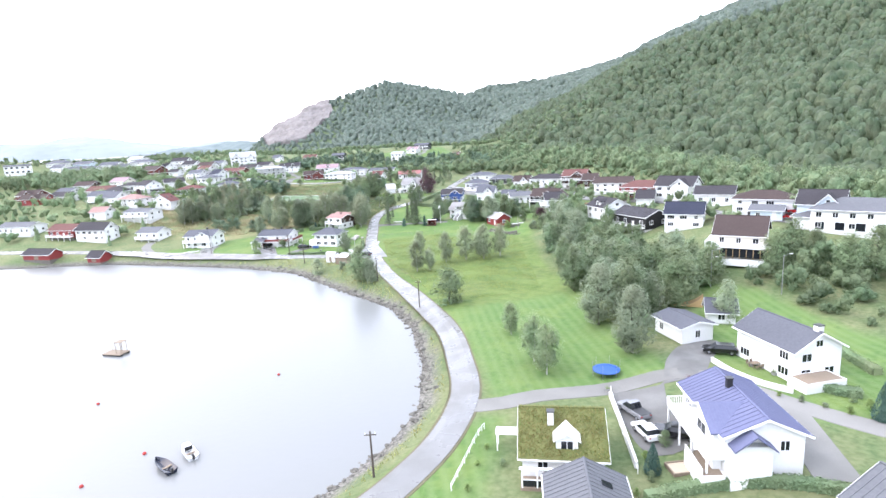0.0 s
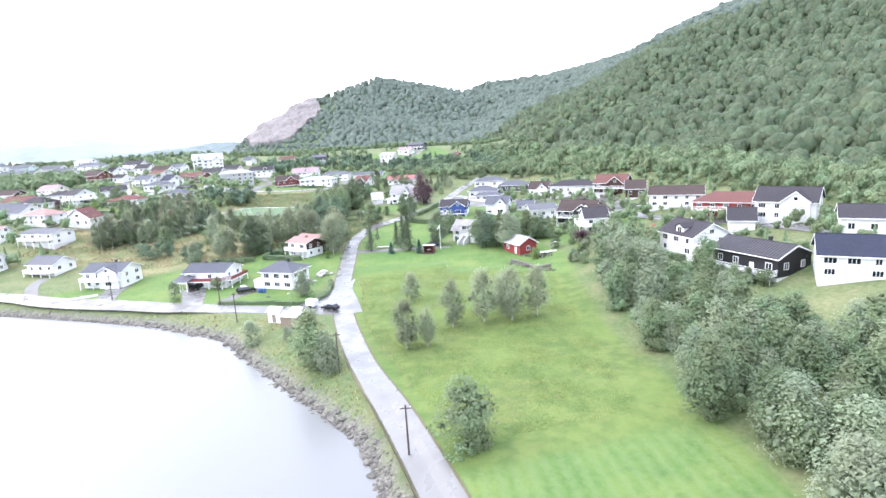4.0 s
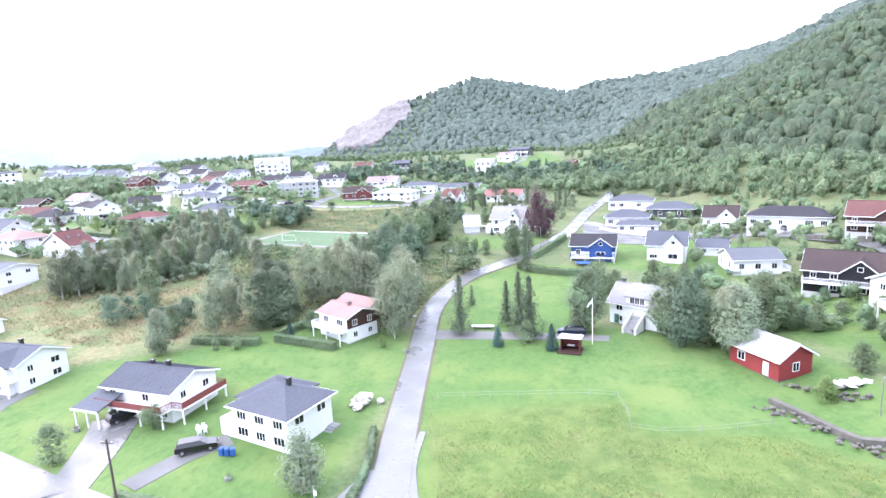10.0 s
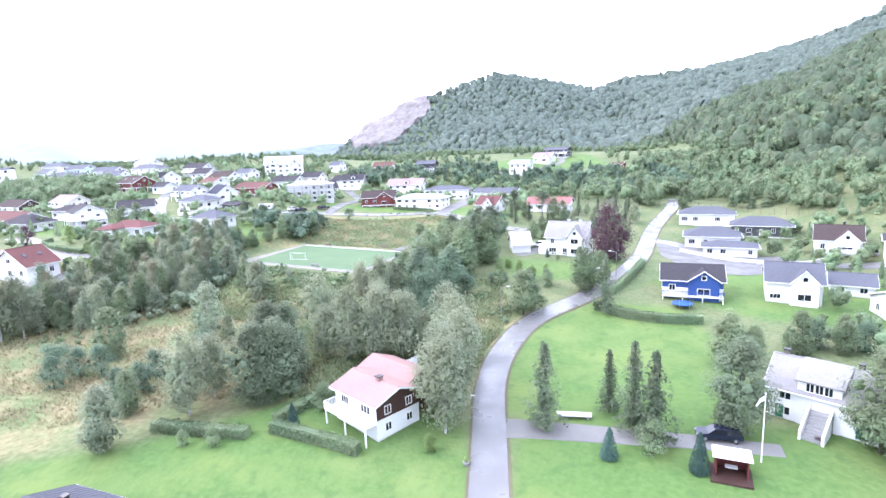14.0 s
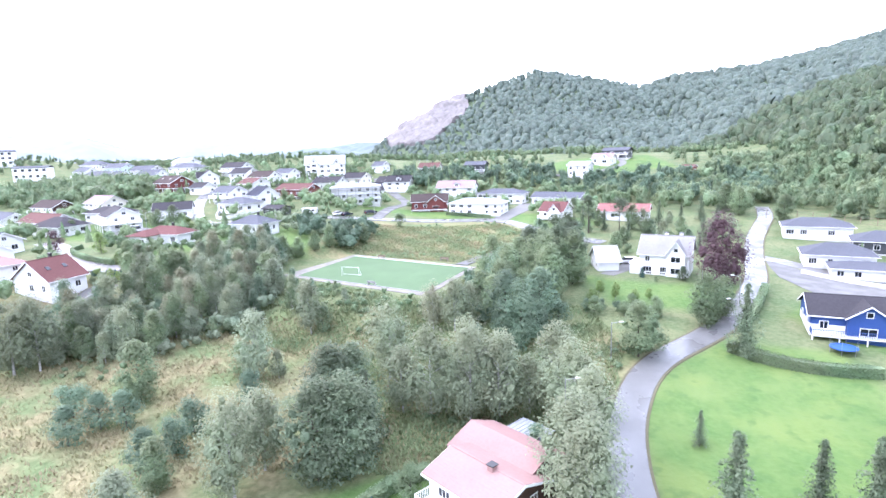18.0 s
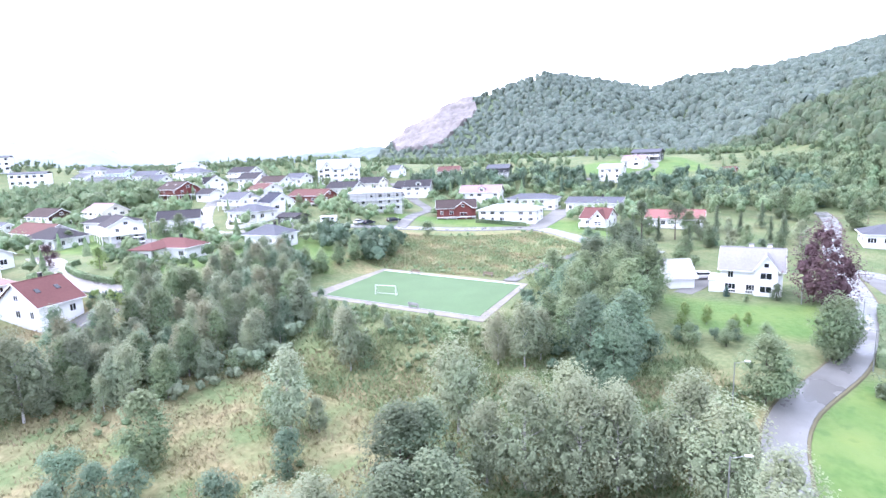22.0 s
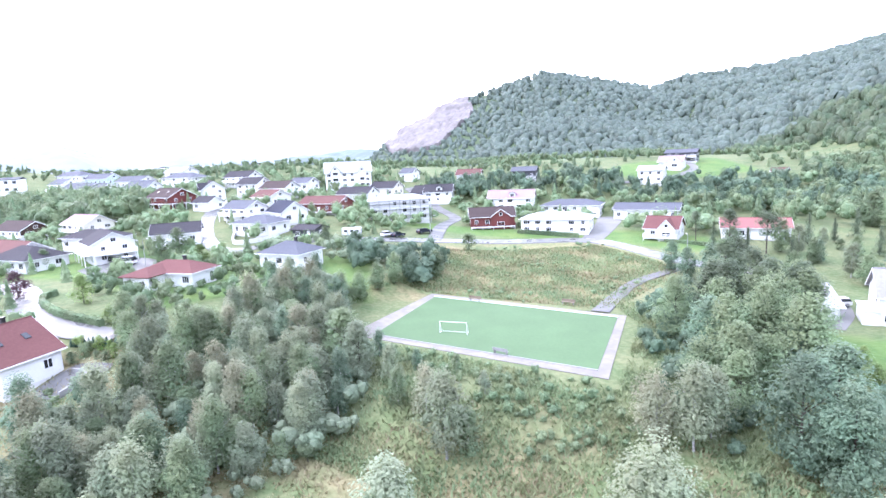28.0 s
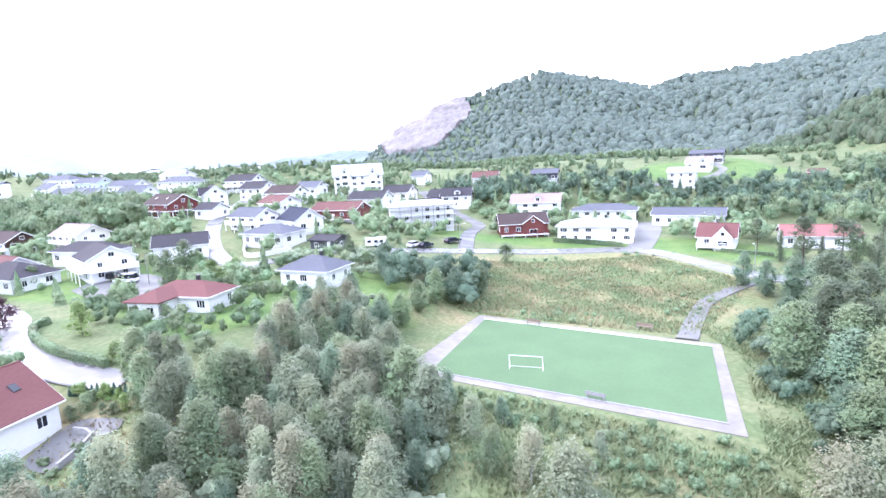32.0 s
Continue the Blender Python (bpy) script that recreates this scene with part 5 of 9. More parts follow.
house(-181.5, 451.0, -14.0, 10.0, 8.0, 5.6, 26, "gable", "white", "slate", "gw", "white house below the large white house")
house(-128.4, 429.0, 38.0, 10.0, 8.0, 7.2, 38, "gable", "white", "dark", "gw", "white house with a steep dark roof")
house(-265.0, 352.0, -14.0, 16.0, 10.0, 7.6, 30, "gable", "redwood", "brown", "bF frontgable", "dark red timber house with a brown roof and balcony")
house(-241.0, 352.0, -20.0, 14.0, 9.0, 6.2, 26, "gable", "white", "slate", "bF gw", "white house with a slate roof and balcony")
house(-178.0, 296.0, -28.0, 12.0, 9.0, 6.6, 32, "gable", "white", "slate", "gw", "white house with a dark slate gable")
house(-200.5, 358.0, -8.0, 17.0, 8.5, 5.2, 22, "hip", "white", "dark", "gw", "long white house with a dark hipped roof")
house(-240.0, 370.0, -14.0, 15.0, 9.0, 6.4, 28, "gable", "brownwhite", "brown", "bF gw", "brown and white gabled timber house")
house(-192.0, 308.0, -10.0, 13.0, 9.0, 6.0, 26, "gable", "white", "slate", "gw bF", "white house with a slate roof by the wood")
house(-217.0, 372.0, -18.0, 13.0, 9.0, 6.4, 28, "gable", "cream", "pinkgrey", "gw bF", "cream house with a faded pink-grey roof")
house(-169.5, 268.5, -12.0, 9.0, 7.0, 5.4, 30, "gable", "white", "pink", "", "small white house with a faded pink roof")

# ---- trees ----
def leaf_quads(centres, sizes, normals, rng):
    """Leaf clumps, one small uneven quad each, lying about square to the given normals."""
    k = len(centres)
    a = np.cross(normals, rng.normal(size=(k, 3)))
    a /= np.linalg.norm(a, axis=1)[:, None] + 1e-9
    c = np.cross(normals, a)
    a, c = a * sizes[:, None], c * sizes[:, None] * 0.8
    u = rng.uniform(0.55, 1.15, (k, 4, 1))
    return np.stack([centres - a * u[:, 0] - c * 0.35, centres - c * u[:, 1] + a * 0.25, centres + a * u[:, 2] + c * 0.2, centres + c * u[:, 3] - a * 0.2], 1)


def leaf_tris(centres, sizes, normals, rng):
    """The same as small three-cornered sprays."""
    q = leaf_quads(centres, sizes, normals, rng)
    return np.stack([q[:, 0], 0.5 * (q[:, 1] + q[:, 2]) + 0.25 * (q[:, 2] - q[:, 0]), q[:, 3]], 1)


GOLD = 0.5 + 5 ** 0.5 / 2
ICO_V = np.array([(-1, GOLD, 0), (1, GOLD, 0), (-1, -GOLD, 0), (1, -GOLD, 0), (0, -1, GOLD), (0, 1, GOLD), (0, -1, -GOLD), (0, 1, -GOLD), (GOLD, 0, -1), (GOLD, 0, 1), (-GOLD, 0, -1), (-GOLD, 0, 1)]) / math.sqrt(1 + GOLD * GOLD)
ICO_F = np.array([(a, b1, c) for a in range(12) for b1 in range(a + 1, 12) for c in range(b1 + 1, 12) if max(np.linalg.norm(ICO_V[a] - ICO_V[b1]), np.linalg.norm(ICO_V[b1] - ICO_V[c]), np.linalg.norm(ICO_V[a] - ICO_V[c])) < 1.1])


def inner_mass(centre, rad, tall, rng):
    """The dense inner growth of a crown: uneven knots of twigs and leaves."""
    v = centre[:, None] + ICO_V[None] * rad[:, None, None] * tall * rng.uniform(0.66, 1.12, (len(centre), 12, 1))
    return v[:, ICO_F].reshape(-1, 3, 3)


def inner_cone(h, r, lo, tiers, rng):
    out = []
    for k in range(tiers):
        z0, z1 = h * (lo + (0.97 - lo) * k / tiers), h * min(0.99, lo + (0.97 - lo) * (k + 1.5) / tiers)
        rr = r * h * (1 - k / tiers) ** 0.8
        ring = [(rr * math.cos(a) * u, rr * math.sin(a) * u, z0) for a, u in zip(np.arange(8) * math.tau / 8, rng.uniform(0.75, 1.1, 8))]
        out += [(ring[i], ring[(i + 1) % 8], (0, 0, z1)) for i in range(8)]
    return np.array(out)


def split_ico():
    """The twenty-sided ball with each side cut in four."""
    tri = ICO_V[ICO_F]
    m = [(tri[:, i] + tri[:, (i + 1) % 3]) / 2 for i in range(3)]
    out = np.concatenate([np.stack(q, 1) for q in ((tri[:, 0], m[0], m[2]), (tri[:, 1], m[1], m[0]), (tri[:, 2], m[2], m[1]), (m[0], m[1], m[2]))])
    return out / np.linalg.norm(out, axis=2)[..., None]


BALL = split_ico()


def far_crown(kind, rng, count, h, leafy):
    """A crown seen from afar: one domed mass with a few side lobes, clad in leaf sprays, or loose and leafy."""
    slim = {"birch": 0.85, "willow": 1.05, "bush": 1.35}.get(kind, 1.0)
    k = 6
    th = rng.random() * math.tau + np.arange(k) * math.tau / k + rng.normal(0, 0.3, k)
    off = rng.uniform(0.13, 0.23, k) * slim
    centre = np.concatenate([[(0, 0, 0.5)], np.stack([off * np.cos(th), off * np.sin(th), rng.uniform(0.3, 0.74, k)], 1)]) * h
    rad = np.concatenate([[0.27 * slim], rng.uniform(0.11, 0.17, k) * slim]) * h
    tall = np.array((1, 1, 1.65 / slim))
    bulk = []
    for c, r in zip(centre, rad):
        ball = BALL if r > 0.22 * h else ICO_V[ICO_F]
        dent = 1 + 0.1 * np.sin(ball @ rng.normal(0, 4, 3)) + 0.07 * np.sin(ball @ rng.normal(0, 8, 3))
        bulk.append(c + ball * tall * ((0.6 if leafy else 0.93) * r * dent)[..., None])
    loose = (0.66, 0.56) if leafy else (0.88, 0.3)
    pick = np.where(rng.random(count) < 0.4, 0, rng.integers(1, k + 1, count))
    d = rng.normal(size=(count, 3))
    d[:, 2] = np.abs(d[:, 2]) - 0.35
    d /= np.linalg.norm(d, axis=1)[:, None]
    p = centre[pick] + d * tall * (rad[pick] * (loose[0] + loose[1] * rng.random(count)))[:, None]
    p[:, 2] = np.maximum(p[:, 2], 0.03 * h)
    nn = d + (0, 0, 0.3) + rng.normal(0, 0.4, d.shape)
    return p, nn / np.linalg.norm(nn, axis=1)[:, None], np.concatenate(bulk)


def crown_points(kind, rng, count, h, coarse=False):
    """Where the leaf clumps of a tree h high sit, the way they face, and the crown's inner mass."""
    up = np.array((0, 0, 1.0))
    if kind in ("spruce", "column"):
        th = rng.random(count) * math.tau
        if kind == "column":
            z = rng.random(count) ** 1.3
            r = 0.27 * h * (1 - z) ** 0.75 * (0.55 + 0.45 * np.sin(np.clip(z * 6 + 0.5, 0, 1.57))) * (0.86 + 0.2 * rng.random(count))
            p = np.stack([r * np.cos(th), r * np.sin(th), 0.02 * h + z * 0.98 * h], 1)
        else:
            whorls = 20
            w = np.floor(whorls * rng.random(count) ** 1.5)
            z = 0.12 + 0.86 * (w + 0.3 * rng.normal(size=count)) / whorls
            arm = np.floor(rng.random(count) * 8)
            th = arm * math.tau / 8 + w * 1.9 + rng.normal(0, 0.2, count)
            reach = np.minimum(np.clip(1.02 - z, 0.02, 1) * 0.3 + 0.012, 0.22) * (0.72 + 0.42 * np.sin(arm * 9 + w * 5))
            f = rng.random(count) ** 0.62
            if coarse:  # sprays close to the cone
                f = 0.8 + 0.25 * rng.random(count)
                reach = 0.2 * np.clip(1.02 - z, 0.02, 1)
            r = reach * f * h
            p = np.stack([r * np.cos(th), r * np.sin(th), z * h - 0.3 * r + 0.1 * r * f + rng.normal(0, 0.008 * h, count)], 1)
        d = np.stack([np.cos(th), np.sin(th), 0 * th], 1)
        nn = 0.45 * d + 0.75 * up + rng.normal(0, 0.4, d.shape)
        core = inner_cone(h, 0.2, 0.02, 4, rng) if kind == "column" else inner_cone(h, 0.2 if coarse else 0.045, 0.06 if coarse else 0.12, 5, rng)
        return p, nn / np.linalg.norm(nn, axis=1)[:, None], core
    if coarse:
        return far_crown(kind, rng, count, h, coarse == "leafy")
    lumps = {"birch": 36, "slim": 34, "alder": 42, "bush": 18, "willow": 34, "pine": 16}[kind]
    lo, wid = {"birch": (0.20, 0.31), "slim": (0.10, 0.305), "alder": (0.10, 0.32), "bush": (0.05, 0.46), "willow": (0.06, 0.37), "pine": (0.45, 0.26)}[kind]
    lz = lo + (0.95 - lo) * rng.random(lumps)
    bulge = np.sin(np.clip((lz - lo + 0.14) / (1.1 - lo), 0, 1) * math.pi) ** 0.7
    if kind == "slim":
        bulge = 1.15 * np.clip(1.04 - lz, 0.03, 1) ** 0.6 * np.clip((lz + 0.1) * 4, 0, 1)
    th = np.arange(lumps) * 2.4 + rng.random(lumps)
    lr = wid * h * bulge * (0.2 + 0.55 * np.sqrt(rng.random(lumps)))
    centre = np.stack([lr * np.cos(th), lr * np.sin(th), lz * h], 1)
    rad = (0.36 + 0.2 * rng.random(lumps)) * wid * h * (0.6 + 0.4 * bulge)
    pick = rng.integers(0, lumps, count)
    d = rng.normal(size=(count, 3))
    d /= np.linalg.norm(d, axis=1)[:, None]
    d[:, 2] = np.where(d[:, 2] < -0.1, d[:, 2] * 0.6, d[:, 2])
    tall = np.array((1, 1, 1.5 if kind in ("birch", "slim", "willow") else 1.05))
    p = centre[pick] + d * tall * (rad[pick] * (0.84 + 0.34 * rng.random(count) ** 1.5))[:, None]
    p[:, 2] = np.maximum(p[:, 2], 0.03 * h)
    whole = p - (0, 0, 0.42 * h)
    whole /= np.linalg.norm(whole, axis=1)[:, None] + 1e-6
    nn = 0.35 * d + 0.45 * whole + 0.6 * up + rng.normal(0, 0.27, d.shape)
    return p, nn / np.linalg.norm(nn, axis=1)[:, None], inner_mass(centre, rad * 0.34, tall, rng)


def soft_normals(points, centre, rng, loose=0.38):
    """Leaf directions that follow the rounding of a hedge and lean to the sky."""
    d = points - centre
    d /= np.linalg.norm(d, axis=1)[:, None] + 1e-6
    d = 0.7 * d + (0, 0, 0.6) + rng.normal(0, loose, d.shape)
    return d / np.linalg.norm(d, axis=1)[:, None]


def quad_mesh(name, quads, normals=None):
    """Loose faces, all with three or all with four corners, as one mesh; with normals they are turned to face that way."""
    if normals is not None:
        normals = normals.reshape(-1, 3, 3)
        face = np.cross(quads[:, 1] - quads[:, 0], quads[:, 2] - quads[:, 0])
        face /= np.linalg.norm(face, axis=1)[:, None] + 1e-9
        away = (face * normals.mean(1)).sum(1) < 0
        quads, face = np.where(away[:, None, None], quads[:, ::-1], quads), np.where(away[:, None], -face, face)
        normals = 0.75 * np.where(away[:, None, None], normals[:, ::-1], normals) + 0.6 * face[:, None]
        normals /= np.linalg.norm(normals, axis=2)[..., None]
    me = bpy.data.meshes.new(name)
    k, sides = quads.shape[:2]
    me.vertices.add(sides * k)
    me.vertices.foreach_set("co", np.ascontiguousarray(quads, np.float32).reshape(-1))
    me.loops.add(sides * k)
    me.loops.foreach_set("vertex_index", np.arange(sides * k, dtype=np.int32))
    me.polygons.add(k)
    me.polygons.foreach_set("loop_start", np.arange(0, sides * k, sides, dtype=np.int32))
    me.update(calc_edges=True)
    if normals is not None:
        me.attributes.new("custom_normal", "FLOAT_VECTOR", "POINT").data.foreach_set("vector", np.ascontiguousarray(normals, np.float32).reshape(-1))
    return me


def rounded(points, axis, rng):
    """Directions that follow the rounding of each whole crown, leaning to the sky."""
    d = points - axis[:, None]
    d /= np.linalg.norm(d, axis=2)[..., None] + 1e-6
    d = d + (0, 0, 0.55) + rng.normal(0, 0.26, d.shape)
    return d / np.linalg.norm(d, axis=2)[..., None]


def crown_mesh(kind, h, count, size, seed):
    rng = np.random.default_rng(seed)
    p, nn, core = crown_points(kind, rng, count, h)
    return quad_mesh("crown", np.concatenate([leaf_tris(p, size * (0.6 + 0.8 * rng.random(count)), nn, rng), core]))


def trunk_bm(kind, h, seed):
    rnd = random.Random(seed)
    bm = bmesh.new()
    top = h * (0.93 if kind in ("spruce", "pine", "column") else 0.75)
    lean = Vector((rnd.uniform(-0.03, 0.03), rnd.uniform(-0.03, 0.03), 0)) * h
    r = 0.012 * h + 0.04
    knee = Vector((0, 0, top * 0.45)) + lean * 0.6
    tube(bm, (0, 0, -0.4), knee, r, r * 0.7)
    tube(bm, knee, Vector((0, 0, top)) + lean, r * 0.7, r * 0.15)
    if kind != "column":
        for i in range(12 if kind != "spruce" else 20):
            z = h * (rnd.uniform(0.18, 0.68) if kind != "spruce" else rnd.uniform(0.08, 0.8))
            th = rnd.uniform(0, math.tau)
            reach = h * rnd.uniform(0.1, 0.24) if kind != "spruce" else (h - z) * 0.15
            lift = rnd.uniform(0.5, 1.1) if kind != "spruce" else -0.15
            tube(bm, (0, 0, z), (reach * math.cos(th), reach * math.sin(th), z + reach * lift), r * 0.3, r * 0.08, 4)
    return bm


TREES = {}
TREE_LABEL = {
    "birch": "birch tree with a pale trunk and loose grey-green crown", "slim": "slender young birch with a loose pointed crown", "alder": "broad leafy tree with a dark green crown", "spruce": "dark green spruce with tiered branches",
    "bush": "rounded leafy green bush", "willow": "spreading willow with a grey-green crown", "column": "narrow dark blue-green garden conifer", "pine": "tall pine with a high crown",
}


def tree(kind, x, y, h, leaves=None, sink=0.0, label="", category="tree", group="", bare=None):
    """A tree of a kind at a place; alike trees share their meshes, turned and scaled a little."""
    rnd = random.Random(int(x * 31 + y * 57) + int(h * 10))
    leaves = leaves or {"birch": "birch", "slim": "birch", "alder": "alder", "spruce": "spruce", "bush": "alder", "willow": "willow", "column": "thuja", "pine": "spruce"}[kind]
    variant = rnd.randrange(4)
    ref = {"birch": 9.0, "slim": 9.0, "alder": 9.0, "spruce": 11.0, "bush": 3.0, "willow": 6.5, "column": 3.5, "pine": 10.0}[kind]
    count = {"birch": 5200, "slim": 4800, "alder": 6200, "spruce": 4600, "bush": 2200, "willow": 4600, "column": 1700, "pine": 2800}[kind]
    size = {"birch": 0.155, "slim": 0.155, "alder": 0.172, "spruce": 0.17, "bush": 0.11, "willow": 0.146, "column": 0.1, "pine": 0.18}[kind]
    if h > 1.25 * ref:  # tall trees carry more and relatively smaller leaves
        count, size = int(count * 1.5), size * 0.75
    key = (kind, variant, leaves, count)
    if key not in TREES:
        cm = crown_mesh(kind, ref, count, size, 10 * variant + len(kind))
        cm.materials.append(LEAF[leaves])
        bm = trunk_bm(kind, ref, variant)
        tm = bpy.data.meshes.new("trunk")
        bm.to_mesh(tm)
        bm.free()
        tm.materials.append(BIRCH if kind in ("birch", "slim") else BARK)
        TREES[key] = (tm, cm)
    tm, cm = TREES[key]
    t = new("bush" if kind == "bush" else "tree")
    s = h / ref
    t.matrix_basis = Matrix.Translation((x, y, ground_at(x, y) - sink)) @ Matrix.Rotation(rnd.uniform(0, math.tau), 4, "Z") @ Matrix.Diagonal((s * rnd.uniform(0.9, 1.12), s * rnd.uniform(0.9, 1.12), s, 1))
    tagged(t, label or TREE_LABEL[kind], "bush" if kind == "bush" else category, group)
    part_of("trunk", tm, None, t)
    part_of("crown", cm, None, t)
    return t


def forest(name, label, xs_, ys_, hs, per, size, material, seed, kinds=("alder", "alder", "birch", "alder", "alder", "spruce", "alder", "birch"), coarse=True, spread=(0.95, 1.35), sunk=0.0):
    """Many small trees as one mesh of leaf clumps."""
    rng = np.random.default_rng(seed)
    bank = [crown_points(k, rng, per, 1.0, coarse) for k in kinds for _ in range(2)]
    zs = height(xs_, ys_) - sunk * hs
    out, lean = [], []
    pick = rng.integers(0, len(bank), len(xs_))
    for b_i, (pts, nn, core) in enumerate(bank):
        sel = np.where(pick == b_i)[0]
        if not len(sel):
            continue
        th = rng.random(len(sel)) * math.tau
        c, s = np.cos(th), np.sin(th)
        wide = rng.uniform(*spread, len(sel))[:, None]
        g = core.reshape(1, -1, 3) * hs[sel][:, None, None]
        g = np.stack([(g[..., 0] * c[:, None] - g[..., 1] * s[:, None]) * wide, (g[..., 0] * s[:, None] + g[..., 1] * c[:, None]) * wide, g[..., 2]], -1)
        base = np.stack([xs_[sel], ys_[sel], zs[sel] - 0.3], -1)
        axis = base + np.stack([0 * hs[sel], 0 * hs[sel], 0.45 * hs[sel]], -1)
        g = g + base[:, None]
        lean.append(rounded(g, axis, rng).reshape(-1, 3))
        out.append(g.reshape(-1, 3, 3))
        q = pts[None] * hs[sel][:, None, None]
        q = np.stack([(q[..., 0] * c[:, None] - q[..., 1] * s[:, None]) * wide, (q[..., 0] * s[:, None] + q[..., 1] * c[:, None]) * wide, q[..., 2]], -1)
        n0 = np.stack([nn[None, :, 0] * c[:, None] - nn[None, :, 1] * s[:, None], nn[None, :, 0] * s[:, None] + nn[None, :, 1] * c[:, None], np.repeat(nn[None, :, 2], len(sel), 0)], -1).reshape(-1, 3)
        q += base[:, None]
        sz = np.repeat(hs[sel] * size, per) * (0.6 + 0.8 * rng.random(len(sel) * per))
        sprays = leaf_tris(q.reshape(-1, 3), sz, n0, rng)
        lean.append(rounded(sprays.reshape(len(sel), -1, 3), axis, rng).reshape(-1, 3))
        out.append(sprays)
    return tagged(part_of(name, quad_mesh(name, np.concatenate(out), np.concatenate(lean) if coarse is True else None), material), label, "trees", kind="stuff")


def scatter(x0, x1, y0, y1, step, keep, seed):
    """Jittered places on a grid for which keep(x, y) holds."""
    rng = np.random.default_rng(seed)
    gx_, gy_ = np.meshgrid(np.arange(x0, x1, step), np.arange(y0, y1, step))
    px = gx_.ravel() + rng.uniform(-0.45, 0.45, gx_.size) * step
    py = gy_.ravel() + rng.uniform(-0.45, 0.45, gx_.size) * step
    k = keep(px, py)
    return px[k], py[k]


QUARRY = [(-308, 985), (-301, 964), (-254, 904), (-228, 890), (-213, 892), (-205, 906), (-197, 925), (-186, 945), (-183, 985), (-200, 1036), (-221, 1046), (-290, 1082), (-318, 1098), (-342, 1108), (-334, 1050)]


# the wooded hill, near slope and far slope
def on_hill(px, py):
    df, dr = near_line(FOOT, px, py)[0], near_line(RIDGE, px, py)[0]
    clear = (np.hypot((px - 30) / 26, (py - 508) / 14) < 1) | (np.hypot(px + 10, py - 530) < 26)
    quarry = inside(QUARRY, px, py)
    return (df > 2) & (dr < np.where(px < -170, -4, 40)) & ~clear & ~quarry


def near_slope(px, py):
    return np.hypot(px + 20, py - 190) < 420


fx1, fy1 = scatter(-200, 520, 0, 640, 5.6, lambda a, c: on_hill(a, c) & near_slope(a, c) & (c > 40 + 0.2 * a), 3)
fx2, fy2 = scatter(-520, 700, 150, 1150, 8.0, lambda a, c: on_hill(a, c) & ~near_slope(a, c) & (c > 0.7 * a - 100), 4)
rngf = np.random.default_rng(8)
forest("hillside_wood", "dense mixed wood on the near hillside", fx1, fy1, rngf.uniform(7, 13.5, len(fx1)), 180, 0.03, HILLLEAF, 5, spread=(0.95, 1.35), sunk=0.3)
forest("far_hillside_wood", "dense mixed wood on the far hillside", fx2, fy2, rngf.uniform(9, 15, len(fx2)) * (0.75 + 0.25 * (fx2 > -150)), 34, 0.045, HAZYLEAF, 6, spread=(1.1, 1.5), sunk=0.34)

# ---- groves, hedges and rough growth ----
FOOTPRINTS = [(o.location.x, o.location.y) for o in scene.objects if o.type == "EMPTY" and o.get("category") in ("house", "garage", "barn", "boathouse")]
ROADS = [MAIN, [(-320, 262), (-194, 231), (-137, 218), (-84, 199), (-43, 185.5), (-25, 181)],
         [(-30, 355), (-45, 364), (-62, 383), (-80, 385), (-98, 383), (-112, 377), (-130, 368), (-146, 362), (-158, 354), (-176, 372), (-192, 402), (-205, 440)],
         [(-108, 379), (-110, 400), (-110, 424), (-122, 444), (-140, 470)], [(-190, 322), (-172, 318), (-163, 308), (-150, 302), (-139, 297)], [(-64, 385), (-60, 398), (-57, 412), (-56, 424)], [(-184, 340), (-172, 336), (-162, 338)]]


def free_spot(px, py, house_gap=9.0, road_gap=5.0):
    ok = height(px, py) > 1.6
    for hx, hy in FOOTPRINTS:
        ok &= np.hypot(px - hx, py - hy) > house_gap
    for line in ROADS:
        ok &= np.abs(near_line(line, px, py)[0]) > road_gap
    return ok


def grove(poly, step, kinds, lo, hi, seed, group, house_gap=9.0):
    xs_, ys_ = [p[0] for p in poly], [p[1] for p in poly]
    px, py = scatter(min(xs_), max(xs_), min(ys_), max(ys_), step, lambda a, c: inside(poly, a, c) & free_spot(a, c, house_gap), seed)
    rnd = random.Random(seed)
    for a, c in zip(px, py):
        kind, leaves = rnd.choice(kinds)
        tree(kind, float(a), float(c), rnd.uniform(lo, hi) * (0.5 if kind == "bush" else 1), leaves, group=group)


def copse(name, label, poly, step, lo, hi, seed, material, per=200, house_gap=9.0, kinds=("alder", "birch", "alder", "bush", "spruce"), coarse="leafy", size=0.034):
    """A far grove as one mesh."""
    xs_, ys_ = [p[0] for p in poly], [p[1] for p in poly]
    px, py = scatter(min(xs_), max(xs_), min(ys_), max(ys_), step, lambda a, c: inside(poly, a, c) & free_spot(a, c, house_gap), seed)
    forest(name, label, px, py, np.random.default_rng(seed).uniform(lo, hi, len(px)), int(per * 1.5) if coarse == "leafy" else per, size, material, seed, kinds, coarse)


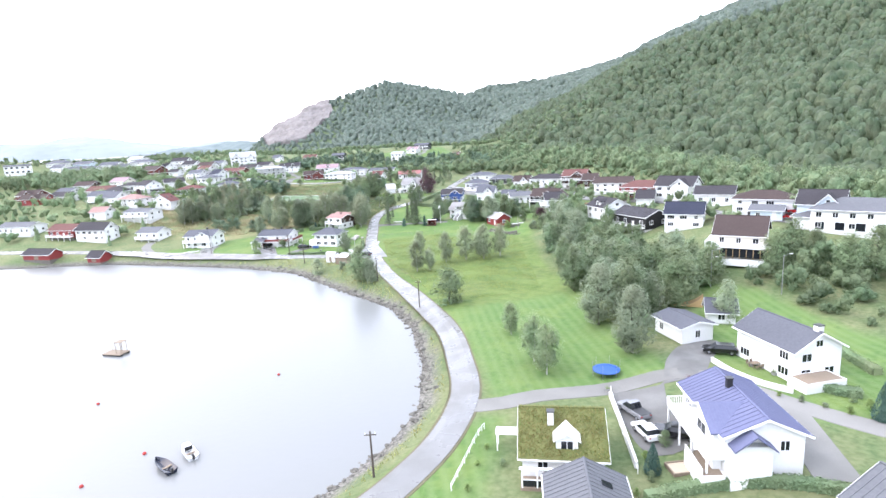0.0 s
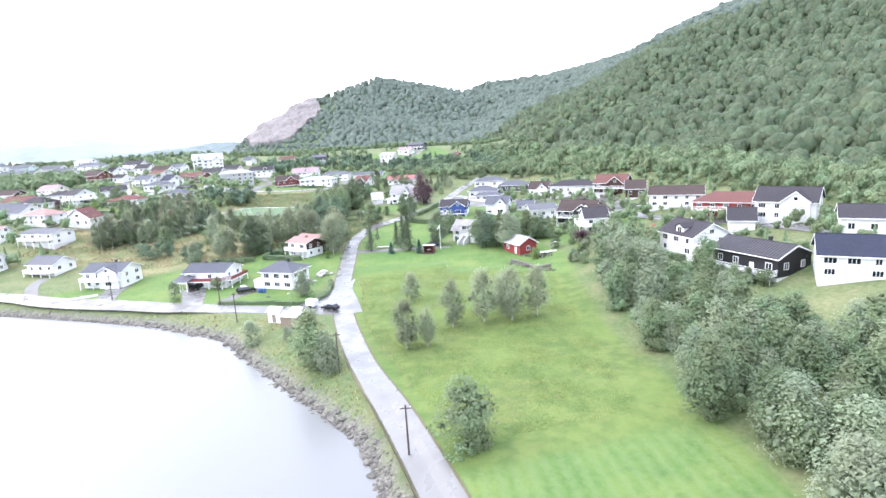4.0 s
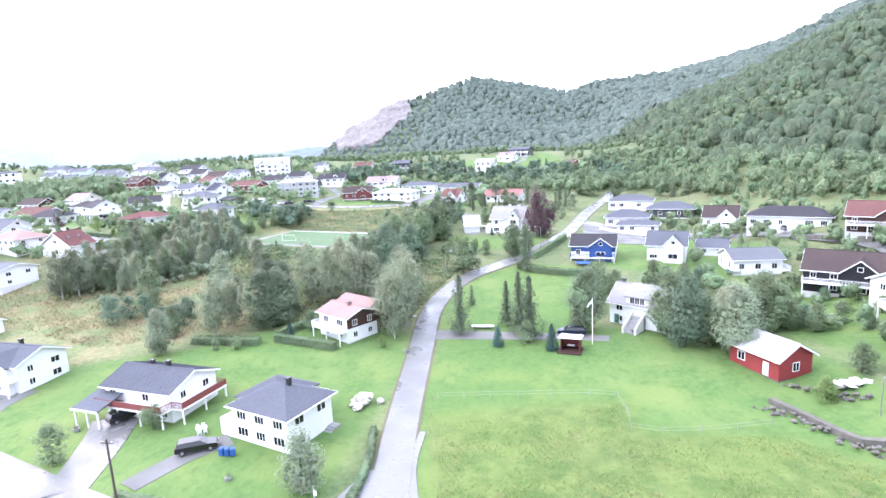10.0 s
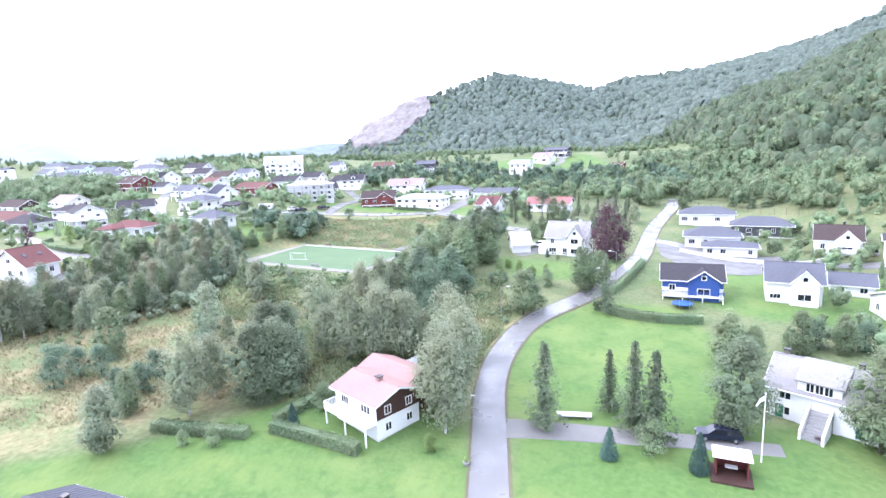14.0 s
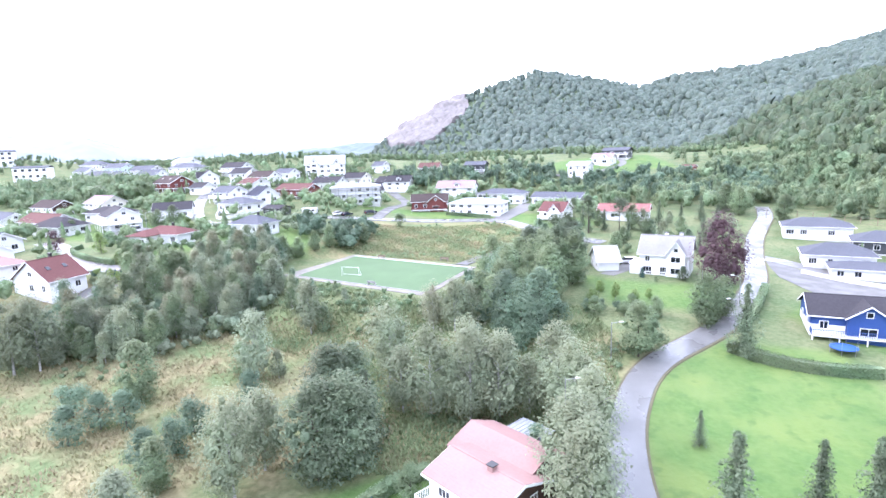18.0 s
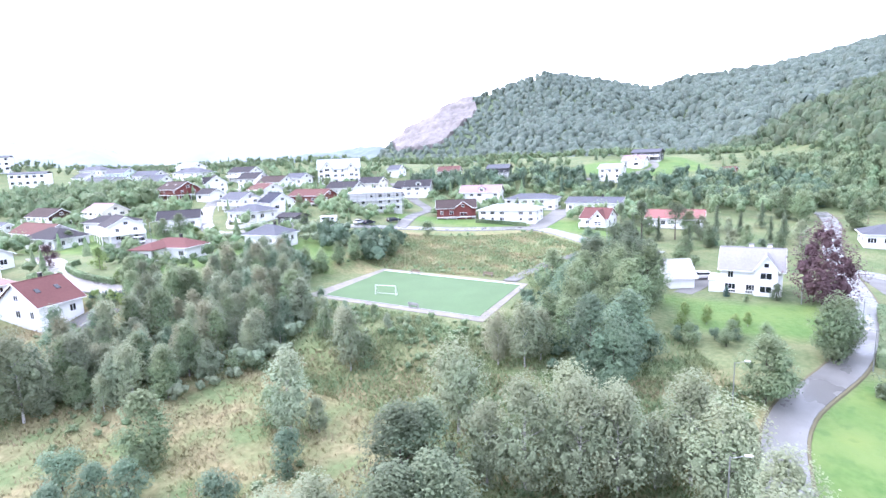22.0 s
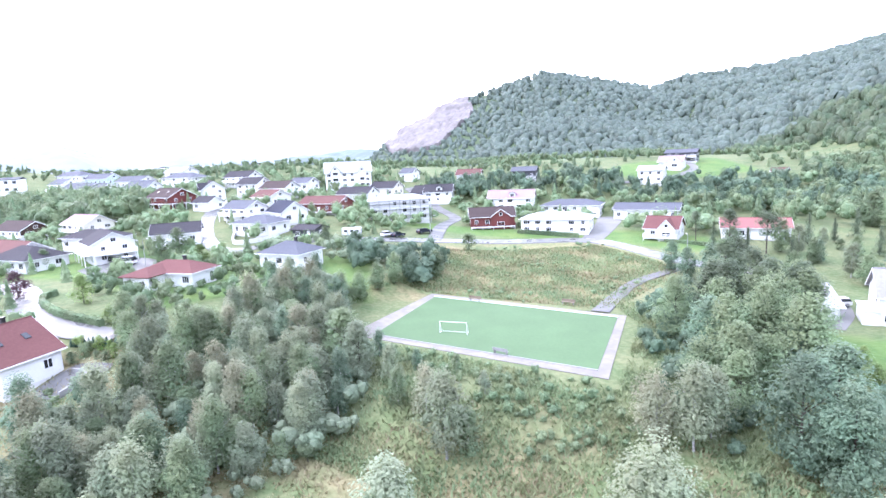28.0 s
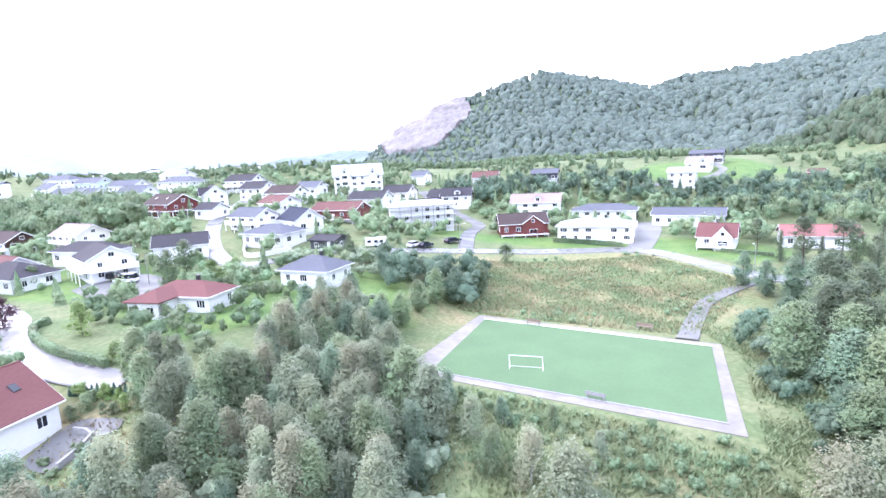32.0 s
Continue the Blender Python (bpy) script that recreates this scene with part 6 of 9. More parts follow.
MIXED = [("slim", "birch"), ("slim", "olive"), ("slim", "alder"), ("slim", "willow"), ("slim", "olive"), ("slim", "birch"), ("alder", "willow"), ("slim", "bluebush"), ("alder", "alder"), ("bush", "alder")]
BIRCHWOOD = [(-127, 258), (-113, 264), (-105, 270), (-102, 276), (-97, 284), (-97.5, 293), (-106, 306), (-111, 317), (-114, 330), (-125, 330), (-126, 310), (-124, 302), (-125.5, 293), (-124.5, 285), (-130, 275)]
grove(BIRCHWOOD, 3.3, MIXED, 5.0, 8.6, 21, "birch wood above the garden")
copse("wood_undergrowth", "leafy undergrowth between the birches", BIRCHWOOD, 2.7, 2.0, 4.6, 20, LEAF["willow"], 160, 9.0, ("bush", "alder", "bush"))
copse("field_thicket", "dense thicket beside the playing field", [(-116, 338), (-104, 340), (-98, 352), (-104, 364), (-124, 357)], 4.6, 5, 8, 22, LEAF["bluebush"], 200, 9.0, ("alder", "bush"))
grove([(-54, 366), (-48, 340), (-49, 318), (-49, 302), (-40, 294), (-38, 318), (-38, 345), (-26, 358), (-28, 380)], 6.2, [("alder", "alder"), ("alder", "alder"), ("alder", "bluebush"), ("spruce", "spruce")], 5, 8.5, 23, "tall trees east of the field")
THICKET = [(34, 176), (34.5, 150), (34.5, 127), (34, 94), (37, 85), (42, 98), (60, 112), (62, 128), (53, 150), (53, 180), (50, 196), (48, 212), (43, 212), (38, 196)]
copse("meadow_thicket", "dense thicket between the meadow and the houses", THICKET, 6.2, 5, 9.5, 24, LEAF["alder"], 2300, 7.5, ("alder", "willow", "alder", "birch"), False, 0.026)
copse("meadow_thicket", "grey-green willows and birches in the thicket beside the meadow", THICKET, 7.4, 4.5, 9, 124, LEAF["willow"], 2300, 7.5, ("willow", "birch", "alder"), False, 0.026)
copse("thicket_undergrowth", "leafy undergrowth filling the thicket", THICKET, 4.4, 1.6, 4.4, 125, LEAF["alder"], 260, 7.0, ("bush", "alder", "bush"))
grove([(-30, 342), (-10, 338), (3, 352), (10, 372), (4, 392), (-8, 382), (-24, 374)], 7.0, [("alder", "alder"), ("alder", "bluebush"), ("birch", "birch"), ("bush", "alder"), ("spruce", "spruce")], 4.5, 9.0, 123, "garden trees behind the old house")
copse("slope_trees", "trees on the eastern slope", [(62, 100), (110, 96), (116, 120), (80, 112)], 6.5, 5, 9, 25, LEAF["alder"], 200, 9.0)
copse("bank_wood", "wooded bank below the village", [(-262, 376), (-206, 374), (-214, 398), (-238, 418), (-300, 440), (-330, 400)], 5.4, 7, 11, 26, LEAF["alder"], 200, 9.0)
copse("gap_wood", "trees filling the slope below the hill meadow", [(20, 470), (60, 450), (90, 440), (132, 418), (124, 470), (72, 520), (54, 496)], 5.6, 6, 10, 27, LEAF["alder"], 150, 9.0)
copse("lane_wood", "wooded bank above the lane", [(-30, 405), (20, 400), (40, 420), (60, 450), (40, 480), (-20, 440), (-60, 440)], 6.5, 6, 9, 28, LEAF["alder"], 200, 9.0)
copse("belt_wood", "belt of trees behind the last houses", [(-130, 442), (-95, 456), (-52, 450), (-22, 432), (30, 425), (50, 450), (20, 470), (-20, 464), (-55, 472), (-90, 480), (-135, 474)], 5.4, 6, 9.5, 29, LEAF["bluebush"], 200, 9.0)
copse("slope_scrub", "rough scrub on the slope above the slate-roofed house", [(63, 104), (66, 92), (71, 78), (82, 60), (124, 70), (120, 118), (80, 116), (63, 112)], 4.0, 1.6, 5.5, 35, LEAF["alder"], 260, 9.0, ("bush", "alder", "bush", "birch"))
copse("field_scrub", "tall scrub beside the playing field", [(-59, 330), (-50, 342), (-45, 318), (-48, 300), (-55, 284), (-63, 292)], 3.0, 1.6, 4.5, 36, LEAF["bluebush"], 300, 9.0, ("bush", "alder", "bush"))
copse("field_edge_scrub", "low bushes along the near edge of the field", [(-101, 307), (-67, 294.5), (-61, 287), (-74, 284), (-96, 294)], 2.2, 0.8, 2.2, 37, LEAF["alder"], 200, 9.0, ("bush", "bush", "birch"))
# gardens of the village: small trees and shrubs between the houses
copse("village_shrubs", "garden trees and shrubs of the village", [(-240, 330), (-150, 320), (-128, 352), (-112, 400), (-70, 402), (-30, 384), (-30, 430), (-60, 470), (-140, 500), (-230, 480), (-280, 420)], 5.4, 2.2, 7.0, 31, LEAF["alder"], 200, 7.8, ("bush", "alder", "bush", "birch", "spruce"))
copse("hillside_shrubs", "garden shrubs among the hillside houses", [(20, 272), (46, 216), (60, 160), (110, 112), (118, 200), (108, 290), (70, 360), (30, 350), (34, 300)], 5.4, 2.4, 6.0, 32, LEAF["alder"], 200, 6.8, ("bush", "alder", "bush", "birch", "spruce"))
copse("bay_shrubs", "garden shrubs and trees by the bay", [(-300, 262), (-120, 226), (-140, 250), (-150, 300), (-210, 330), (-300, 330)], 8.5, 3.0, 8.0, 33, LEAF["alder"], 200, 7.8, ("bush", "alder", "bush", "birch", "spruce"))
copse("garden_thicket", "garden shrubs and small trees round the red-roofed bungalow", [(-170, 314), (-150, 307), (-134, 300), (-127, 314), (-126, 336), (-140, 344), (-166, 334)], 3.7, 1.4, 4.8, 38, LEAF["alder"], 220, 7.6, ("bush", "alder", "bush", "birch"))
copse("garden_thicket", "shrubs and young trees round the grey-roofed bungalow", [(-126, 338), (-113, 350), (-118, 366), (-144, 358), (-152, 346)], 4.2, 1.4, 5.0, 39, LEAF["willow"], 220, 7.8, ("bush", "alder", "bush"))
# woods beyond the last houses
fx3, fy3 = scatter(-330, 70, 400, 640, 6.4, lambda a, c: free_spot(a, c, 14) & (near_line(FOOT, a, c)[0] < 2) & (c > 470 - 0.35 * np.abs(a + 100)) & ~inside([(-60, 478), (-20, 466), (14, 478), (10, 530), (-40, 510)], a, c) & (waves(a, c, 23, 1.5) > -0.25), 41)
SIDE = [[(7, 345), (14, 338), (24, 322), (40, 318), (54, 312), (62, 298), (68, 280), (66, 262), (72, 240), (80, 222)], [(66, 262), (62, 240), (66, 222), (78, 200), (84, 178), (82, 160), (88, 140), (104, 116)]]
fx6, fy6 = scatter(20, 190, 60, 480, 5.2, lambda a, c: free_spot(a, c, 8.5) & (near_line(FOOT, a, c)[0] < 6) & (near_line(FOOT, a, c)[0] > -26) & (np.abs(near_line(SIDE[0], a, c)[0]) > 4.5) & (np.abs(near_line(SIDE[1], a, c)[0]) > 4.5), 48)
fx5, fy5 = scatter(20, 170, 95, 480, 5.8, lambda a, c: free_spot(a, c, 10) & (near_line(FOOT, a, c)[0] < -22) & (near_line([(20, 402), (40, 391), (54, 377), (66, 359), (80, 341), (94, 300), (100, 250), (104, 200), (106, 150), (122, 90)], a, c)[0] < -2.5), 47)
fx4, fy4 = scatter(-480, -210, 240, 560, 6.8, lambda a, c: free_spot(a, c, 14) & (waves(a, c, 38, 3.1) > -0.1), 42)
rngv = np.random.default_rng(43)
forest("village_wood", "low mixed trees behind the village", fx3, fy3, rngv.uniform(3.4, 6.2, len(fx3)), 130, 0.045, LEAF["alder"], 44, coarse="leafy")
forest("fence_wood", "trees crowding behind the long fence", fx5, fy5, rngv.uniform(5, 9, len(fx5)), 240, 0.036, LEAF["alder"], 46, coarse="leafy")
forest("foot_wood", "wood closing in behind the hillside houses", fx6, fy6, rngv.uniform(5, 10, len(fx6)), 240, 0.036, LEAF["alder"], 49, coarse="leafy")
forest("far_shore_wood", "low trees toward the far shore", fx4, fy4, rngv.uniform(3, 6.5, len(fx4)), 110, 0.045, LEAF["alder"], 45, coarse="leafy")


def hedge(points, h, w, leaves="alder", label="clipped leafy green hedge"):
    line = smooth_line(points, 1.5)
    rng = np.random.default_rng(int(abs(points[0][0]) * 10 + h * 7))
    p = np.array(line)
    length = float(np.hypot(*np.diff(p, axis=0).T).sum())
    count = int(min(5200, 85 * length * (h + w) / 2))
    k = rng.integers(0, len(p) - 1, count)
    f = rng.random(count)[:, None]
    c = p[k] * (1 - f) + p[k + 1] * f
    d = p[k + 1] - p[k]
    d /= np.linalg.norm(d, axis=1)[:, None] + 1e-9
    face = rng.random(count)
    u = np.where(face < 0.4, rng.uniform(-0.5, 0.5, count), np.where(face < 0.7, -0.5, 0.5)) * w + rng.normal(0, 0.06, count)
    top = h * (0.93 + 0.1 * waves(c[:, 0], c[:, 1], 1.6, 0.3))
    zz = np.where(face < 0.4, top, rng.random(count) * top)
    xy = c + np.stack([-d[:, 1], d[:, 0]], 1) * u[:, None]
    pts = np.concatenate([xy, (height(xy[:, 0], xy[:, 1]) + zz)[:, None]], 1)
    hd = tagged(new("hedge"), label, "hedge")
    part_of("foliage", quad_mesh("foliage", leaf_quads(pts, rng.uniform(0.1, 0.2, count), soft_normals(pts, np.concatenate([c, (height(c[:, 0], c[:, 1]) + 0.3 * h)[:, None]], 1), rng), rng)), LEAF[leaves], hd)
    verts, faces = [], []
    for i, q in enumerate(line):
        t = (Vector(line[min(i + 1, len(line) - 1)]) - Vector(line[max(i - 1, 0)])).normalized()
        s = Vector((-t.y, t.x)) * (w * 0.4)
        z = ground_at(*q)
        verts += [(*(q - s), z - 0.3), (*(q + s), z - 0.3), (*(q + s * 0.9), z + h * 0.88), (*(q - s * 0.9), z + h * 0.88)]
    for i in range(len(line) - 1):
        a, b1 = 4 * i, 4 * i + 4
        faces += [(a + j, b1 + j, b1 + (j + 1) % 4, a + (j + 1) % 4) for j in range(4)]
    faces += [(0, 1, 2, 3), tuple(len(verts) - 1 - j for j in range(4))]
    part_of("inner_growth", poly_mesh("inner_growth", verts, faces), LEAF[leaves], hd)
    return hd


hedge([(-57, 192.6), (-50, 191.2), (-43.7, 190.2), (-38, 188.4), (-33.5, 189), (-30.8, 193), (-30.6, 200), (-32, 208)], 0.9, 0.8)
hedge([(-59.5, 237.5), (-53.4, 236.0), (-46.5, 234.0)], 1.6, 1.4)
hedge([(-59.8, 239), (-57.5, 244), (-54, 248)], 1.5, 1.3)
hedge([(-76, 236.5), (-68, 236), (-62, 236)], 1.4, 1.8)
hedge([(-14.4, 284.6), (-10.4, 281.2), (-5.4, 279.5), (-1, 278.8), (4, 279)], 1.7, 1.5)
hedge([(-10.5, 292), (-5, 303), (-0.5, 314)], 1.8, 1.2)
hedge([(-85.2, 395), (-76, 391.5), (-67.5, 387.8)], 1.3, 1.0)
hedge([(-45.4, 381.5), (-40, 379), (-35.4, 376.5)], 1.0, 0.9)
hedge([(-166.5, 312.5), (-166.4, 309.5), (-160.3, 304.3), (-151.8, 300.0), (-142.8, 298.0)], 1.3, 0.9)
for px, py in ((-141.3, 292.1), (-139.4, 291.8), (-138.1, 292.3), (-136.2, 292.1), (-139.1, 290.4), (-136.6, 290.0), (-134.3, 290.9), (-139.6, 288.8), (-135.1, 290.0)):
    tree("bush", px, py, 1.3 + (px * 7.3) % 0.9, ("alder", "lime")[int(py * 10) % 2], label="rounded garden shrub beside the paved yard")
for px, py in ((-141.7, 298.9), (-139.2, 297.7), (-138.8, 296.5)):
    tree("bush", px, py, 1.5, "lime", label="yellow-green garden shrub at the end of the hedge")
for k, (px, py) in enumerate(((-128.5, 288.8), (-132.1, 291.6), (-127.7, 290.2), (-128.0, 293.0), (-133.0, 295.3), (-135.6, 295.1), (-131.5, 296.6))):
    tree(("slim", "alder", "slim", "willow")[k % 4], px, py, 5.6 + (k * 0.7) % 1.9)
for px, py, ph, lv in ((17.2, 236.8, 8.8, "alder"), (20.6, 237.6, 9.4, "olive"), (23.6, 240.6, 9.0, "willow"), (28.6, 247.0, 8.4, "alder")):
    tree("alder", px, py, ph, lv, label="broad spreading tree between the farmhouse and the red barn")
for k, (px, py) in enumerate(((14.2, 268.6), (18.6, 270.0), (22.6, 269.8), (25.2, 268.9), (33.0, 243.4), (35.7, 244.4), (36.0, 241.2), (36.4, 262.4), (39.2, 261.5))):
    tree(("alder", "bush")[k % 2], px, py, 4.2 + (k * 0.8) % 2.0, ("alder", "bluebush")[k % 2], label="leafy tree in the overgrown farm garden")
for k, (px, py) in enumerate(((39.0, 249.1), (45.3, 257.8), (51.0, 264.5), (49.0, 253.6), (47.8, 244.6), (47.0, 237.0), (46.4, 230.9), (46.1, 225.7), (42.7, 237.7), (42.6, 230.9), (48.7, 272.1), (44.4, 269.2), (42.8, 225.6), (42.3, 218.0), (38.2, 212.5), (38.2, 208.8), (36.0, 211.1), (35.5, 205.6), (41.0, 243.5), (44.8, 249.4), (36.0, 252.5), (44.6, 234.2), (40.4, 214.5))):
    tree("bush", px, py, 1.8 + (k * 0.7) % 1.8, ("alder", "bluebush", "willow", "alder", "lime")[k % 5], label="overgrown garden shrub above the red barn")
for k in range(11):
    tree("column", -143.0 + 0.68 * k, 292.3 + 0.1 * k, 1.25 + 0.15 * (k % 3), label="small dark young conifer in a clipped row")
hedge([(51, 197), (52.5, 186), (54, 181), (61, 178)], 1.5, 1.3)
hedge([(49.2, 68.5), (50.0, 66.4), (51.1, 64.2), (53.7, 62.6)], 1.1, 1.8)
hedge([(60.5, 77), (60.2, 73.9), (60.0, 69.9), (59.8, 67.8)], 1.1, 1.4, "alder")
hedge([(20, 47.5), (26, 48), (33, 46.5), (40, 43)], 1.2, 1.2)


def tufts(name, label, poly, count, lo, hi, material, seed):
    """Standing grass and herbs: many upright blades as one mesh."""
    rng = np.random.default_rng(seed)
    xs_, ys_ = [p[0] for p in poly], [p[1] for p in poly]
    px, py = rng.uniform(min(xs_), max(xs_), count * 2), rng.uniform(min(ys_), max(ys_), count * 2)
    k = inside(poly, px, py) & (height(px, py) > 0.9)
    for line in ROADS:
        k &= np.abs(near_line(line, px, py)[0]) > 3.1
    k &= (waves(px, py, 3.1, seed) + rng.normal(0, 0.5, len(px))) > -0.1
    k &= ~inside([(-108, 312), (-98.5, 338), (-61, 323), (-66, 297)], px, py)
    px, py = px[k][:count], py[k][:count]
    h = rng.uniform(lo, hi, len(px))
    th = rng.random(len(px)) * math.tau
    w = np.stack([np.cos(th), np.sin(th), 0 * th], 1) * (0.2 * h + 0.035)[:, None]
    base = np.stack([px, py, height(px, py) - 0.05], 1)
    tip = base + np.stack([-np.sin(th) * 0.8 * h, np.cos(th) * 0.8 * h, h], 1)
    return tagged(part_of(name, quad_mesh(name, np.stack([base - w, base + w, tip + 0.2 * w], 1)), material), label, "grass", kind="stuff")


# low scrub over the rough ground
sx, sy = scatter(-150, -28, 232, 306, 2.3, lambda a, c: inside(WILD[0], a, c) & free_spot(a, c, 8, 4.5) & (waves(a, c, 7.5, 0.8) > np.where(a < -58, 0.62, 0.3)) & ~inside([(-108, 312), (-98.5, 338), (-61, 323), (-66, 297)], a, c), 61)
forest("low_scrub", "low green scrub spreading over the rough ground", sx, sy, np.random.default_rng(62).uniform(0.6, 1.9, len(sx)), 150, 0.05, LEAF["alder"], 63, ("bush",), "leafy")
sx, sy = scatter(-110, -46, 326, 382, 2.3, lambda a, c: inside(WILD[1], a, c) & (waves(a, c, 6.5, 2.8) > 0.3), 64)
forest("low_scrub", "low green scrub behind the field", sx, sy, np.random.default_rng(65).uniform(0.5, 1.5, len(sx)), 150, 0.05, LEAF["alder"], 66, ("bush",), "leafy")
DRYGRASS = leaf("dry_tall_grass", (0.205, 0.19, 0.10), (0.29, 0.262, 0.145), 0.0, 0.8)
HERB = leaf("green_herbs", (0.140, 0.184, 0.086), (0.215, 0.262, 0.132), 0.0, 0.9)
tufts("tall_grass", "tall dry yellow grass on the rough ground", [(-150, 252), (-95, 234), (-62, 250), (-36, 250), (-30, 285), (-60, 284), (-96, 286), (-112, 292), (-148, 288)], 42000, 0.2, 0.6, DRYGRASS, 51)
tufts("tall_herbs", "green willowherb and nettles in the rough", [(-66, 246), (-36, 250), (-30, 285), (-36, 300), (-50, 300), (-54, 332), (-64, 334), (-60, 320), (-66, 294), (-104, 309), (-100, 280), (-76, 272)], 90000, 0.2, 0.75, HERB, 52)
tufts("tall_grass", "dry grass and rushes behind the field", [(-108, 342), (-64, 328), (-46, 358), (-62, 380), (-106, 372)], 20000, 0.2, 0.55, DRYGRASS, 53)
tufts("tall_herbs", "green herbs behind the field", [(-108, 342), (-64, 328), (-46, 358), (-62, 380), (-106, 372)], 30000, 0.2, 0.7, HERB, 54)
tufts("verge_grass", "rough grass between road and shore", [(-36, 176), (-22, 170), (-12, 136), (-2, 108), (0, 80), (-5, 64), (-12, 52), (-20, 46), (-10, 76), (-12, 118), (-30, 150), (-44, 168), (-60, 182), (-110, 202), (-108, 206), (-60, 188)], 48000, 0.15, 0.5, leaf("verge_blades", (0.20, 0.212, 0.070), (0.33, 0.325, 0.125), 0.0, 0.9), 55)
tufts("meadow_grass", "coarse tufts in the unmown meadow", [(-24, 210), (-18, 170), (0, 122), (24, 128), (26, 160), (28, 200), (18, 210), (0, 208), (0, 216)], 50000, 0.08, 0.3, leaf("meadow_tufts", (0.150, 0.205, 0.056), (0.220, 0.262, 0.088), 0.0, 0.9), 56)

# ---- the playing field ----
def slab(corners, x, y, z0, z1):
    """A flat plate over four ground corners, about a base point."""
    bm = bmesh.new()
    lo, hi = [bm.verts.new((a - x, c - y, z0)) for a, c in corners], [bm.verts.new((a - x, c - y, z1)) for a, c in corners]
    bm.faces.new(hi)
    bm.faces.new(lo[::-1])
    for k in range(len(corners)):
        bm.faces.new((lo[k], lo[(k + 1) % len(corners)], hi[(k + 1) % len(corners)], hi[k]))
    bmesh.ops.recalc_face_normals(bm, faces=bm.faces[:])
    return bm


fld = thing("sports_field", -83.5, 317.4, 12.35, 0, "small artificial-turf ball court with a worn asphalt margin", "sports field")
part("margin", slab([(-107.6, 311.4), (-67.0, 296.6), (-61.6, 324.4), (-99.6, 338.8)], -83.5, 317.4, -0.6, 0.0), FIELDEDGE, fld, "worn pale asphalt margin")
part("turf", slab([(-103.2, 311.8), (-68.1, 299.6), (-63.2, 323.3), (-98.3, 336.1)], -83.5, 317.4, -0.4, 0.05), TURF, fld, "green artificial turf")
part("kerb", slab([(-98.5, 336.3), (-63.1, 323.5), (-63.05, 323.75), (-98.45, 336.55)], -83.5, 317.4, -0.2, 0.12), TRIM, fld, "thin white kerb")
part("kerb", slab([(-103.4, 311.7), (-68.0, 299.4), (-68.05, 299.15), (-103.45, 311.45)], -83.5, 317.4, -0.2, 0.1), CONCRETE, fld)

# single trees and bushes
tree("birch", -65.8, 269.6, 12.0)
tree("birch", -8.5, 183.7, 7.1)
tree("birch", -86.8, 266.5, 10.8, "willow")
tree("bush", -63.4, 246.2, 4.5, "lime")
tree("bush", -38.4, 252.1, 2.4, "lime")
tree("bush", -42.4, 252.8, 4.0, "bluebush")
tree("birch", -72.9, 245.6, 9.6)
tree("birch", -77.4, 246.0, 7.5)
tree("birch", -38.5, 258.5, 12.0)
tree("column", 22.4, 51.9, 3.7)
tree("willow", -21.2, 148.2, 6.9, "willow")
tree("alder", -68.0, 254.1, 12.0, "spruce")
tree("birch", -51.4, 259.9, 12.0)
tree("birch", -47.6, 260.4, 11.2)
tree("spruce", -24.0, 258.1, 4.7)
tree("birch", -36.3, 261.1, 6.8)
tree("alder", -66.1, 256.8, 11.1, "spruce")
tree("birch", -63.1, 286.6, 8.6, "olive")
tree("birch", -56.8, 260.0, 12.0)
tree("birch", -43.9, 262.4, 7.7)
tree("bush", -87.1, 243.2, 5.0, "bluebush")
tree("bush", -83.0, 282.6, 5.0, "alder")
tree("bush", -47.6, 283.9, 5.0, "bluebush")
tree("birch", -85.1, 282.1, 9.7)
tree("alder", -49.6, 284.8, 11.9, "bluebush")
tree("birch", -8.2, 155.5, 9.0)
tree("column", -8.1, 234.6, 4.7)
tree("alder", -24.5, 151.2, 10.7, "alder")
tree("bush", -85.9, 246.7, 5.0, "bluebush")
tree("birch", -4.4, 156.3, 7.1)
tree("column", -17.3, 236.3, 3.9)
tree("bush", -38.1, 235.6, 2.2, "lime")
tree("bush", -12.3, 237.6, 4.0, "alder")
tree("willow", -36.3, 195.2, 6.8, "willow")
tree("spruce", -11.8, 239.7, 12.0)
tree("bush", -86.8, 251.4, 5.0, "bluebush")
tree("alder", -44.2, 290.3, 10.7, "bluebush")
tree("spruce", -24.6, 242.0, 12.0)
tree("spruce", -13.7, 242.6, 12.0)
tree("bush", -40.9, 290.7, 5.0, "bluebush")
tree("spruce", -3.4, 242.3, 7.5)
tree("bush", -83.3, 259.2, 5.0, "bluebush")
tree("alder", 13.8, 235.7, 12.0, "bluebush")
tree("alder", -1.6, 242.4, 12.0, "spruce")
tree("birch", 0.5, 165.5, 9.5)
tree("alder", -56.0, 297.0, 7.4)
tree("bush", -100.9, 245.7, 5.0, "bluebush")
tree("spruce", -16.1, 246.6, 9.1)
tree("birch", -38.1, 245.0, 12.0)
tree("bush", -96.8, 250.9, 5.0, "bluebush")
tree("alder", 12.0, 239.8, 12.0, "alder")
tree("bush", -65.3, 233.5, 2.4, "alder")
tree("column", -57.1, 238.8, 3.4)
tree("birch", 7.0, 167.2, 10.6)
tree("birch", 12.6, 167.0, 10.7)
tree("bush", -99.9, 249.7, 5.0, "bluebush")
tree("bush", -142.7, 299.5, 2.8, "lime")
tree("alder", -48.1, 298.8, 7.6)
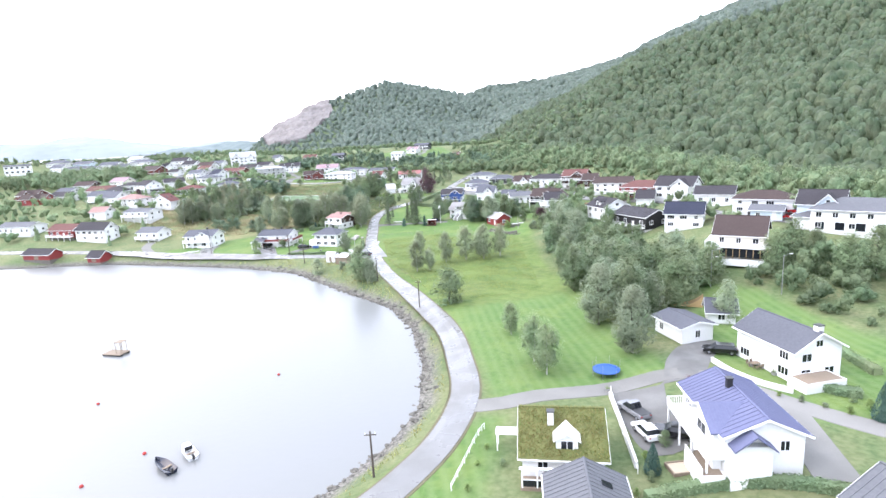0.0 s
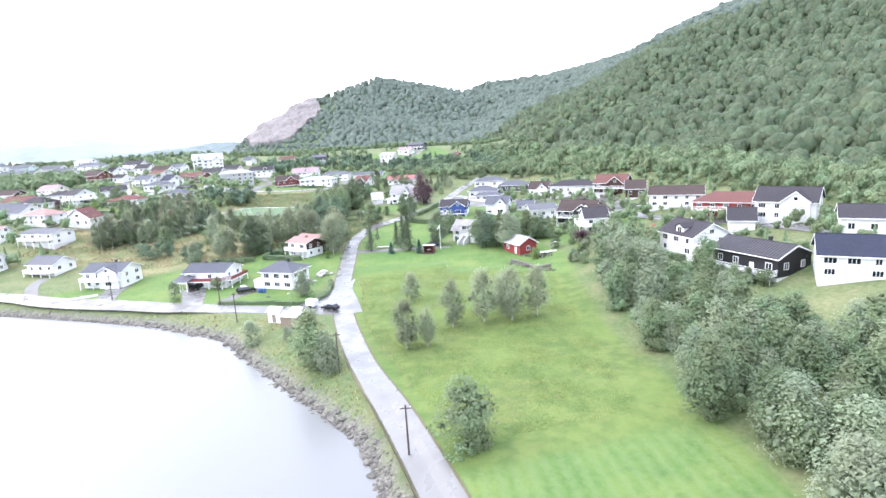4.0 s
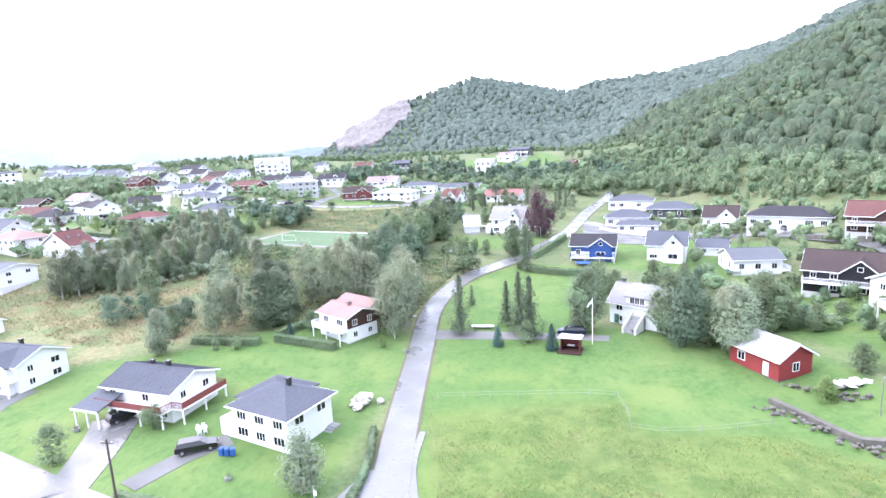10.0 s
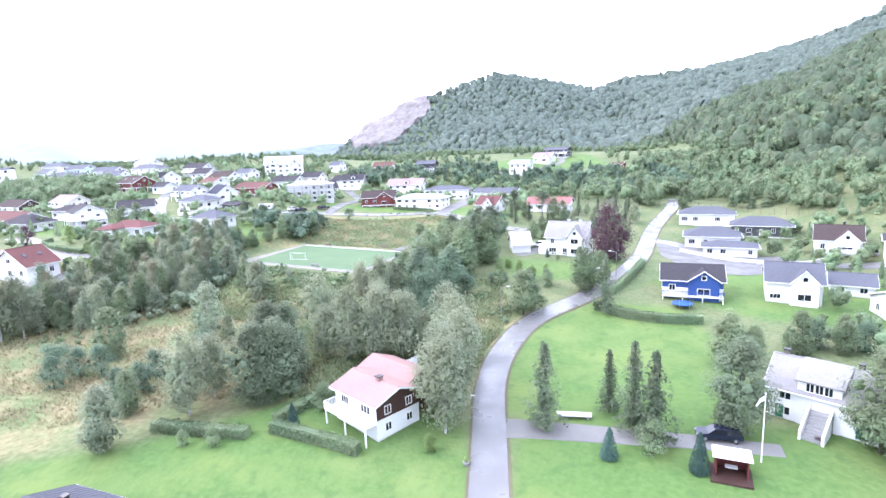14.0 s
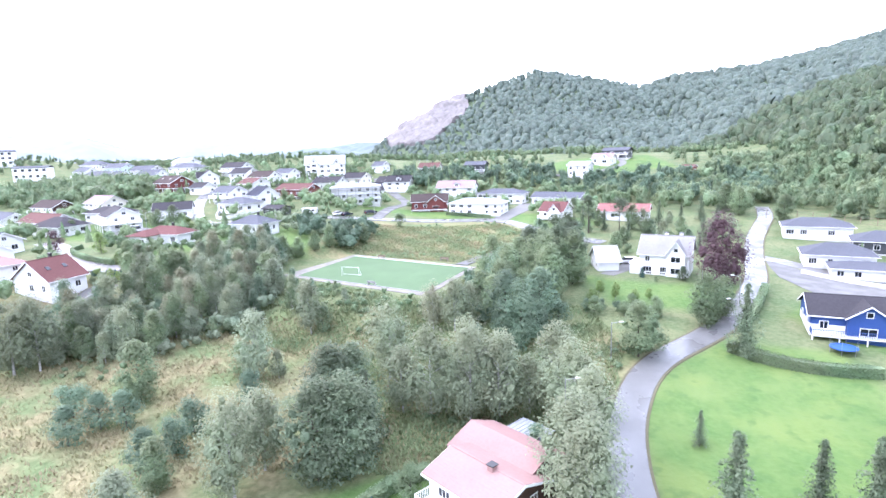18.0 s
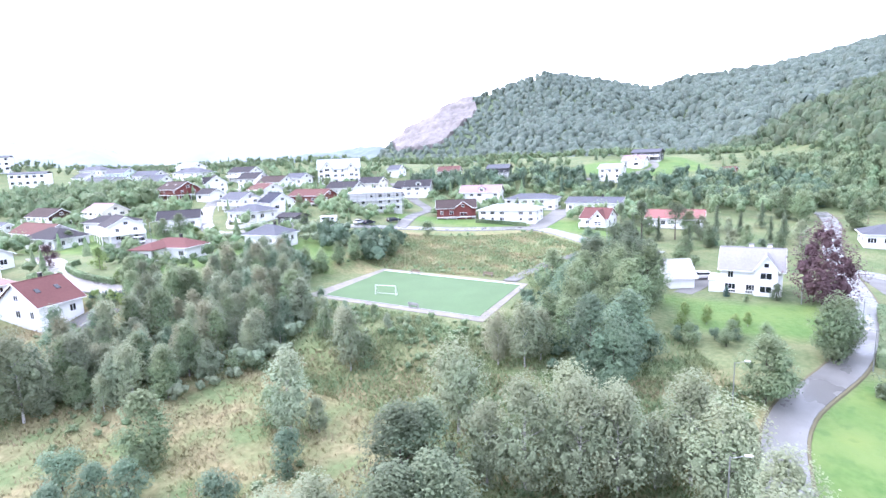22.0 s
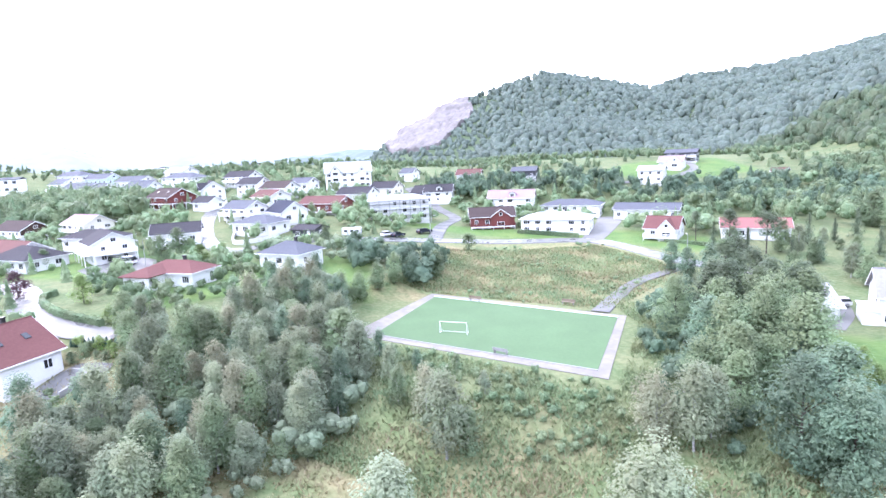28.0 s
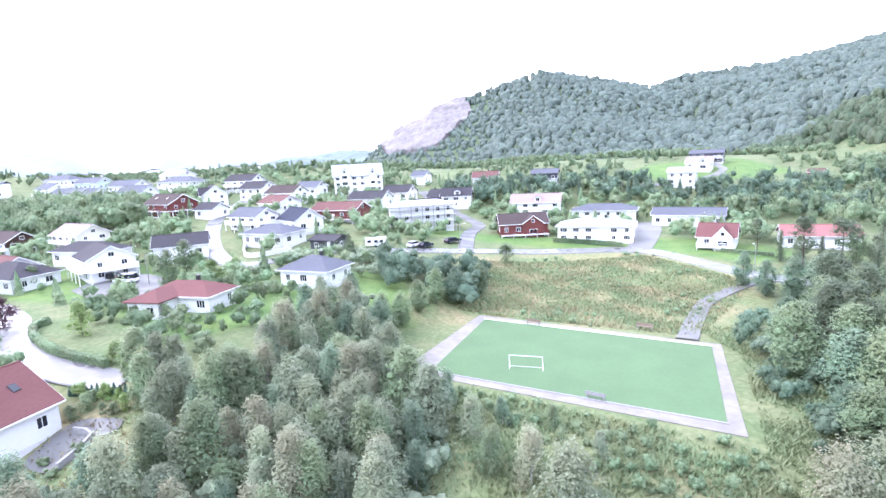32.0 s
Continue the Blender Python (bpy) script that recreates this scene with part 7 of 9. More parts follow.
tree("column", 51.9, 56.7, 5.4)
tree("bush", -69.4, 233.2, 2.0, "alder")
tree("bush", -32.2, 164.1, 3.0, "willow")
tree("bush", -54.7, 243.4, 3.9, "alder")
tree("bush", -34.5, 296.3, 3.4, "alder")
tree("bush", 36.6, 201.9, 3.4, "alder")
tree("bush", 34.2, 206.5, 2.6, "alder")
tree("birch", 18.1, 169.1, 10.2)
tree("birch", -36.5, 250.6, 11.9)
tree("bush", -29.2, 296.2, 2.9, "alder")
tree("alder", -46.7, 281.0, 11.4, "bluebush")
tree("alder", -28.4, 280.5, 9.0)
tree("alder", -51.3, 303.5, 10.8)
tree("alder", -100.1, 257.1, 9.1)
tree("bush", -106.1, 251.4, 5.0, "bluebush")
tree("alder", -79.1, 231.2, 8.7, "willow")
tree("bush", -90.0, 267.7, 5.0, "alder")
tree("birch", 15.8, 79.2, 8.7, "alder")
tree("bush", -26.1, 282.6, 5.0, "alder")
tree("bush", -34.7, 302.0, 3.0, "lime")
tree("birch", 12.0, 175.5, 8.3)
tree("alder", -65.5, 244.5, 12.0, "spruce")
tree("alder", -62.8, 246.7, 12.0, "spruce")
tree("birch", -73.3, 240.3, 12.0)
tree("bush", -40.8, 167.6, 5.0, "willow")
tree("spruce", -12.7, 282.9, 12.0)
tree("birch", -59.1, 286.7, 9.5)
tree("birch", 14.7, 84.7, 8.2, "alder")
tree("bush", -70.6, 198.5, 5.0, "alder")
tree("birch", -56.8, 289.0, 8.0)
tree("bush", 26.3, 217.6, 3.3, "lime")
tree("alder", 30.9, 82.9, 11.5, "willow")
tree("bush", -154.9, 306.9, 5.0, "lime")
tree("alder", -56.0, 313.7, 9.6)
tree("bush", -63.0, 206.9, 3.8, "alder")
tree("alder", -82.5, 239.8, 6.6)
tree("alder", 2.8, 261.4, 8.8)
tree("alder", -52.9, 292.8, 8.2)
tree("birch", -40.3, 263.5, 11.6)
tree("alder", 25.9, 253.0, 5.6)
tree("alder", 6.4, 261.7, 6.7)
tree("spruce", -41.0, 314.6, 12.0)
tree("pine", -47.8, 316.6, 12.0)
tree("pine", -38.3, 314.9, 12.0)
tree("bush", 40.3, 217.9, 5.0, "copper")
tree("alder", -16.0, 293.4, 9.8)
tree("birch", -60.8, 260.5, 9.1)
tree("pine", -41.7, 317.5, 12.0)
tree("bush", -23.8, 296.1, 4.0, "alder")
tree("bush", 33.6, 223.6, 4.6, "alder")
tree("birch", -121.7, 260.2, 12.0)
tree("bush", 38.9, 222.6, 5.0, "alder")
tree("bush", -20.8, 317.1, 1.3, "alder")
tree("bush", -27.6, 299.4, 2.9, "alder")
tree("birch", -124.5, 258.1, 12.0)
tree("alder", 15.2, 267.0, 7.1)
tree("alder", -12.3, 297.8, 7.6)
tree("birch", 12.5, 98.4, 6.3, "alder")
tree("alder", 20.1, 232.3, 11.9, "willow")
tree("bush", -15.3, 318.6, 3.0, "spruce", label="round clipped dark green bush by the old house")
tree("alder", 21.6, 267.5, 5.4)
tree("alder", 29.7, 98.5, 12.0, "willow")
tree("alder", -46.4, 306.1, 12.0)
tree("column", -23.4, 320.3, 2.4)
tree("willow", 51.1, 91.9, 7.4)
tree("alder", 35.6, 99.6, 12.0)
tree("bush", -32.7, 309.2, 1.9, "lime")
tree("alder", -43.7, 309.9, 12.0)
tree("birch", -36.9, 239.8, 12.0)
tree("bush", -118.9, 350.6, 2.5, "alder")
tree("birch", -83.4, 267.3, 4.5)
tree("alder", 46.6, 101.9, 12.0)
tree("spruce", -37.4, 315.3, 11.4)
tree("alder", 28.4, 243.2, 10.5)
tree("bush", -153.9, 338.7, 5.0, "lime")
tree("alder", -44.5, 286.0, 6.5, "bluebush")
tree("alder", -112.2, 329.6, 5.9)
tree("alder", 31.6, 244.9, 8.0)
tree("alder", -162.7, 336.5, 7.9)
tree("bush", -152.6, 344.9, 4.0, "lime")
tree("pine", -39.8, 340.5, 12.0)
tree("alder", -110.6, 335.9, 6.1)
tree("alder", -132.1, 359.3, 5.4)
tree("spruce", -63.5, 245.1, 12.0)
tree("bush", 0.7, 121.8, 8.7, "alder", label="large dense round bush standing alone in the meadow")
tree("alder", -108.2, 340.8, 7.0)
tree("alder", -104.7, 343.0, 7.0, "bluebush")
tree("alder", 47.7, 116.7, 10.0)
tree("alder", -52.0, 296.7, 9.9)
tree("spruce", -62.4, 251.4, 10.8)
tree("alder", 30.7, 123.1, 10.9)
tree("pine", -39.9, 329.9, 12.0)
tree("alder", -43.0, 301.2, 12.0)
tree("alder", 80.4, 102.1, 10.1)
tree("alder", -100.5, 348.5, 6.5)
tree("alder", -167.6, 348.9, 7.2)
tree("alder", 70.9, 110.7, 8.8)
tree("pine", -33.9, 365.4, 11.7)
tree("alder", 77.8, 108.4, 8.9)
tree("pine", -42.8, 335.3, 12.0)
tree("birch", -47.7, 263.6, 10.5)
tree("alder", 87.0, 103.4, 10.5)
tree("alder", 75.4, 112.2, 10.5)
tree("birch", -52.4, 264.0, 12.0)
tree("pine", -24.6, 369.6, 10.8)
tree("bush", -196.0, 336.8, 4.6, "alder")
tree("pine", -38.2, 378.9, 8.6)
tree("willow", -8.2, 317.3, 15.0, "copper")
tree("alder", 33.6, 147.3, 9.1)
tree("spruce", -11.8, 379.6, 8.4)
tree("alder", -151.8, 394.1, 5.3)
tree("bush", -173.4, 310.6, 5.0, "copper")
tree("alder", -38.5, 313.4, 11.6)
tree("alder", -44.5, 314.0, 11.7)
tree("alder", 26.0, 384.9, 9.4)
tree("alder", 16.0, 396.8, 9.8)
tree("alder", 13.0, 401.6, 10.0)
tree("bush", -97.0, 373.8, 5.0, "alder")


def rod(name, a, b, r, material, parent=None, r1=None, sides=8):
    bm = bmesh.new()
    tube(bm, a, b, r, r1, sides)
    return part(name, bm, material, parent)


def goal(x, y, z, yaw):
    g = thing("football_goal", x, y, z, yaw, "white tubular goal on the artificial turf", "goal")
    for s in (-1, 1):
        rod("upright", (s * 2.3, 0, 0), (s * 2.3, 0, 2.0), 0.05, TRIM, g)
        rod("ground_bar", (s * 2.3, 0.05, 0.04), (s * 2.3, 1.0, 0.04), 0.035, TRIM, g)
        rod("stay", (s * 2.3, 1.0, 0.06), (s * 2.3, 0.05, 1.95), 0.03, TRIM, g)
    rod("crossbar", (-2.3, 0, 2.0), (2.3, 0, 2.0), 0.05, TRIM, g)
    rod("back_bar", (-2.3, 1.0, 0.05), (2.3, 1.0, 0.05), 0.035, TRIM, g)
    return g


goal(-90.0, 312.7, 12.4, -6)


def bench(x, y, z, yaw, label, material, w=1.9):
    b_ = thing("bench", x, y, z, yaw, label, "bench")
    part("seat", box(-w / 2, w / 2, -0.22, 0.22, 0.42, 0.48, 0.01), material, b_)
    part("backrest", box(-w / 2, w / 2, 0.2, 0.26, 0.5, 0.95, 0.01), material, b_)
    for s in (-1, 1):
        part("leg", box(s * w * 0.4 - 0.05, s * w * 0.4 + 0.05, -0.2, 0.22, 0, 0.42), CONCRETE, b_)
    return b_


bench(-81.4, 304.2, 12.42, 159, "grey wooden bench beside the turf", CONCRETE, 2.4)
bench(-71.4, 331.2, 12.42, -20, "grey bench at the far edge of the field", WOOD, 2.6)
bench(-89.5, 333, 12.42, -20, "low wooden bench at the far edge of the field", WOOD, 2.6)


def lamp_post(x, y, h=6.0, wood=False, yaw=0.0, arm=1.2):
    p = thing("street_lamp", x, y, ground_at(x, y) + 0.02, yaw, "slim grey street lamp post beside the road" if not wood else "tarred wooden pole carrying a lamp", "street lamp")
    rod("post", (0, 0, -0.6), (0, 0, h), 0.09 if not wood else 0.13, STEEL if not wood else POLE, p, 0.06)
    rod("arm", (0, 0, h - 0.15), (arm, 0, h + 0.15), 0.03, STEEL, p)
    part("lamp_head", box(arm - 0.1, arm + 0.55, -0.13, 0.13, h + 0.1, h + 0.26, 0.04), PALECON, p)
    return p


def utility_pole(x, y, h=8.0):
    p = thing("utility_pole", x, y, ground_at(x, y), 0, "dark tarred wooden utility pole", "pole")
    rod("shaft", (0, 0, -0.8), (0, 0, h), 0.15, POLE, p, 0.1)
    part("crossarm", box(-0.7, 0.7, -0.05, 0.05, h - 0.5, h - 0.38), POLE, p)
    for u in (-0.6, 0, 0.6):
        part("insulator", box(u - 0.05, u + 0.05, -0.05, 0.05, h - 0.38, h - 0.22, 0.01), TRIM, p)
    return p


for px, py, hh in ((-9.4, 55.6, 6), (-6.4, 122.6, 7), (-19.2, 147.5, 7), (-56.3, 191.8, 7.5), (-48.2, 180.3, 7), (-89.8, 203.5, 7)):
    utility_pole(px, py, hh)
for px, py, hh, yw in ((-31.6, 187.5, 6, 300), (-37.8, 188, 3.2, 270), (-12, 291, 6, 200), (-39.2, 254.8, 9, 0), (-32.6, 279, 6, 0), (-8.2, 303, 6, 180), (-169, 338.6, 6.5, 0), (-43, 366, 5.5, 90), (56, 108, 8, 0), (66, 100, 8, 0), (30, 213, 5, 0), (-11.7, 317, 5, 0), (-110, 384, 6, 0), (-35.4, 245.2, 2.2, 0)):
    lamp_post(px, py, hh, False, yw)


def flagpole(x, y, h):
    p = thing("flagpole", x, y, ground_at(x, y), 0, "tall white flagpole with a limp pennant on the lawn", "flagpole")
    rod("pole", (0, 0, -0.4), (0, 0, h), 0.08, TRIM, p, 0.05)
    bm = bmesh.new()
    bmesh.ops.create_uvsphere(bm, u_segments=8, v_segments=6, radius=0.1, matrix=Matrix.Translation((0, 0, h + 0.08)))
    part("finial", bm, TRIM, p)
    bm = bmesh.new()
    pts = [(-0.06, 0, h - 0.2), (-0.5, 0.05, h - 0.55), (-0.95, -0.04, h - 1.35), (-0.8, 0.02, h - 1.5), (-0.4, 0.06, h - 0.95), (-0.06, 0, h - 0.75)]
    front = [bm.verts.new(q) for q in pts]
    back = [bm.verts.new((a, b1 + 0.03, c)) for a, b1, c in pts]
    bm.faces.new(front)
    bm.faces.new(back[::-1])
    for i in range(6):
        bm.faces.new((front[i], back[i], back[(i + 1) % 6], front[(i + 1) % 6]))
    part("pennant", bm, TRIM, p)
    return p


flagpole(-1.1, 236.9, 8.0)


def trampoline(x, y, r, label, rim):
    t = thing("trampoline", x, y, ground_at(x, y), 0, label, "trampoline")
    bm = bmesh.new()
    bmesh.ops.create_circle(bm, cap_ends=True, segments=28, radius=r * 0.82)
    bmesh.ops.translate(bm, vec=(0, 0, 0.86), verts=bm.verts)
    bmesh.ops.solidify(bm, geom=bm.faces[:], thickness=0.03)
    part("mat", bm, BLACK if rim is GREENPAINT else BLUEPAINT, t)
    bm = bmesh.new()
    ring = [[bm.verts.new((q * math.cos(k * math.tau / 28), q * math.sin(k * math.tau / 28), zz)) for k in range(28)] for q, zz in ((r * 0.8, 0.92), (r, 0.92), (r, 0.84), (r * 0.8, 0.84))]
    for a in range(4):
        for k in range(28):
            bm.faces.new((ring[a][k], ring[a][(k + 1) % 28], ring[(a + 1) % 4][(k + 1) % 28], ring[(a + 1) % 4][k]))
    part("rim_pad", bm, rim, t)
    for k in range(6):
        a = math.tau * k / 6
        rod("leg", (r * 0.97 * math.cos(a), r * 0.97 * math.sin(a), -0.1), (r * 0.97 * math.cos(a), r * 0.97 * math.sin(a), 0.84), 0.03, STEEL, t)
        rod("net_post", (r * 1.02 * math.cos(a), r * 1.02 * math.sin(a), 0.3), (r * 1.02 * math.cos(a), r * 1.02 * math.sin(a), 2.3), 0.025, STEEL, t)
    return t


trampoline(24.8, 77.3, 2.1, "round blue trampoline on the mown lawn", BLUEPAINT)
trampoline(2.2, 286.4, 1.9, "round blue-green trampoline below the blue house", BLUEPAINT)
trampoline(36, 279, 1.8, "round trampoline in the hillside garden", GREENPAINT)


CAR_PAINT = {
    "black": surface("black_car_paint", (0.006, 0.006, 0.0075), (0.0105, 0.0105, 0.012), rough=0.15, spec=0.6, stain=0.05),
    "silver": surface("silver_car_paint", (0.255, 0.262, 0.277), (0.315, 0.323, 0.338), rough=0.2, metal=0.4, stain=0.05),
    "white": surface("white_car_paint", (0.555, 0.555, 0.562), (0.6, 0.6, 0.608), rough=0.2, stain=0.05),
    "red": surface("red_car_paint", (0.285, 0.015, 0.015), (0.338, 0.0225, 0.0225), rough=0.2, stain=0.05),
    "navy": surface("dark_blue_car_paint", (0.0112, 0.015, 0.0263), (0.0188, 0.0225, 0.0375), rough=0.2, stain=0.05),
}
TYRE = surface("tyre_rubber", (0.009, 0.009, 0.009), (0.0188, 0.0188, 0.0188), rough=0.8)
LIGHTGLASS = surface("lamp_glass", (0.45, 0.45, 0.465), (0.525, 0.525, 0.54), rough=0.15)


def car(x, y, yaw, paint, kind="estate", lift=0.16, label=""):
    c = thing("car", x, y, ground_at(x, y) + lift, yaw, label or f"parked {paint} {kind} car", "car")
    L, W = (5.0, 1.85) if kind in ("estate", "van", "pickup") else (4.3, 1.78)
    roof = {"estate": 1.5, "van": 1.95, "pickup": 1.7, "hatchback": 1.48}[kind]
    bm = bmesh.new()
    low = [(-L / 2, 0.35), (L / 2, 0.35), (L / 2, 0.75), (L / 2 - 0.15, 0.88), (L / 2 - 1.15, 0.98), (-L / 2 + 0.1, 1.02), (-L / 2, 0.9)]
    add_prism(bm, low, -W / 2, W / 2, "y")
    bmesh.ops.recalc_face_normals(bm, faces=bm.faces[:])
    bmesh.ops.bevel(bm, geom=[e for e in bm.edges], offset=0.06, segments=2, affect="EDGES")
    body = part("body", bm, CAR_PAINT[paint], c)
    rear = -L / 2 + (0.12 if kind in ("estate", "van") else 0.35 if kind == "hatchback" else 1.9)
    bm = bmesh.new()
    a = [(rear, 1.0), (L / 2 - 1.2, 0.97), (L / 2 - 1.95, roof), (rear + 0.3, roof)]
    lo = [[bm.verts.new((u, s * (W / 2 - 0.05 - (0.14 if z > 1.2 else 0)), z)) for u, z in a] for s in (-1, 1)]
    bm.faces.new(lo[0])
    bm.faces.new(lo[1][::-1])
    for i in range(4):
        bm.faces.new((lo[0][i], lo[1][i], lo[1][(i + 1) % 4], lo[0][(i + 1) % 4]))
    bmesh.ops.recalc_face_normals(bm, faces=bm.faces[:])
    part("cabin", bm, GLASS, c, "tinted glass cabin")
    part("roof_panel", box(rear + 0.32, L / 2 - 1.97, -W / 2 + 0.17, W / 2 - 0.17, roof - 0.01, roof + 0.05, 0.02), CAR_PAINT[paint], c)
    for s in (-1, 1):
        for u in (L / 2 - 0.9, -L / 2 + 0.85):
            bm = bmesh.new()
            tube(bm, (u, s * (W / 2 - 0.2), 0.33), (u, s * (W / 2 + 0.01), 0.33), 0.33, None, 16)
            wh = part("wheel", bm, TYRE, c)
            bm = bmesh.new()
            tube(bm, (u, s * (W / 2 + 0.011), 0.33), (u, s * (W / 2 + 0.03), 0.33), 0.2, None, 12)
            part("rim", bm, STEEL, wh)
        part("headlight", box(L / 2 - 0.06, L / 2 + 0.02, s * 0.62 - 0.17, s * 0.62 + 0.17, 0.62, 0.76, 0.02), LIGHTGLASS, body)
        part("tail_light", box(-L / 2 - 0.02, -L / 2 + 0.05, s * 0.7 - 0.1, s * 0.7 + 0.1, 0.7, 0.9, 0.02), REDPAINT, body)
    if kind == "pickup":
        part("load_bed", box(-L / 2 + 0.1, -L / 2 + 1.8, -W / 2 + 0.12, W / 2 - 0.12, 0.9, 1.06), BLACK, body)
    return c


for args in ((24.6, 64.3, 110, "silver", "pickup"), (24.3, 59.0, 100, "white", "hatchback"), (27.4, 57.6, 155, "black", "estate"), (43.4, 79.0, 160, "black", "estate"), (-69.2, 209.6, 60, "black", "estate"),
             (-53.4, 202.2, 28, "black", "estate"), (-4.3, 241.0, 175, "navy", "estate"), (-27.2, 182.0, 150, "black", "hatchback"), (-25.4, 334.2, 185, "white", "estate"), (-175.2, 339.4, 190, "white", "van"),
             (-181.0, 341.6, 170, "black", "estate"), (-120.8, 376.4, 60, "white", "hatchback"), (-118.0, 377.4, 60, "navy", "hatchback"), (-193.3, 400.5, 170, "navy", "estate"), (90.8, 137.0, 150, "red", "hatchback"),
             (94.0, 140.0, 140, "red", "hatchback"), (-112.5, 386.5, 50, "navy", "estate"), (60.5, 309.0, 20, "silver", "estate"), (52.0, 322.0, 170, "white", "van")):
    car(*args)
# trailer behind the car at the junction
tr = thing("trailer", -32.0, 185.0, ground_at(-32, 185) + 0.16, 150, "small white box trailer parked at the junction", "trailer")
part("box", box(-1.3, 1.3, -0.85, 0.85, 0.45, 1.9, 0.05), CAR_PAINT["white"], tr)
rod("drawbar", (1.25, 0, 0.42), (2.4, 0, 0.42), 0.05, STEEL, tr)
for s in (-1, 1):
    rod("wheel", (0, s * 0.8, 0.3), (0, s * 0.98, 0.3), 0.3, TYRE, tr, None, 14)
cv = thing("caravan", -129.7, 371.8, ground_at(-129.7, 371.8) + 0.1, 8, "white touring caravan parked on the verge", "caravan")
part("body", box(-2.6, 2.6, -1.1, 1.1, 0.45, 2.5, 0.18), CAR_PAINT["white"], cv)
for u in (-1.5, 0.2, 1.6):
    part("window", box(u - 0.45, u + 0.45, -1.13, -1.05, 1.35, 1.95, 0.02), GLASS, cv)
for s in (-1, 1):
    rod("wheel", (0, s * 0.9, 0.32), (0, s * 1.08, 0.32), 0.32, TYRE, cv, None, 14)


# ---- on the water ----
raft = thing("bathing_raft", -71.5, 108.2, 0.0, -14, "wooden bathing raft with a diving frame on the water", "raft")
part("deck", box(-2.4, 2.4, -1.4, 1.4, 0.28, 0.42, 0.02), WOOD, raft)
for s in (-1, 1):
    part("float", box(-2.3, 2.3, s * 1.0 - 0.3, s * 1.0 + 0.3, -0.3, 0.28, 0.06), BLACK, raft)
for u in (0.9, 2.2):
    for v in (-0.8, 0.8):
        rod("tower_leg", (u, v, 0.42), (u, v, 2.9), 0.06, WOOD, raft)
part("diving_platform", box(0.7, 2.5, -1.0, 1.0, 2.9, 3.0, 0.02), WOOD, raft)
for u in (-2.2, -1.0, 0.2):
    rod("rail_post", (u, 1.3, 0.42), (u, 1.3, 1.2), 0.035, STEEL, raft)
rod("hand_rail", (-2.2, 1.3, 1.2), (0.9, 1.3, 1.2), 0.03, STEEL, raft)


def boat(x, y, yaw, L, hull, label, cabin):
    bt = thing("motorboat", x, y, 0.0, yaw, label, "boat")
    bm = bmesh.new()
    rows_ = []
    for i in range(9):
        t = i / 8
        u = -L / 2 + L * t
        w = 0.85 * (1 - max(0, (t - 0.45) / 0.55) ** 2.2)
        rows_.append([bm.verts.new(p) for p in ((u, -w, 0.62 + 0.25 * t * t), (u, -w * 0.7, 0.0), (u, 0, -0.25), (u, w * 0.7, 0.0), (u, w, 0.62 + 0.25 * t * t), (u, w * 0.85, 0.60 + 0.2 * t * t), (u, 0, 0.3 + 0.3 * max(0, t - 0.5)), (u, -w * 0.85, 0.60 + 0.2 * t * t))])
    for a, c in zip(rows_, rows_[1:]):
        for j in range(8):
            bm.faces.new((a[j], c[j], c[(j + 1) % 8], a[(j + 1) % 8]))
    bm.faces.new(rows_[0])
    bm.faces.new(rows_[-1][::-1])
    bmesh.ops.recalc_face_normals(bm, faces=bm.faces[:])
    part("hull", bm, hull, bt)
    if cabin:
        part("cabin", box(-0.2, 1.3, -0.55, 0.55, 0.5, 1.25, 0.12), TRIM, bt)
        part("windscreen", box(-0.3, -0.22, -0.5, 0.5, 0.7, 1.3, 0.01), GLASS, bt)
    part("bench", box(-1.2, -0.8, -0.65, 0.65, 0.5, 0.58), WOOD, bt)
    part("outboard_motor", box(-L / 2 - 0.35, -L / 2 + 0.02, -0.16, 0.16, 0.2, 1.0, 0.06), BLACK, bt)
    return bt


boat(-38.9, 63.6, 140, 4.8, CAR_PAINT["navy"], "dark-hulled motorboat moored in the bay", False)
boat(-37.0, 66.8, 130, 4.4, CAR_PAINT["white"], "small white cabin boat moored in the bay", True)
for px, py in ((-31.8, 92.4), (-60.6, 84.2), (-48.0, 60.3), (-43.6, 67.4)):
    bm = bmesh.new()
    bmesh.ops.create_uvsphere(bm, u_segments=10, v_segments=7, radius=0.28)
    tagged(part("buoy", bm, REDPAINT), "small dark mooring buoy floating in the bay", "buoy").location = (px, py, 0.08)


# ---- rocks of the shore ----
def rock_mesh(seed):
    rng = np.random.default_rng(seed)
    bm = bmesh.new()
    bmesh.ops.create_icosphere(bm, subdivisions=2, radius=1)
    off = rng.normal(size=(5, 3))
    for v in bm.verts:
        c = v.co
        k = 1 + 0.22 * math.sin(3 * c.dot(Vector(off[0]))) + 0.16 * math.sin(5 * c.dot(Vector(off[1]))) + 0.1 * math.sin(9 * c.dot(Vector(off[2])))
        v.co = Vector((c.x * k, c.y * k * 0.85, c.z * k * 0.62))
    me = bpy.data.meshes.new("rock")
    bm.to_mesh(me)
    bm.free()
    me.materials.append(STONE)
    return me


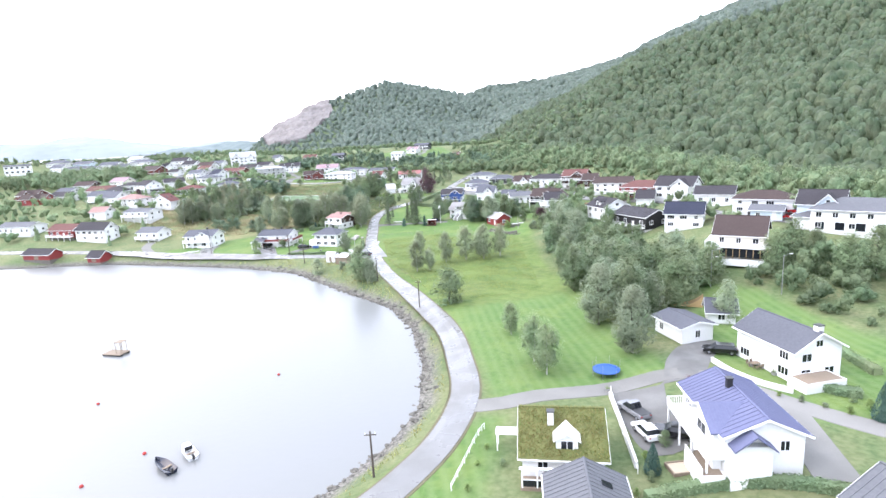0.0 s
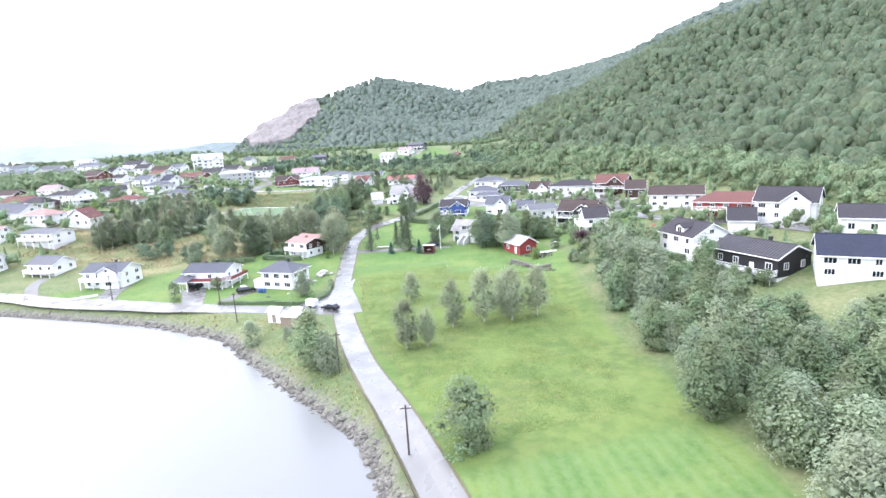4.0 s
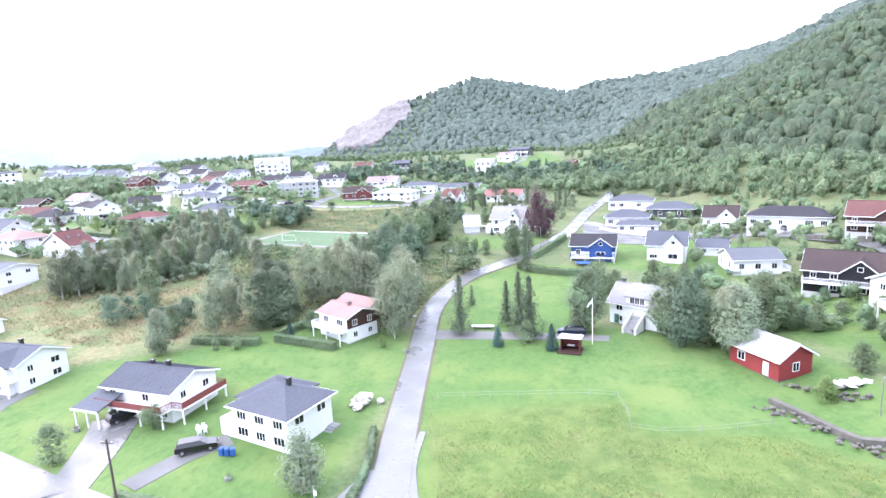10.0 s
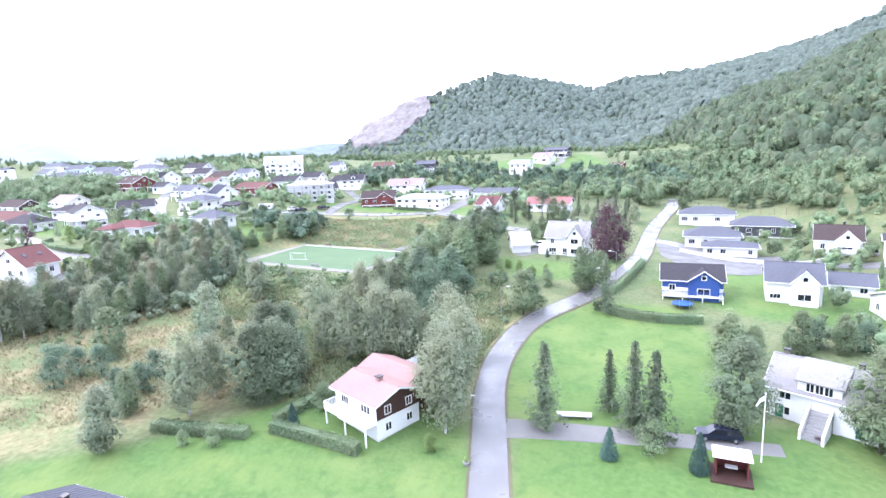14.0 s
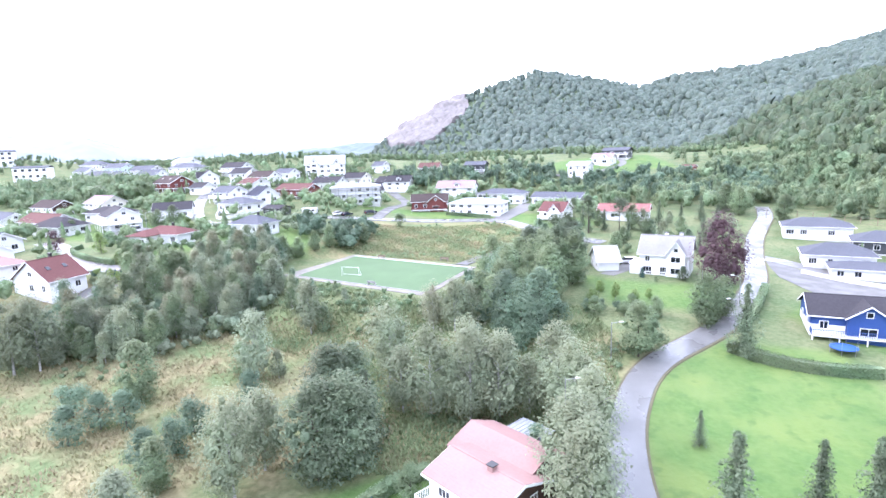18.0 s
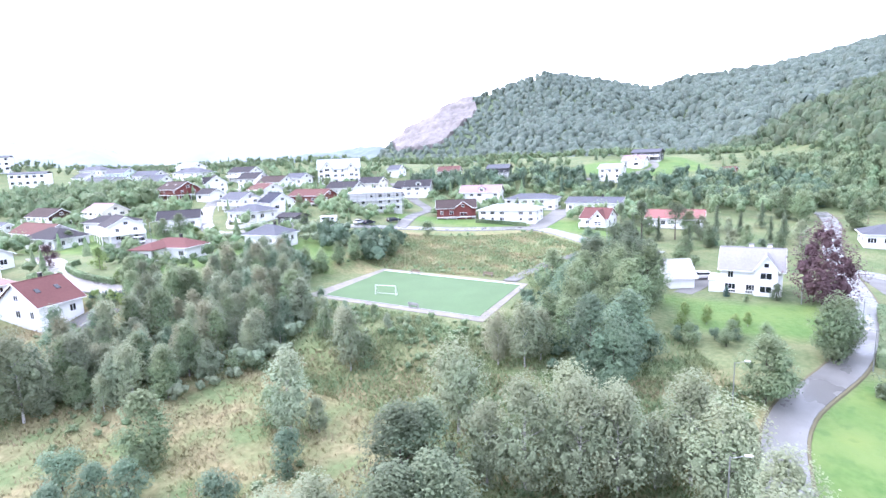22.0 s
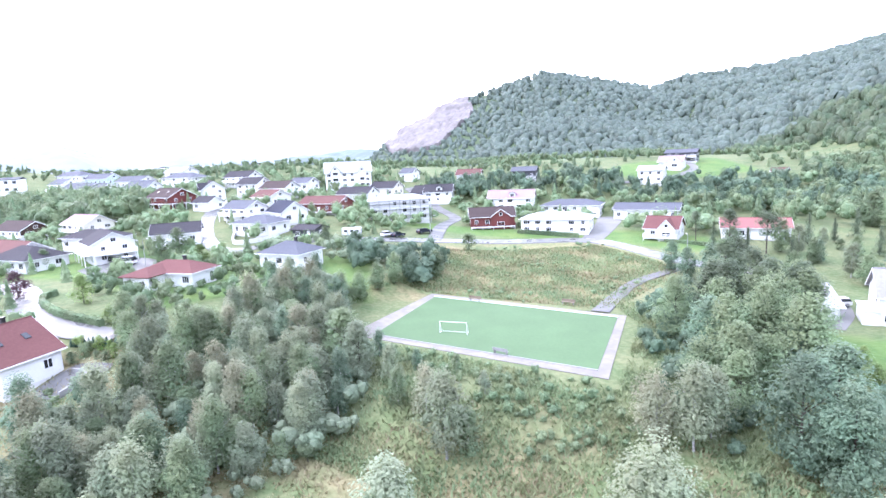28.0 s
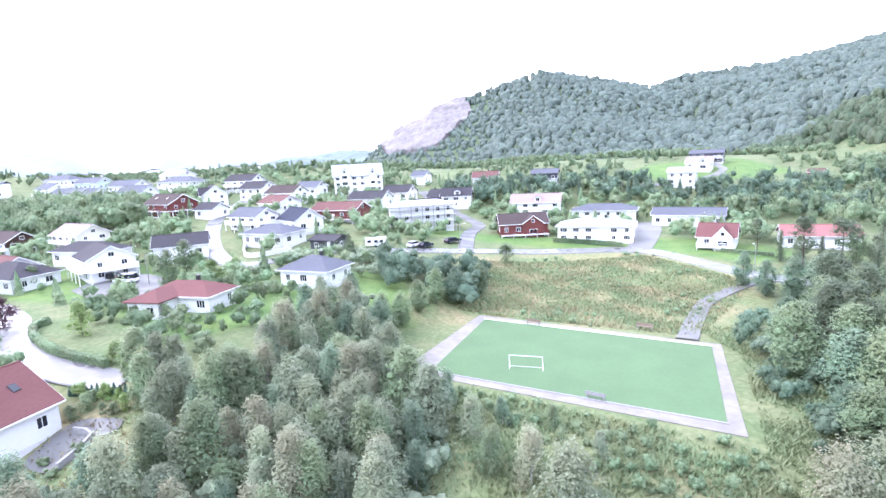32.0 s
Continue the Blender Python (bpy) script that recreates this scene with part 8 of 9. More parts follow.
ROCKS = [rock_mesh(k) for k in range(6)]
rng = np.random.default_rng(71)
shore_pts = smooth_line(SHORE[3:18], 0.7)
placed = 0
bits = []
for i, p in enumerate(shore_pts):
    for j in range(3):
        q = Vector(p) + Vector(rng.normal(0, 0.85, 2))
        z = ground_at(*q)
        s = float(rng.uniform(0.15, 0.55)) * (1.2 if q.y > 100 else 1.0)
        if -0.5 < z < 2.6 and (q.y > 84 or j == 0 and rng.random() < 0.75):
            if placed < 290 and j == 0 and -75 < q.x:
                o = new("rock", ROCKS[int(rng.integers(0, 6))])
                o.matrix_basis = pose(q.x, q.y, z + 0.1 * s, 0, 0, float(rng.uniform(0, 360))) @ Matrix.Diagonal((s, s, s, 1))
                tagged(o, "grey boulder on the stony shore", "rock", "boulders along the shore")
                placed += 1
            else:
                bits.append((q.x, q.y, z, s * 0.8))
for i in range(3400):
    p = shore_pts[int(rng.integers(0, len(shore_pts)))]
    q = Vector(p) + Vector(rng.normal(0, 1.35, 2))
    z = ground_at(*q)
    if -0.3 < z < 1.7 and (q.y > 84 or rng.random() < 0.4):
        bits.append((q.x, q.y, z, float(rng.uniform(0.08, 0.3))))
small = bmesh.new()
bmesh.ops.create_icosphere(small, subdivisions=1, radius=1)
sv = np.array([v.co[:] for v in small.verts]) * (1, 0.8, 0.6)
sf = np.array([[v.index for v in f.verts] for f in small.faces])
small.free()
bits = np.array(bits)
th = rng.random(len(bits)) * math.tau
jit = 1 + rng.normal(0, 0.16, (len(bits), len(sv), 3))
vv = sv[None] * jit * bits[:, 3][:, None, None]
vv = np.stack([vv[..., 0] * np.cos(th)[:, None] - vv[..., 1] * np.sin(th)[:, None], vv[..., 0] * np.sin(th)[:, None] + vv[..., 1] * np.cos(th)[:, None], vv[..., 2]], -1) + bits[:, None, :3]
ff = (sf[None] + (np.arange(len(bits)) * len(sv))[:, None, None]).reshape(-1, 3)
tagged(part_of("shore_stones", poly_mesh("shore_stones", vv.reshape(-1, 3).tolist(), ff.tolist()), STONE), "loose grey stones along the waterline", "stones", kind="stuff")
# stones heaped in the roadside garden
pile = thing("rock_pile", -35.4, 215.4, ground_at(-35.4, 215.4), 0, "pale boulders heaped in the garden", "rock pile")
PALEROCK = surface("pale_rock", (0.338, 0.315, 0.285), (0.465, 0.443, 0.413), grain=1.5, stain=0.35)
for k in range(18):
    me = ROCKS[k % 6].copy()
    me.materials.clear()
    me.materials.append(PALEROCK)
    o = part_of("boulder", me, None, pile)
    s = float(rng.uniform(0.4, 0.85))
    rx_, ry_ = float(rng.normal(0, 1.0)), float(rng.normal(0, 1.1))
    o.matrix_basis = pose(rx_, ry_, 0.25 + max(0.0, 1.3 - 0.7 * math.hypot(rx_, ry_)), 0, 0, float(rng.uniform(0, 360))) @ Matrix.Diagonal((s, s, s, 1))
for name_, pts, n_ in (("stone_wall", [(18, 216), (21.3, 212.8), (25.8, 206), (29.4, 203.2)], 60), ("stone_wall", [(24, 222), (28, 219), (31, 216)], 34)):
    wl_ = tagged(new(name_), "tumbled dry-stone wall overgrown with grass", "stone wall")
    ln = smooth_line(pts, 0.4)
    for k in range(n_):
        p = ln[int(k / n_ * len(ln))]
        q = Vector(p) + Vector(rng.normal(0, 0.5, 2))
        s = float(rng.uniform(0.2, 0.42))
        o = part_of("stone", ROCKS[k % 6], None, wl_)
        o.matrix_basis = pose(q.x, q.y, ground_at(*q) + 0.25 * (k % 3), 0, 0, float(rng.uniform(0, 360))) @ Matrix.Diagonal((s, s, s, 1))


# ---- drives, yards and side roads ----
def patch(name, poly, material, label, category="yard", lift=0.07):
    """A paved plot with rounded corners, draped on the ground."""
    ring = [p for p in smooth_line(poly + poly[:1], 1.2)][:-1]
    bm = bmesh.new()
    bm.faces.new([bm.verts.new((p.x, p.y, 0)) for p in ring])
    xs_, ys_ = [p.x for p in ring], [p.y for p in ring]
    for axis, lo, hi in ((0, min(xs_), max(xs_)), (1, min(ys_), max(ys_))):
        v = lo + 2.0
        while v < hi:
            at, no = [0, 0, 0], [0, 0, 0]
            at[axis], no[axis] = v, 1
            bmesh.ops.bisect_plane(bm, geom=bm.verts[:] + bm.edges[:] + bm.faces[:], plane_co=at, plane_no=no)
            v += 2.0
    for v in bm.verts:
        v.co.z = ground_at(v.co.x, v.co.y) + lift
    bmesh.ops.recalc_face_normals(bm, faces=bm.faces[:])
    if sum(f.normal.z for f in bm.faces) < 0:
        bmesh.ops.reverse_faces(bm, faces=bm.faces[:])
    return tagged(part(name, bm, material), label, category, kind="structure")


strip("road", [(-33, 183.5), (-30, 190), (-28, 199)], (9, 5), ASPHALT, "wet asphalt apron of the junction", lift=0.115)
strip("pavement", [(-25.5, 208), (-25.4, 200), (-23, 190), (-20.5, 179)], (0.8, 2.2), ASPHALT, "asphalt lay-by beside the lane", "pavement", lift=0.09)
strip("driveway", [(-64, 193), (-66.5, 200), (-69, 206), (-71, 210)], (5, 6.5), ASPHALT, "wet asphalt drive to the garage", "driveway", lift=0.08)
strip("driveway", [(-57.2, 194.5), (-54.2, 201), (-50.5, 205)], 3.2, ASPHALT_DRY, "paved drive beside the lawn", "driveway", lift=0.08)
strip("driveway", [(-91, 202), (-95, 212), (-95, 218)], (4.5, 6), ASPHALT, "wet asphalt drive", "driveway", lift=0.08)
strip("driveway", [(-118, 212), (-126, 224), (-128, 232)], 3.5, GRAVEL, "gravel drive", "driveway", lift=0.08)
strip("driveway", [(-30.2, 241.6), (-26, 241.8), (-17, 241.2), (-7, 240.4), (2, 239.2)], (4.5, 2.4), GRAVEL, "gravel track across the lawn", "driveway", lift=0.06)
strip("driveway", [(-36, 246), (-40, 250), (-42, 254)], 3, GRAVEL, "gravel drive to the pink-roofed house", "driveway", lift=0.06)
patch("yard", [(23.2, 70.8), (31, 70.5), (37.0, 71.5), (40.5, 76), (43.5, 80), (45.5, 84.4), (39.6, 83.4), (36, 80), (33, 75), (29.8, 66), (28.6, 56), (23, 56)], ASPHALT_DRY, "asphalt yard between the houses")
strip("driveway", [(43, 62), (41, 54), (39, 46)], 4.5, GRAVEL, "gravel drive behind the blue-roofed villa", "driveway", lift=0.07)
strip("road", [(7, 345), (14, 338), (24, 322), (40, 318), (54, 312), (62, 298), (68, 280), (66, 262), (72, 240), (80, 222)], 4.6, ASPHALT, "side road through the hillside houses", lift=0.11)
strip("road", [(66, 262), (62, 240), (66, 222), (78, 200), (84, 178), (82, 160), (88, 140), (104, 116)], 4.4, ASPHALT, "side road between the hillside houses", lift=0.11)
patch("yard", [(6, 326), (10, 313), (21, 308.5), (32, 315), (38, 325), (30, 327), (18, 325), (12, 336), (8, 341)], ASPHALT_DRY, "asphalt forecourt of the white bungalows")
strip("road", [(-30, 355), (-45, 364), (-62, 383), (-80, 385), (-98, 383), (-112, 377), (-130, 368), (-146, 362), (-158, 354), (-176, 372), (-192, 402), (-205, 440)], 4.4, ASPHALT, "road past the village houses", lift=0.11)
strip("road", [(-108, 379), (-110, 400), (-110, 424), (-122, 444), (-140, 470)], 4.2, ASPHALT_DRY, "pale road climbing into the village", lift=0.11)
strip("driveway", [(-64, 385), (-60, 398), (-57, 412), (-56, 424)], (6, 8), GRAVEL, "pale gravel yard between the houses", "driveway", lift=0.1)
strip("road", [(-190, 322), (-176, 314), (-164, 303.6), (-152, 297.4), (-144, 295.8), (-138, 295.6)], (6.0, 4.2), ASPHALT, "wet road ending at the wood", lift=0.11)
patch("yard", [(-184, 334), (-168, 326), (-160, 332), (-170, 344), (-184, 346)], ASPHALT_DRY, "asphalt yard before the carport")
strip("path", [(-65.9, 326.5), (-62.5, 336), (-58, 346.5), (-51.3, 353.7), (-45, 359)], (3.2, 2.2), ASPHALT_DRY, "worn path to the playing field", "path", lift=0.22)
strip("road", [(-70, 470), (-40, 466), (-24, 474), (-14, 490), (-16, 510)], 3.2, GRAVEL, "gravel road to the upper houses", lift=0.1)
patch("yard", [(-139.6, 286.8), (-138.4, 288.8), (-133.2, 289.2), (-133.2, 286.9), (-134.8, 286.3), (-134.4, 281.6), (-137.8, 281.6), (-139.6, 283)], ASPHALT_DRY, "paved yard beside the red-roofed house", lift=0.15)
strip("driveway", [(-31, 322), (-26, 330), (-24, 337)], 3.6, GRAVEL, "gravel yard beside the old house", "driveway", lift=0.07)


def fence(points, label, h=1.0, gap=2.5, material=None, rails=2, r=0.05, category="fence"):
    material = material or WOOD
    f = tagged(new("fence"), label, category)
    line = smooth_line(points, gap)
    pm = shared_mesh(("fence_post", round(h, 2), r), lambda: box(-r, r, -r, r, -0.4, h))
    for p in line:
        part_of("post", pm, material, f).matrix_basis = pose(p.x, p.y, ground_at(*p))
    for k in range(rails):
        z = h * (0.92 - 0.42 * k)
        for a, c in zip(line, line[1:]):
            bm = bmesh.new()
            tube(bm, (*a, ground_at(*a) + z), (*c, ground_at(*c) + z), 0.03 if r > 0.045 else 0.014, None, 5)
            part("rail", bm, material, f)
    return f


fence([(-7.2, 142), (-11.6, 152), (-16.6, 168), (-20, 184), (-21.5, 196.6), (-24.4, 207.6), (-25.6, 216)], "thin wire fence on wooden posts along the lane", 0.9, 4.0, WOOD, 1, 0.03)
fence([(-25, 217), (-13.5, 218), (0.2, 218.2), (0.5, 210), (8.8, 209.8), (17.5, 211.9)], "thin pale grey two-rail fence across the meadow", 1.0, 3.5, CONCRETE, 2, 0.03)
fence([(25, 398), (40, 389), (52, 376), (64, 358), (78, 340)], "long wooden snow fence above the houses", 2.2, 4.0, WOOD, 3, 0.08)
fence([(23.6, 71), (22, 62), (20.8, 52)], "white board fence beside the yard", 1.1, 2.0, TRIM, 2, 0.05)
fence([(4.5, 63.6), (3.6, 62), (1.5, 56), (-0.2, 51)], "white picket fence round the garden", 0.9, 2.0, TRIM, 2, 0.05)


def low_wall(points, w, h, material, label):
    line = smooth_line(points, 1.5)
    verts, faces = [], []
    for i, p in enumerate(line):
        t = (line[min(i + 1, len(line) - 1)] - line[max(i - 1, 0)]).normalized()
        s = Vector((-t.y, t.x)) * w / 2
        z = ground_at(*p)
        verts += [(*(p - s), z - 0.5), (*(p + s), z - 0.5), (*(p + s), z + h), (*(p - s), z + h)]
    for i in range(len(line) - 1):
        faces += [(4 * i + j, 4 * i + 4 + j, 4 * i + 4 + (j + 1) % 4, 4 * i + (j + 1) % 4) for j in range(4)]
    faces += [(3, 2, 1, 0), tuple(len(verts) - 4 + j for j in range(4))]
    return tagged(part_of("garden_wall", poly_mesh("garden_wall", verts, faces), material), label, "wall")


low_wall([(40.7, 76), (41.5, 71), (43.5, 67), (46, 64.5)], 0.3, 0.8, PALECON, "low white rendered garden wall")
low_wall([(23.2, 70), (22.2, 62), (21, 53)], 0.35, 0.9, PALECON, "white retaining wall beside the yard")
low_wall([(-110, 208), (-102, 207), (-97, 209)], 0.3, 0.6, PALECON, "low pale wall along the garden")
low_wall([(-150, 366), (-158, 360), (-163, 366), (-166, 374)], 0.4, 1.2, PALECON, "white retaining wall round the lawn")
low_wall([(-134.6, 281.8), (-134.7, 286.3), (-137.6, 287.0)], 0.3, 0.8, CONCRETE, "low concrete wall round the paved yard")
low_wall([(58, 300), (64, 292), (68, 284)], 0.5, 1.4, STONE, "grey stone retaining wall")
low_wall([(12, 331), (22, 322), (36, 318), (46, 324)], 0.35, 0.9, PALECON, "white wall round the forecourt")

low_wall([(19.6, 217.7), (22.4, 213.2), (25.3, 208.0), (28.8, 207.4)], 0.8, 0.75, STONE, "old dry-stone terrace wall below the barn")
sp = thing("slab_pile", 31.1, 220.9, ground_at(31.1, 220.9), 25, "heap of pale stone slabs stacked beside the barn", "stone slabs")
for k in range(11):
    sl_ = part("slab", box(-0.9 + 0.05 * k, 0.9 - 0.04 * k, -0.55, 0.55, 0, 0.16, 0.03), PALECON if k % 3 else STONE, sp)
    sl_.matrix_basis = pose(-2.4 + 0.52 * k, 0.7 * math.sin(k * 2.1), 0.05 + 0.14 * (k % 3), 4 * (k % 3), 3 * (k % 2), 37 * k)
tree("bush", 26.9, 218.8, 2.2, "lime")
for px, py, ph, lv in ((-53.0, 306.5, 9.0, "bluebush"), (-51.0, 299.5, 8.6, "alder"), (-50.0, 313.0, 10.0, "alder"), (-54.6, 321.0, 7.0, "alder"), (-48.6, 321.0, 11.0, "spruce"), (-46.5, 328.5, 10.0, "alder"), (-56.5, 313.5, 5.0, "bluebush"),
                       (-51.5, 328.0, 7.0, "bluebush"), (-56.2, 299.5, 6.0, "bluebush")):
    tree("alder", px, py, ph, lv)
for px, py, ph, lv in ((-88.6, 287.6, 5.6, "olive"), (-92.4, 288.8, 5.0, "alder"), (-95.0, 294.0, 4.6, "birch"), (-92.0, 297.0, 3.4, "bluebush"), (-86.5, 296.5, 2.8, "alder"), (-82.0, 291.0, 3.0, "willow"), (-99.0, 301.5, 4.4, "bluebush")):
    tree("slim", px, py, ph, lv, label="young birch in the rough beside the field")
for px, py, ph in ((53.6, 169.6, 3.4), (54.7, 166.6, 3.0), (55.6, 163.8, 3.6), (56.8, 161.0, 3.2), (58.2, 158.2, 3.6), (52.6, 172.6, 2.8), (50.6, 176.4, 3.2)):
    tree("bush", px, py, ph, "alder", label="leafy bush below the hillside house")
for px, py, ph in ((-33.2, 308.2, 2.6), (-30.2, 304.8, 3.4), (-26.9, 300.6, 3.6), (-24.0, 304.5, 2.4)):
    tree("birch", px, py, ph, "lime", label="small open fruit tree on the lawn")
for px, py, ph in ((-33.1, 298.8, 2.0), (-30.4, 298.4, 2.2), (-27.2, 298.6, 1.9), (-36.0, 297.6, 2.4)):
    tree("bush", px, py, ph, "bluebush", label="bushy shrub at the lawn's edge")
for px, py, ph, lv in ((43.7, 63.9, 0.8, "lime"), (45.5, 62.0, 1.0, "alder"), (47.4, 60.4, 0.8, "willow"), (49.2, 58.6, 1.1, "lime"), (51.2, 63.7, 1.0, "alder"), (51.6, 61.3, 1.3, "alder"), (52.3, 59.4, 1.4, "lime"), (41.6, 64.9, 0.7, "alder"),
                       (22.6, 54.6, 1.0, "lime"), (21.8, 50.6, 1.2, "alder"), (25.6, 56.4, 1.9, "alder"), (19.4, 48.4, 0.9, "lime"), (4.4, 58.8, 0.8, "lime"), (6.0, 55.2, 0.9, "alder"), (3.0, 55.4, 0.7, "lime"), (1.6, 50.8, 0.9, "lime")):
    tree("bush", px, py, ph, lv, label="low rounded garden shrub")

# ---- small things of the gardens ----
ks = thing("garden_pavilion", -4.9, 234.6, ground_at(-4.9, 234.6), -14, "small open red-brown garden hut with a white roof", "garden hut")
part("floor", box(-2.0, 2.0, -2.2, 1.4, -0.3, 0.12), WALL["brown"], ks)
part("back_wall", box(-1.6, 1.6, 1.1, 1.2, 0.12, 2.2), WALL["redwood"], ks)
for s in (-1, 1):
    part("side_wall", box(s * 1.55 - 0.05, s * 1.55 + 0.05, -0.9, 1.1, 0.12, 2.2), WALL["redwood"], ks)
    part("post", box(s * 1.5 - 0.06, s * 1.5 + 0.06, -1.06, -0.94, 0.12, 2.2), WALL["redwood"], ks)
rf = part("roof", box(-1.9, 1.9, -1.5, 1.5, -0.06, 0.06), TRIM, ks)
rf.matrix_basis = pose(0, 0, 2.32, -5, 0, 0)
part("table", box(-0.6, 0.6, -0.3, 0.4, 0.75, 0.82), TRIM, ks)
sl = thing("table_tennis_slab", -20.7, 245.1, ground_at(-20.7, 245.1), 0, "low white concrete slab on the lawn", "slab")
part("top", box(-2.2, 2.2, -0.6, 0.6, 0.35, 0.5, 0.02), PALECON, sl)
for s in (-1, 1):
    part("foot", box(s * 1.7 - 0.15, s * 1.7 + 0.15, -0.5, 0.5, -0.1, 0.35), CONCRETE, sl)
sb = thing("sandbox", 25.6, 51.8, ground_at(25.6, 51.8), 5, "wooden sandbox filled with sand", "sandbox")
part("sand", box(-1.3, 1.3, -1.0, 1.0, 0, 0.18), surface("sand", (0.338, 0.285, 0.21), (0.435, 0.375, 0.285), grain=10), sb)
for a in ((-1.45, 1.45, -1.15, -1.0), (-1.45, 1.45, 1.0, 1.15), (-1.45, -1.3, -1.0, 1.0), (1.3, 1.45, -1.0, 1.0)):
    part("board", box(*a, -0.1, 0.32), WOOD, sb)
ramp_thing = thing("skate_ramp", 48.0, 101.5, ground_at(48, 101.5), -25, "curved plywood skateboard ramp in the garden", "ramp")
bm = bmesh.new()
prof = [(-3 + 6 * i / 10, 0.15 + 2.0 * (abs(i - 3) / 7 if i > 3 else 0.0) ** 2) for i in range(11)]
add_prism(bm, prof + [(3, 0.0), (-3, 0.0)], -1.2, 1.2, "y")
bmesh.ops.recalc_face_normals(bm, faces=bm.faces[:])
part("deck", bm, PLANK, ramp_thing)
pg = thing("play_tower", 55.7, 205.0, ground_at(55.7, 205), 20, "red and orange wooden play tower with a slide", "play tower")
for u in (-0.8, 0.8):
    for v in (-0.8, 0.8):
        rod("post", (u, v, -0.2), (u, v, 2.6), 0.07, REDPAINT, pg)
part("platform", box(-0.9, 0.9, -0.9, 0.9, 1.2, 1.3), REDPAINT, pg)
part("panel", box(-0.9, 0.9, -0.92, -0.86, 1.3, 2.1), REDPAINT, pg)
part("roof", roof_gable_bm(1.6, 1.8, 3.3, 2.5, 0.2, 0.2, 0.08), REDPAINT, pg)
bm = bmesh.new()
add_prism(bm, [(-0.9, 1.25), (-3.4, 0.2), (-3.4, 0.3), (-0.9, 1.4)], -0.3, 0.3, "y")
bmesh.ops.recalc_face_normals(bm, faces=bm.faces[:])
part("slide", bm, PLANK, pg)
# sheds and bins where the shore road meets the lane
for px, py, w, d, h, m_, lab in ((-37.6, 176.4, 3.2, 2.6, 2.8, "white", "white sheet-metal shed beside the junction"), (-33.2, 172.8, 4.2, 3.4, 2.4, "pale", "grey wooden shed among the bushes"), (-33.6, 178.6, 2.6, 1.8, 1.8, "white", "small white store by the road")):
    sh = thing("shed", px, py, ground_at(px, py), -22, lab, "shed")
    part("wall", box(-w / 2, w / 2, -d / 2, d / 2, -0.8, h, 0.02), WALL[m_] if m_ == "white" else WOOD, sh)
    part("roof", roof_gable_bm(w, d, h + 0.5, h, 0.2, 0.2, 0.08), PALECON, sh)
    part("door", box(-0.45, 0.45, -d / 2 - 0.04, -d / 2 + 0.02, 0.1, 1.9), WOOD, sh)
cp = thing("carport", -43.4, 254.6, ground_at(-43.4, 254.6), -34, "open carport with a pale corrugated roof", "carport")
for u in (-2, 2):
    for v in (-1.6, 1.6):
        part("post", box(u - 0.07, u + 0.07, v - 0.07, v + 0.07, -0.3, 2.3), TRIM, cp)
part("roof", box(-2.4, 2.4, -2.0, 2.0, 2.3, 2.4), ROOF["pale"], cp)
for k in range(9):
    part("roof_rib", box(-2.4 + 0.58 * k, -2.28 + 0.58 * k, -2.0, 2.0, 2.4, 2.46), ROOF["pale"], cp)
for k in range(3):
    o = thing("wheelie_bin", -49.6 + 0.75 * k, 201.4, ground_at(-49.6, 201.4), 10 * k, "blue wheeled refuse bin by the house wall", "bin", "bins by the house")
    part("body", box(-0.28, 0.28, -0.3, 0.3, 0.08, 0.95, 0.04), BLUEPAINT, o)
    part("lid", box(-0.3, 0.3, -0.33, 0.33, 0.96, 1.04, 0.02), BLUEPAINT, o)
# wet road's drain cover
dc = thing("drain_cover", -39.0, 183.4, ground_at(-39, 183.4) + 0.11, -18, "rusty iron drain cover set in the road", "drain cover")
part("frame", box(-0.6, 0.6, -0.45, 0.45, -0.05, 0.015), STEEL, dc)
for k in range(5):
    part("bar", box(-0.55, 0.55, -0.38 + 0.17 * k, -0.3 + 0.17 * k, 0.0, 0.03), BLACK, dc)

def garden_set(x, y, yaw, material, label):
    """A garden table with four chairs round it, each a thing of its own."""
    z = ground_at(x, y)
    t = thing("garden_table", x, y, z, yaw, "weathered garden table on the lawn", "table")
    part("tabletop", box(-0.7, 0.7, -0.45, 0.45, 0.7, 0.75, 0.01), material, t)
    for u in (-0.6, 0.6):
        for v in (-0.36, 0.36):
            part("leg", box(u - 0.04, u + 0.04, v - 0.04, v + 0.04, -0.05, 0.7), material, t)
    chair = None
    for u, v, turn in ((-0.35, -0.85, 0), (0.35, -0.85, 0), (-0.35, 0.85, 180), (0.35, 0.85, 180)):
        m = pose(x, y, z, 0, 0, yaw) @ pose(u, v, 0, 0, 0, turn)
        if chair is None:
            chair = tagged(new("garden_chair"), label, "chair", "chairs round the garden table")
            chair.matrix_basis = m
            part("seat", box(-0.23, 0.23, -0.23, 0.23, 0.42, 0.46, 0.01), material, chair)
            part("backrest", box(-0.23, 0.23, -0.25, -0.21, 0.46, 0.9, 0.01), material, chair)
            for a in (-0.19, 0.19):
                for c in (-0.19, 0.19):
                    part("leg", box(a - 0.025, a + 0.025, c - 0.025, c + 0.025, -0.05, 0.42), material, chair)
        else:
            copy_thing(chair, m)


garden_set(45.8, 73.3, 15, WOOD, "weathered wooden garden chair")
garden_set(-55.5, 206.5, 40, TRIM, "white garden chair on the lawn")


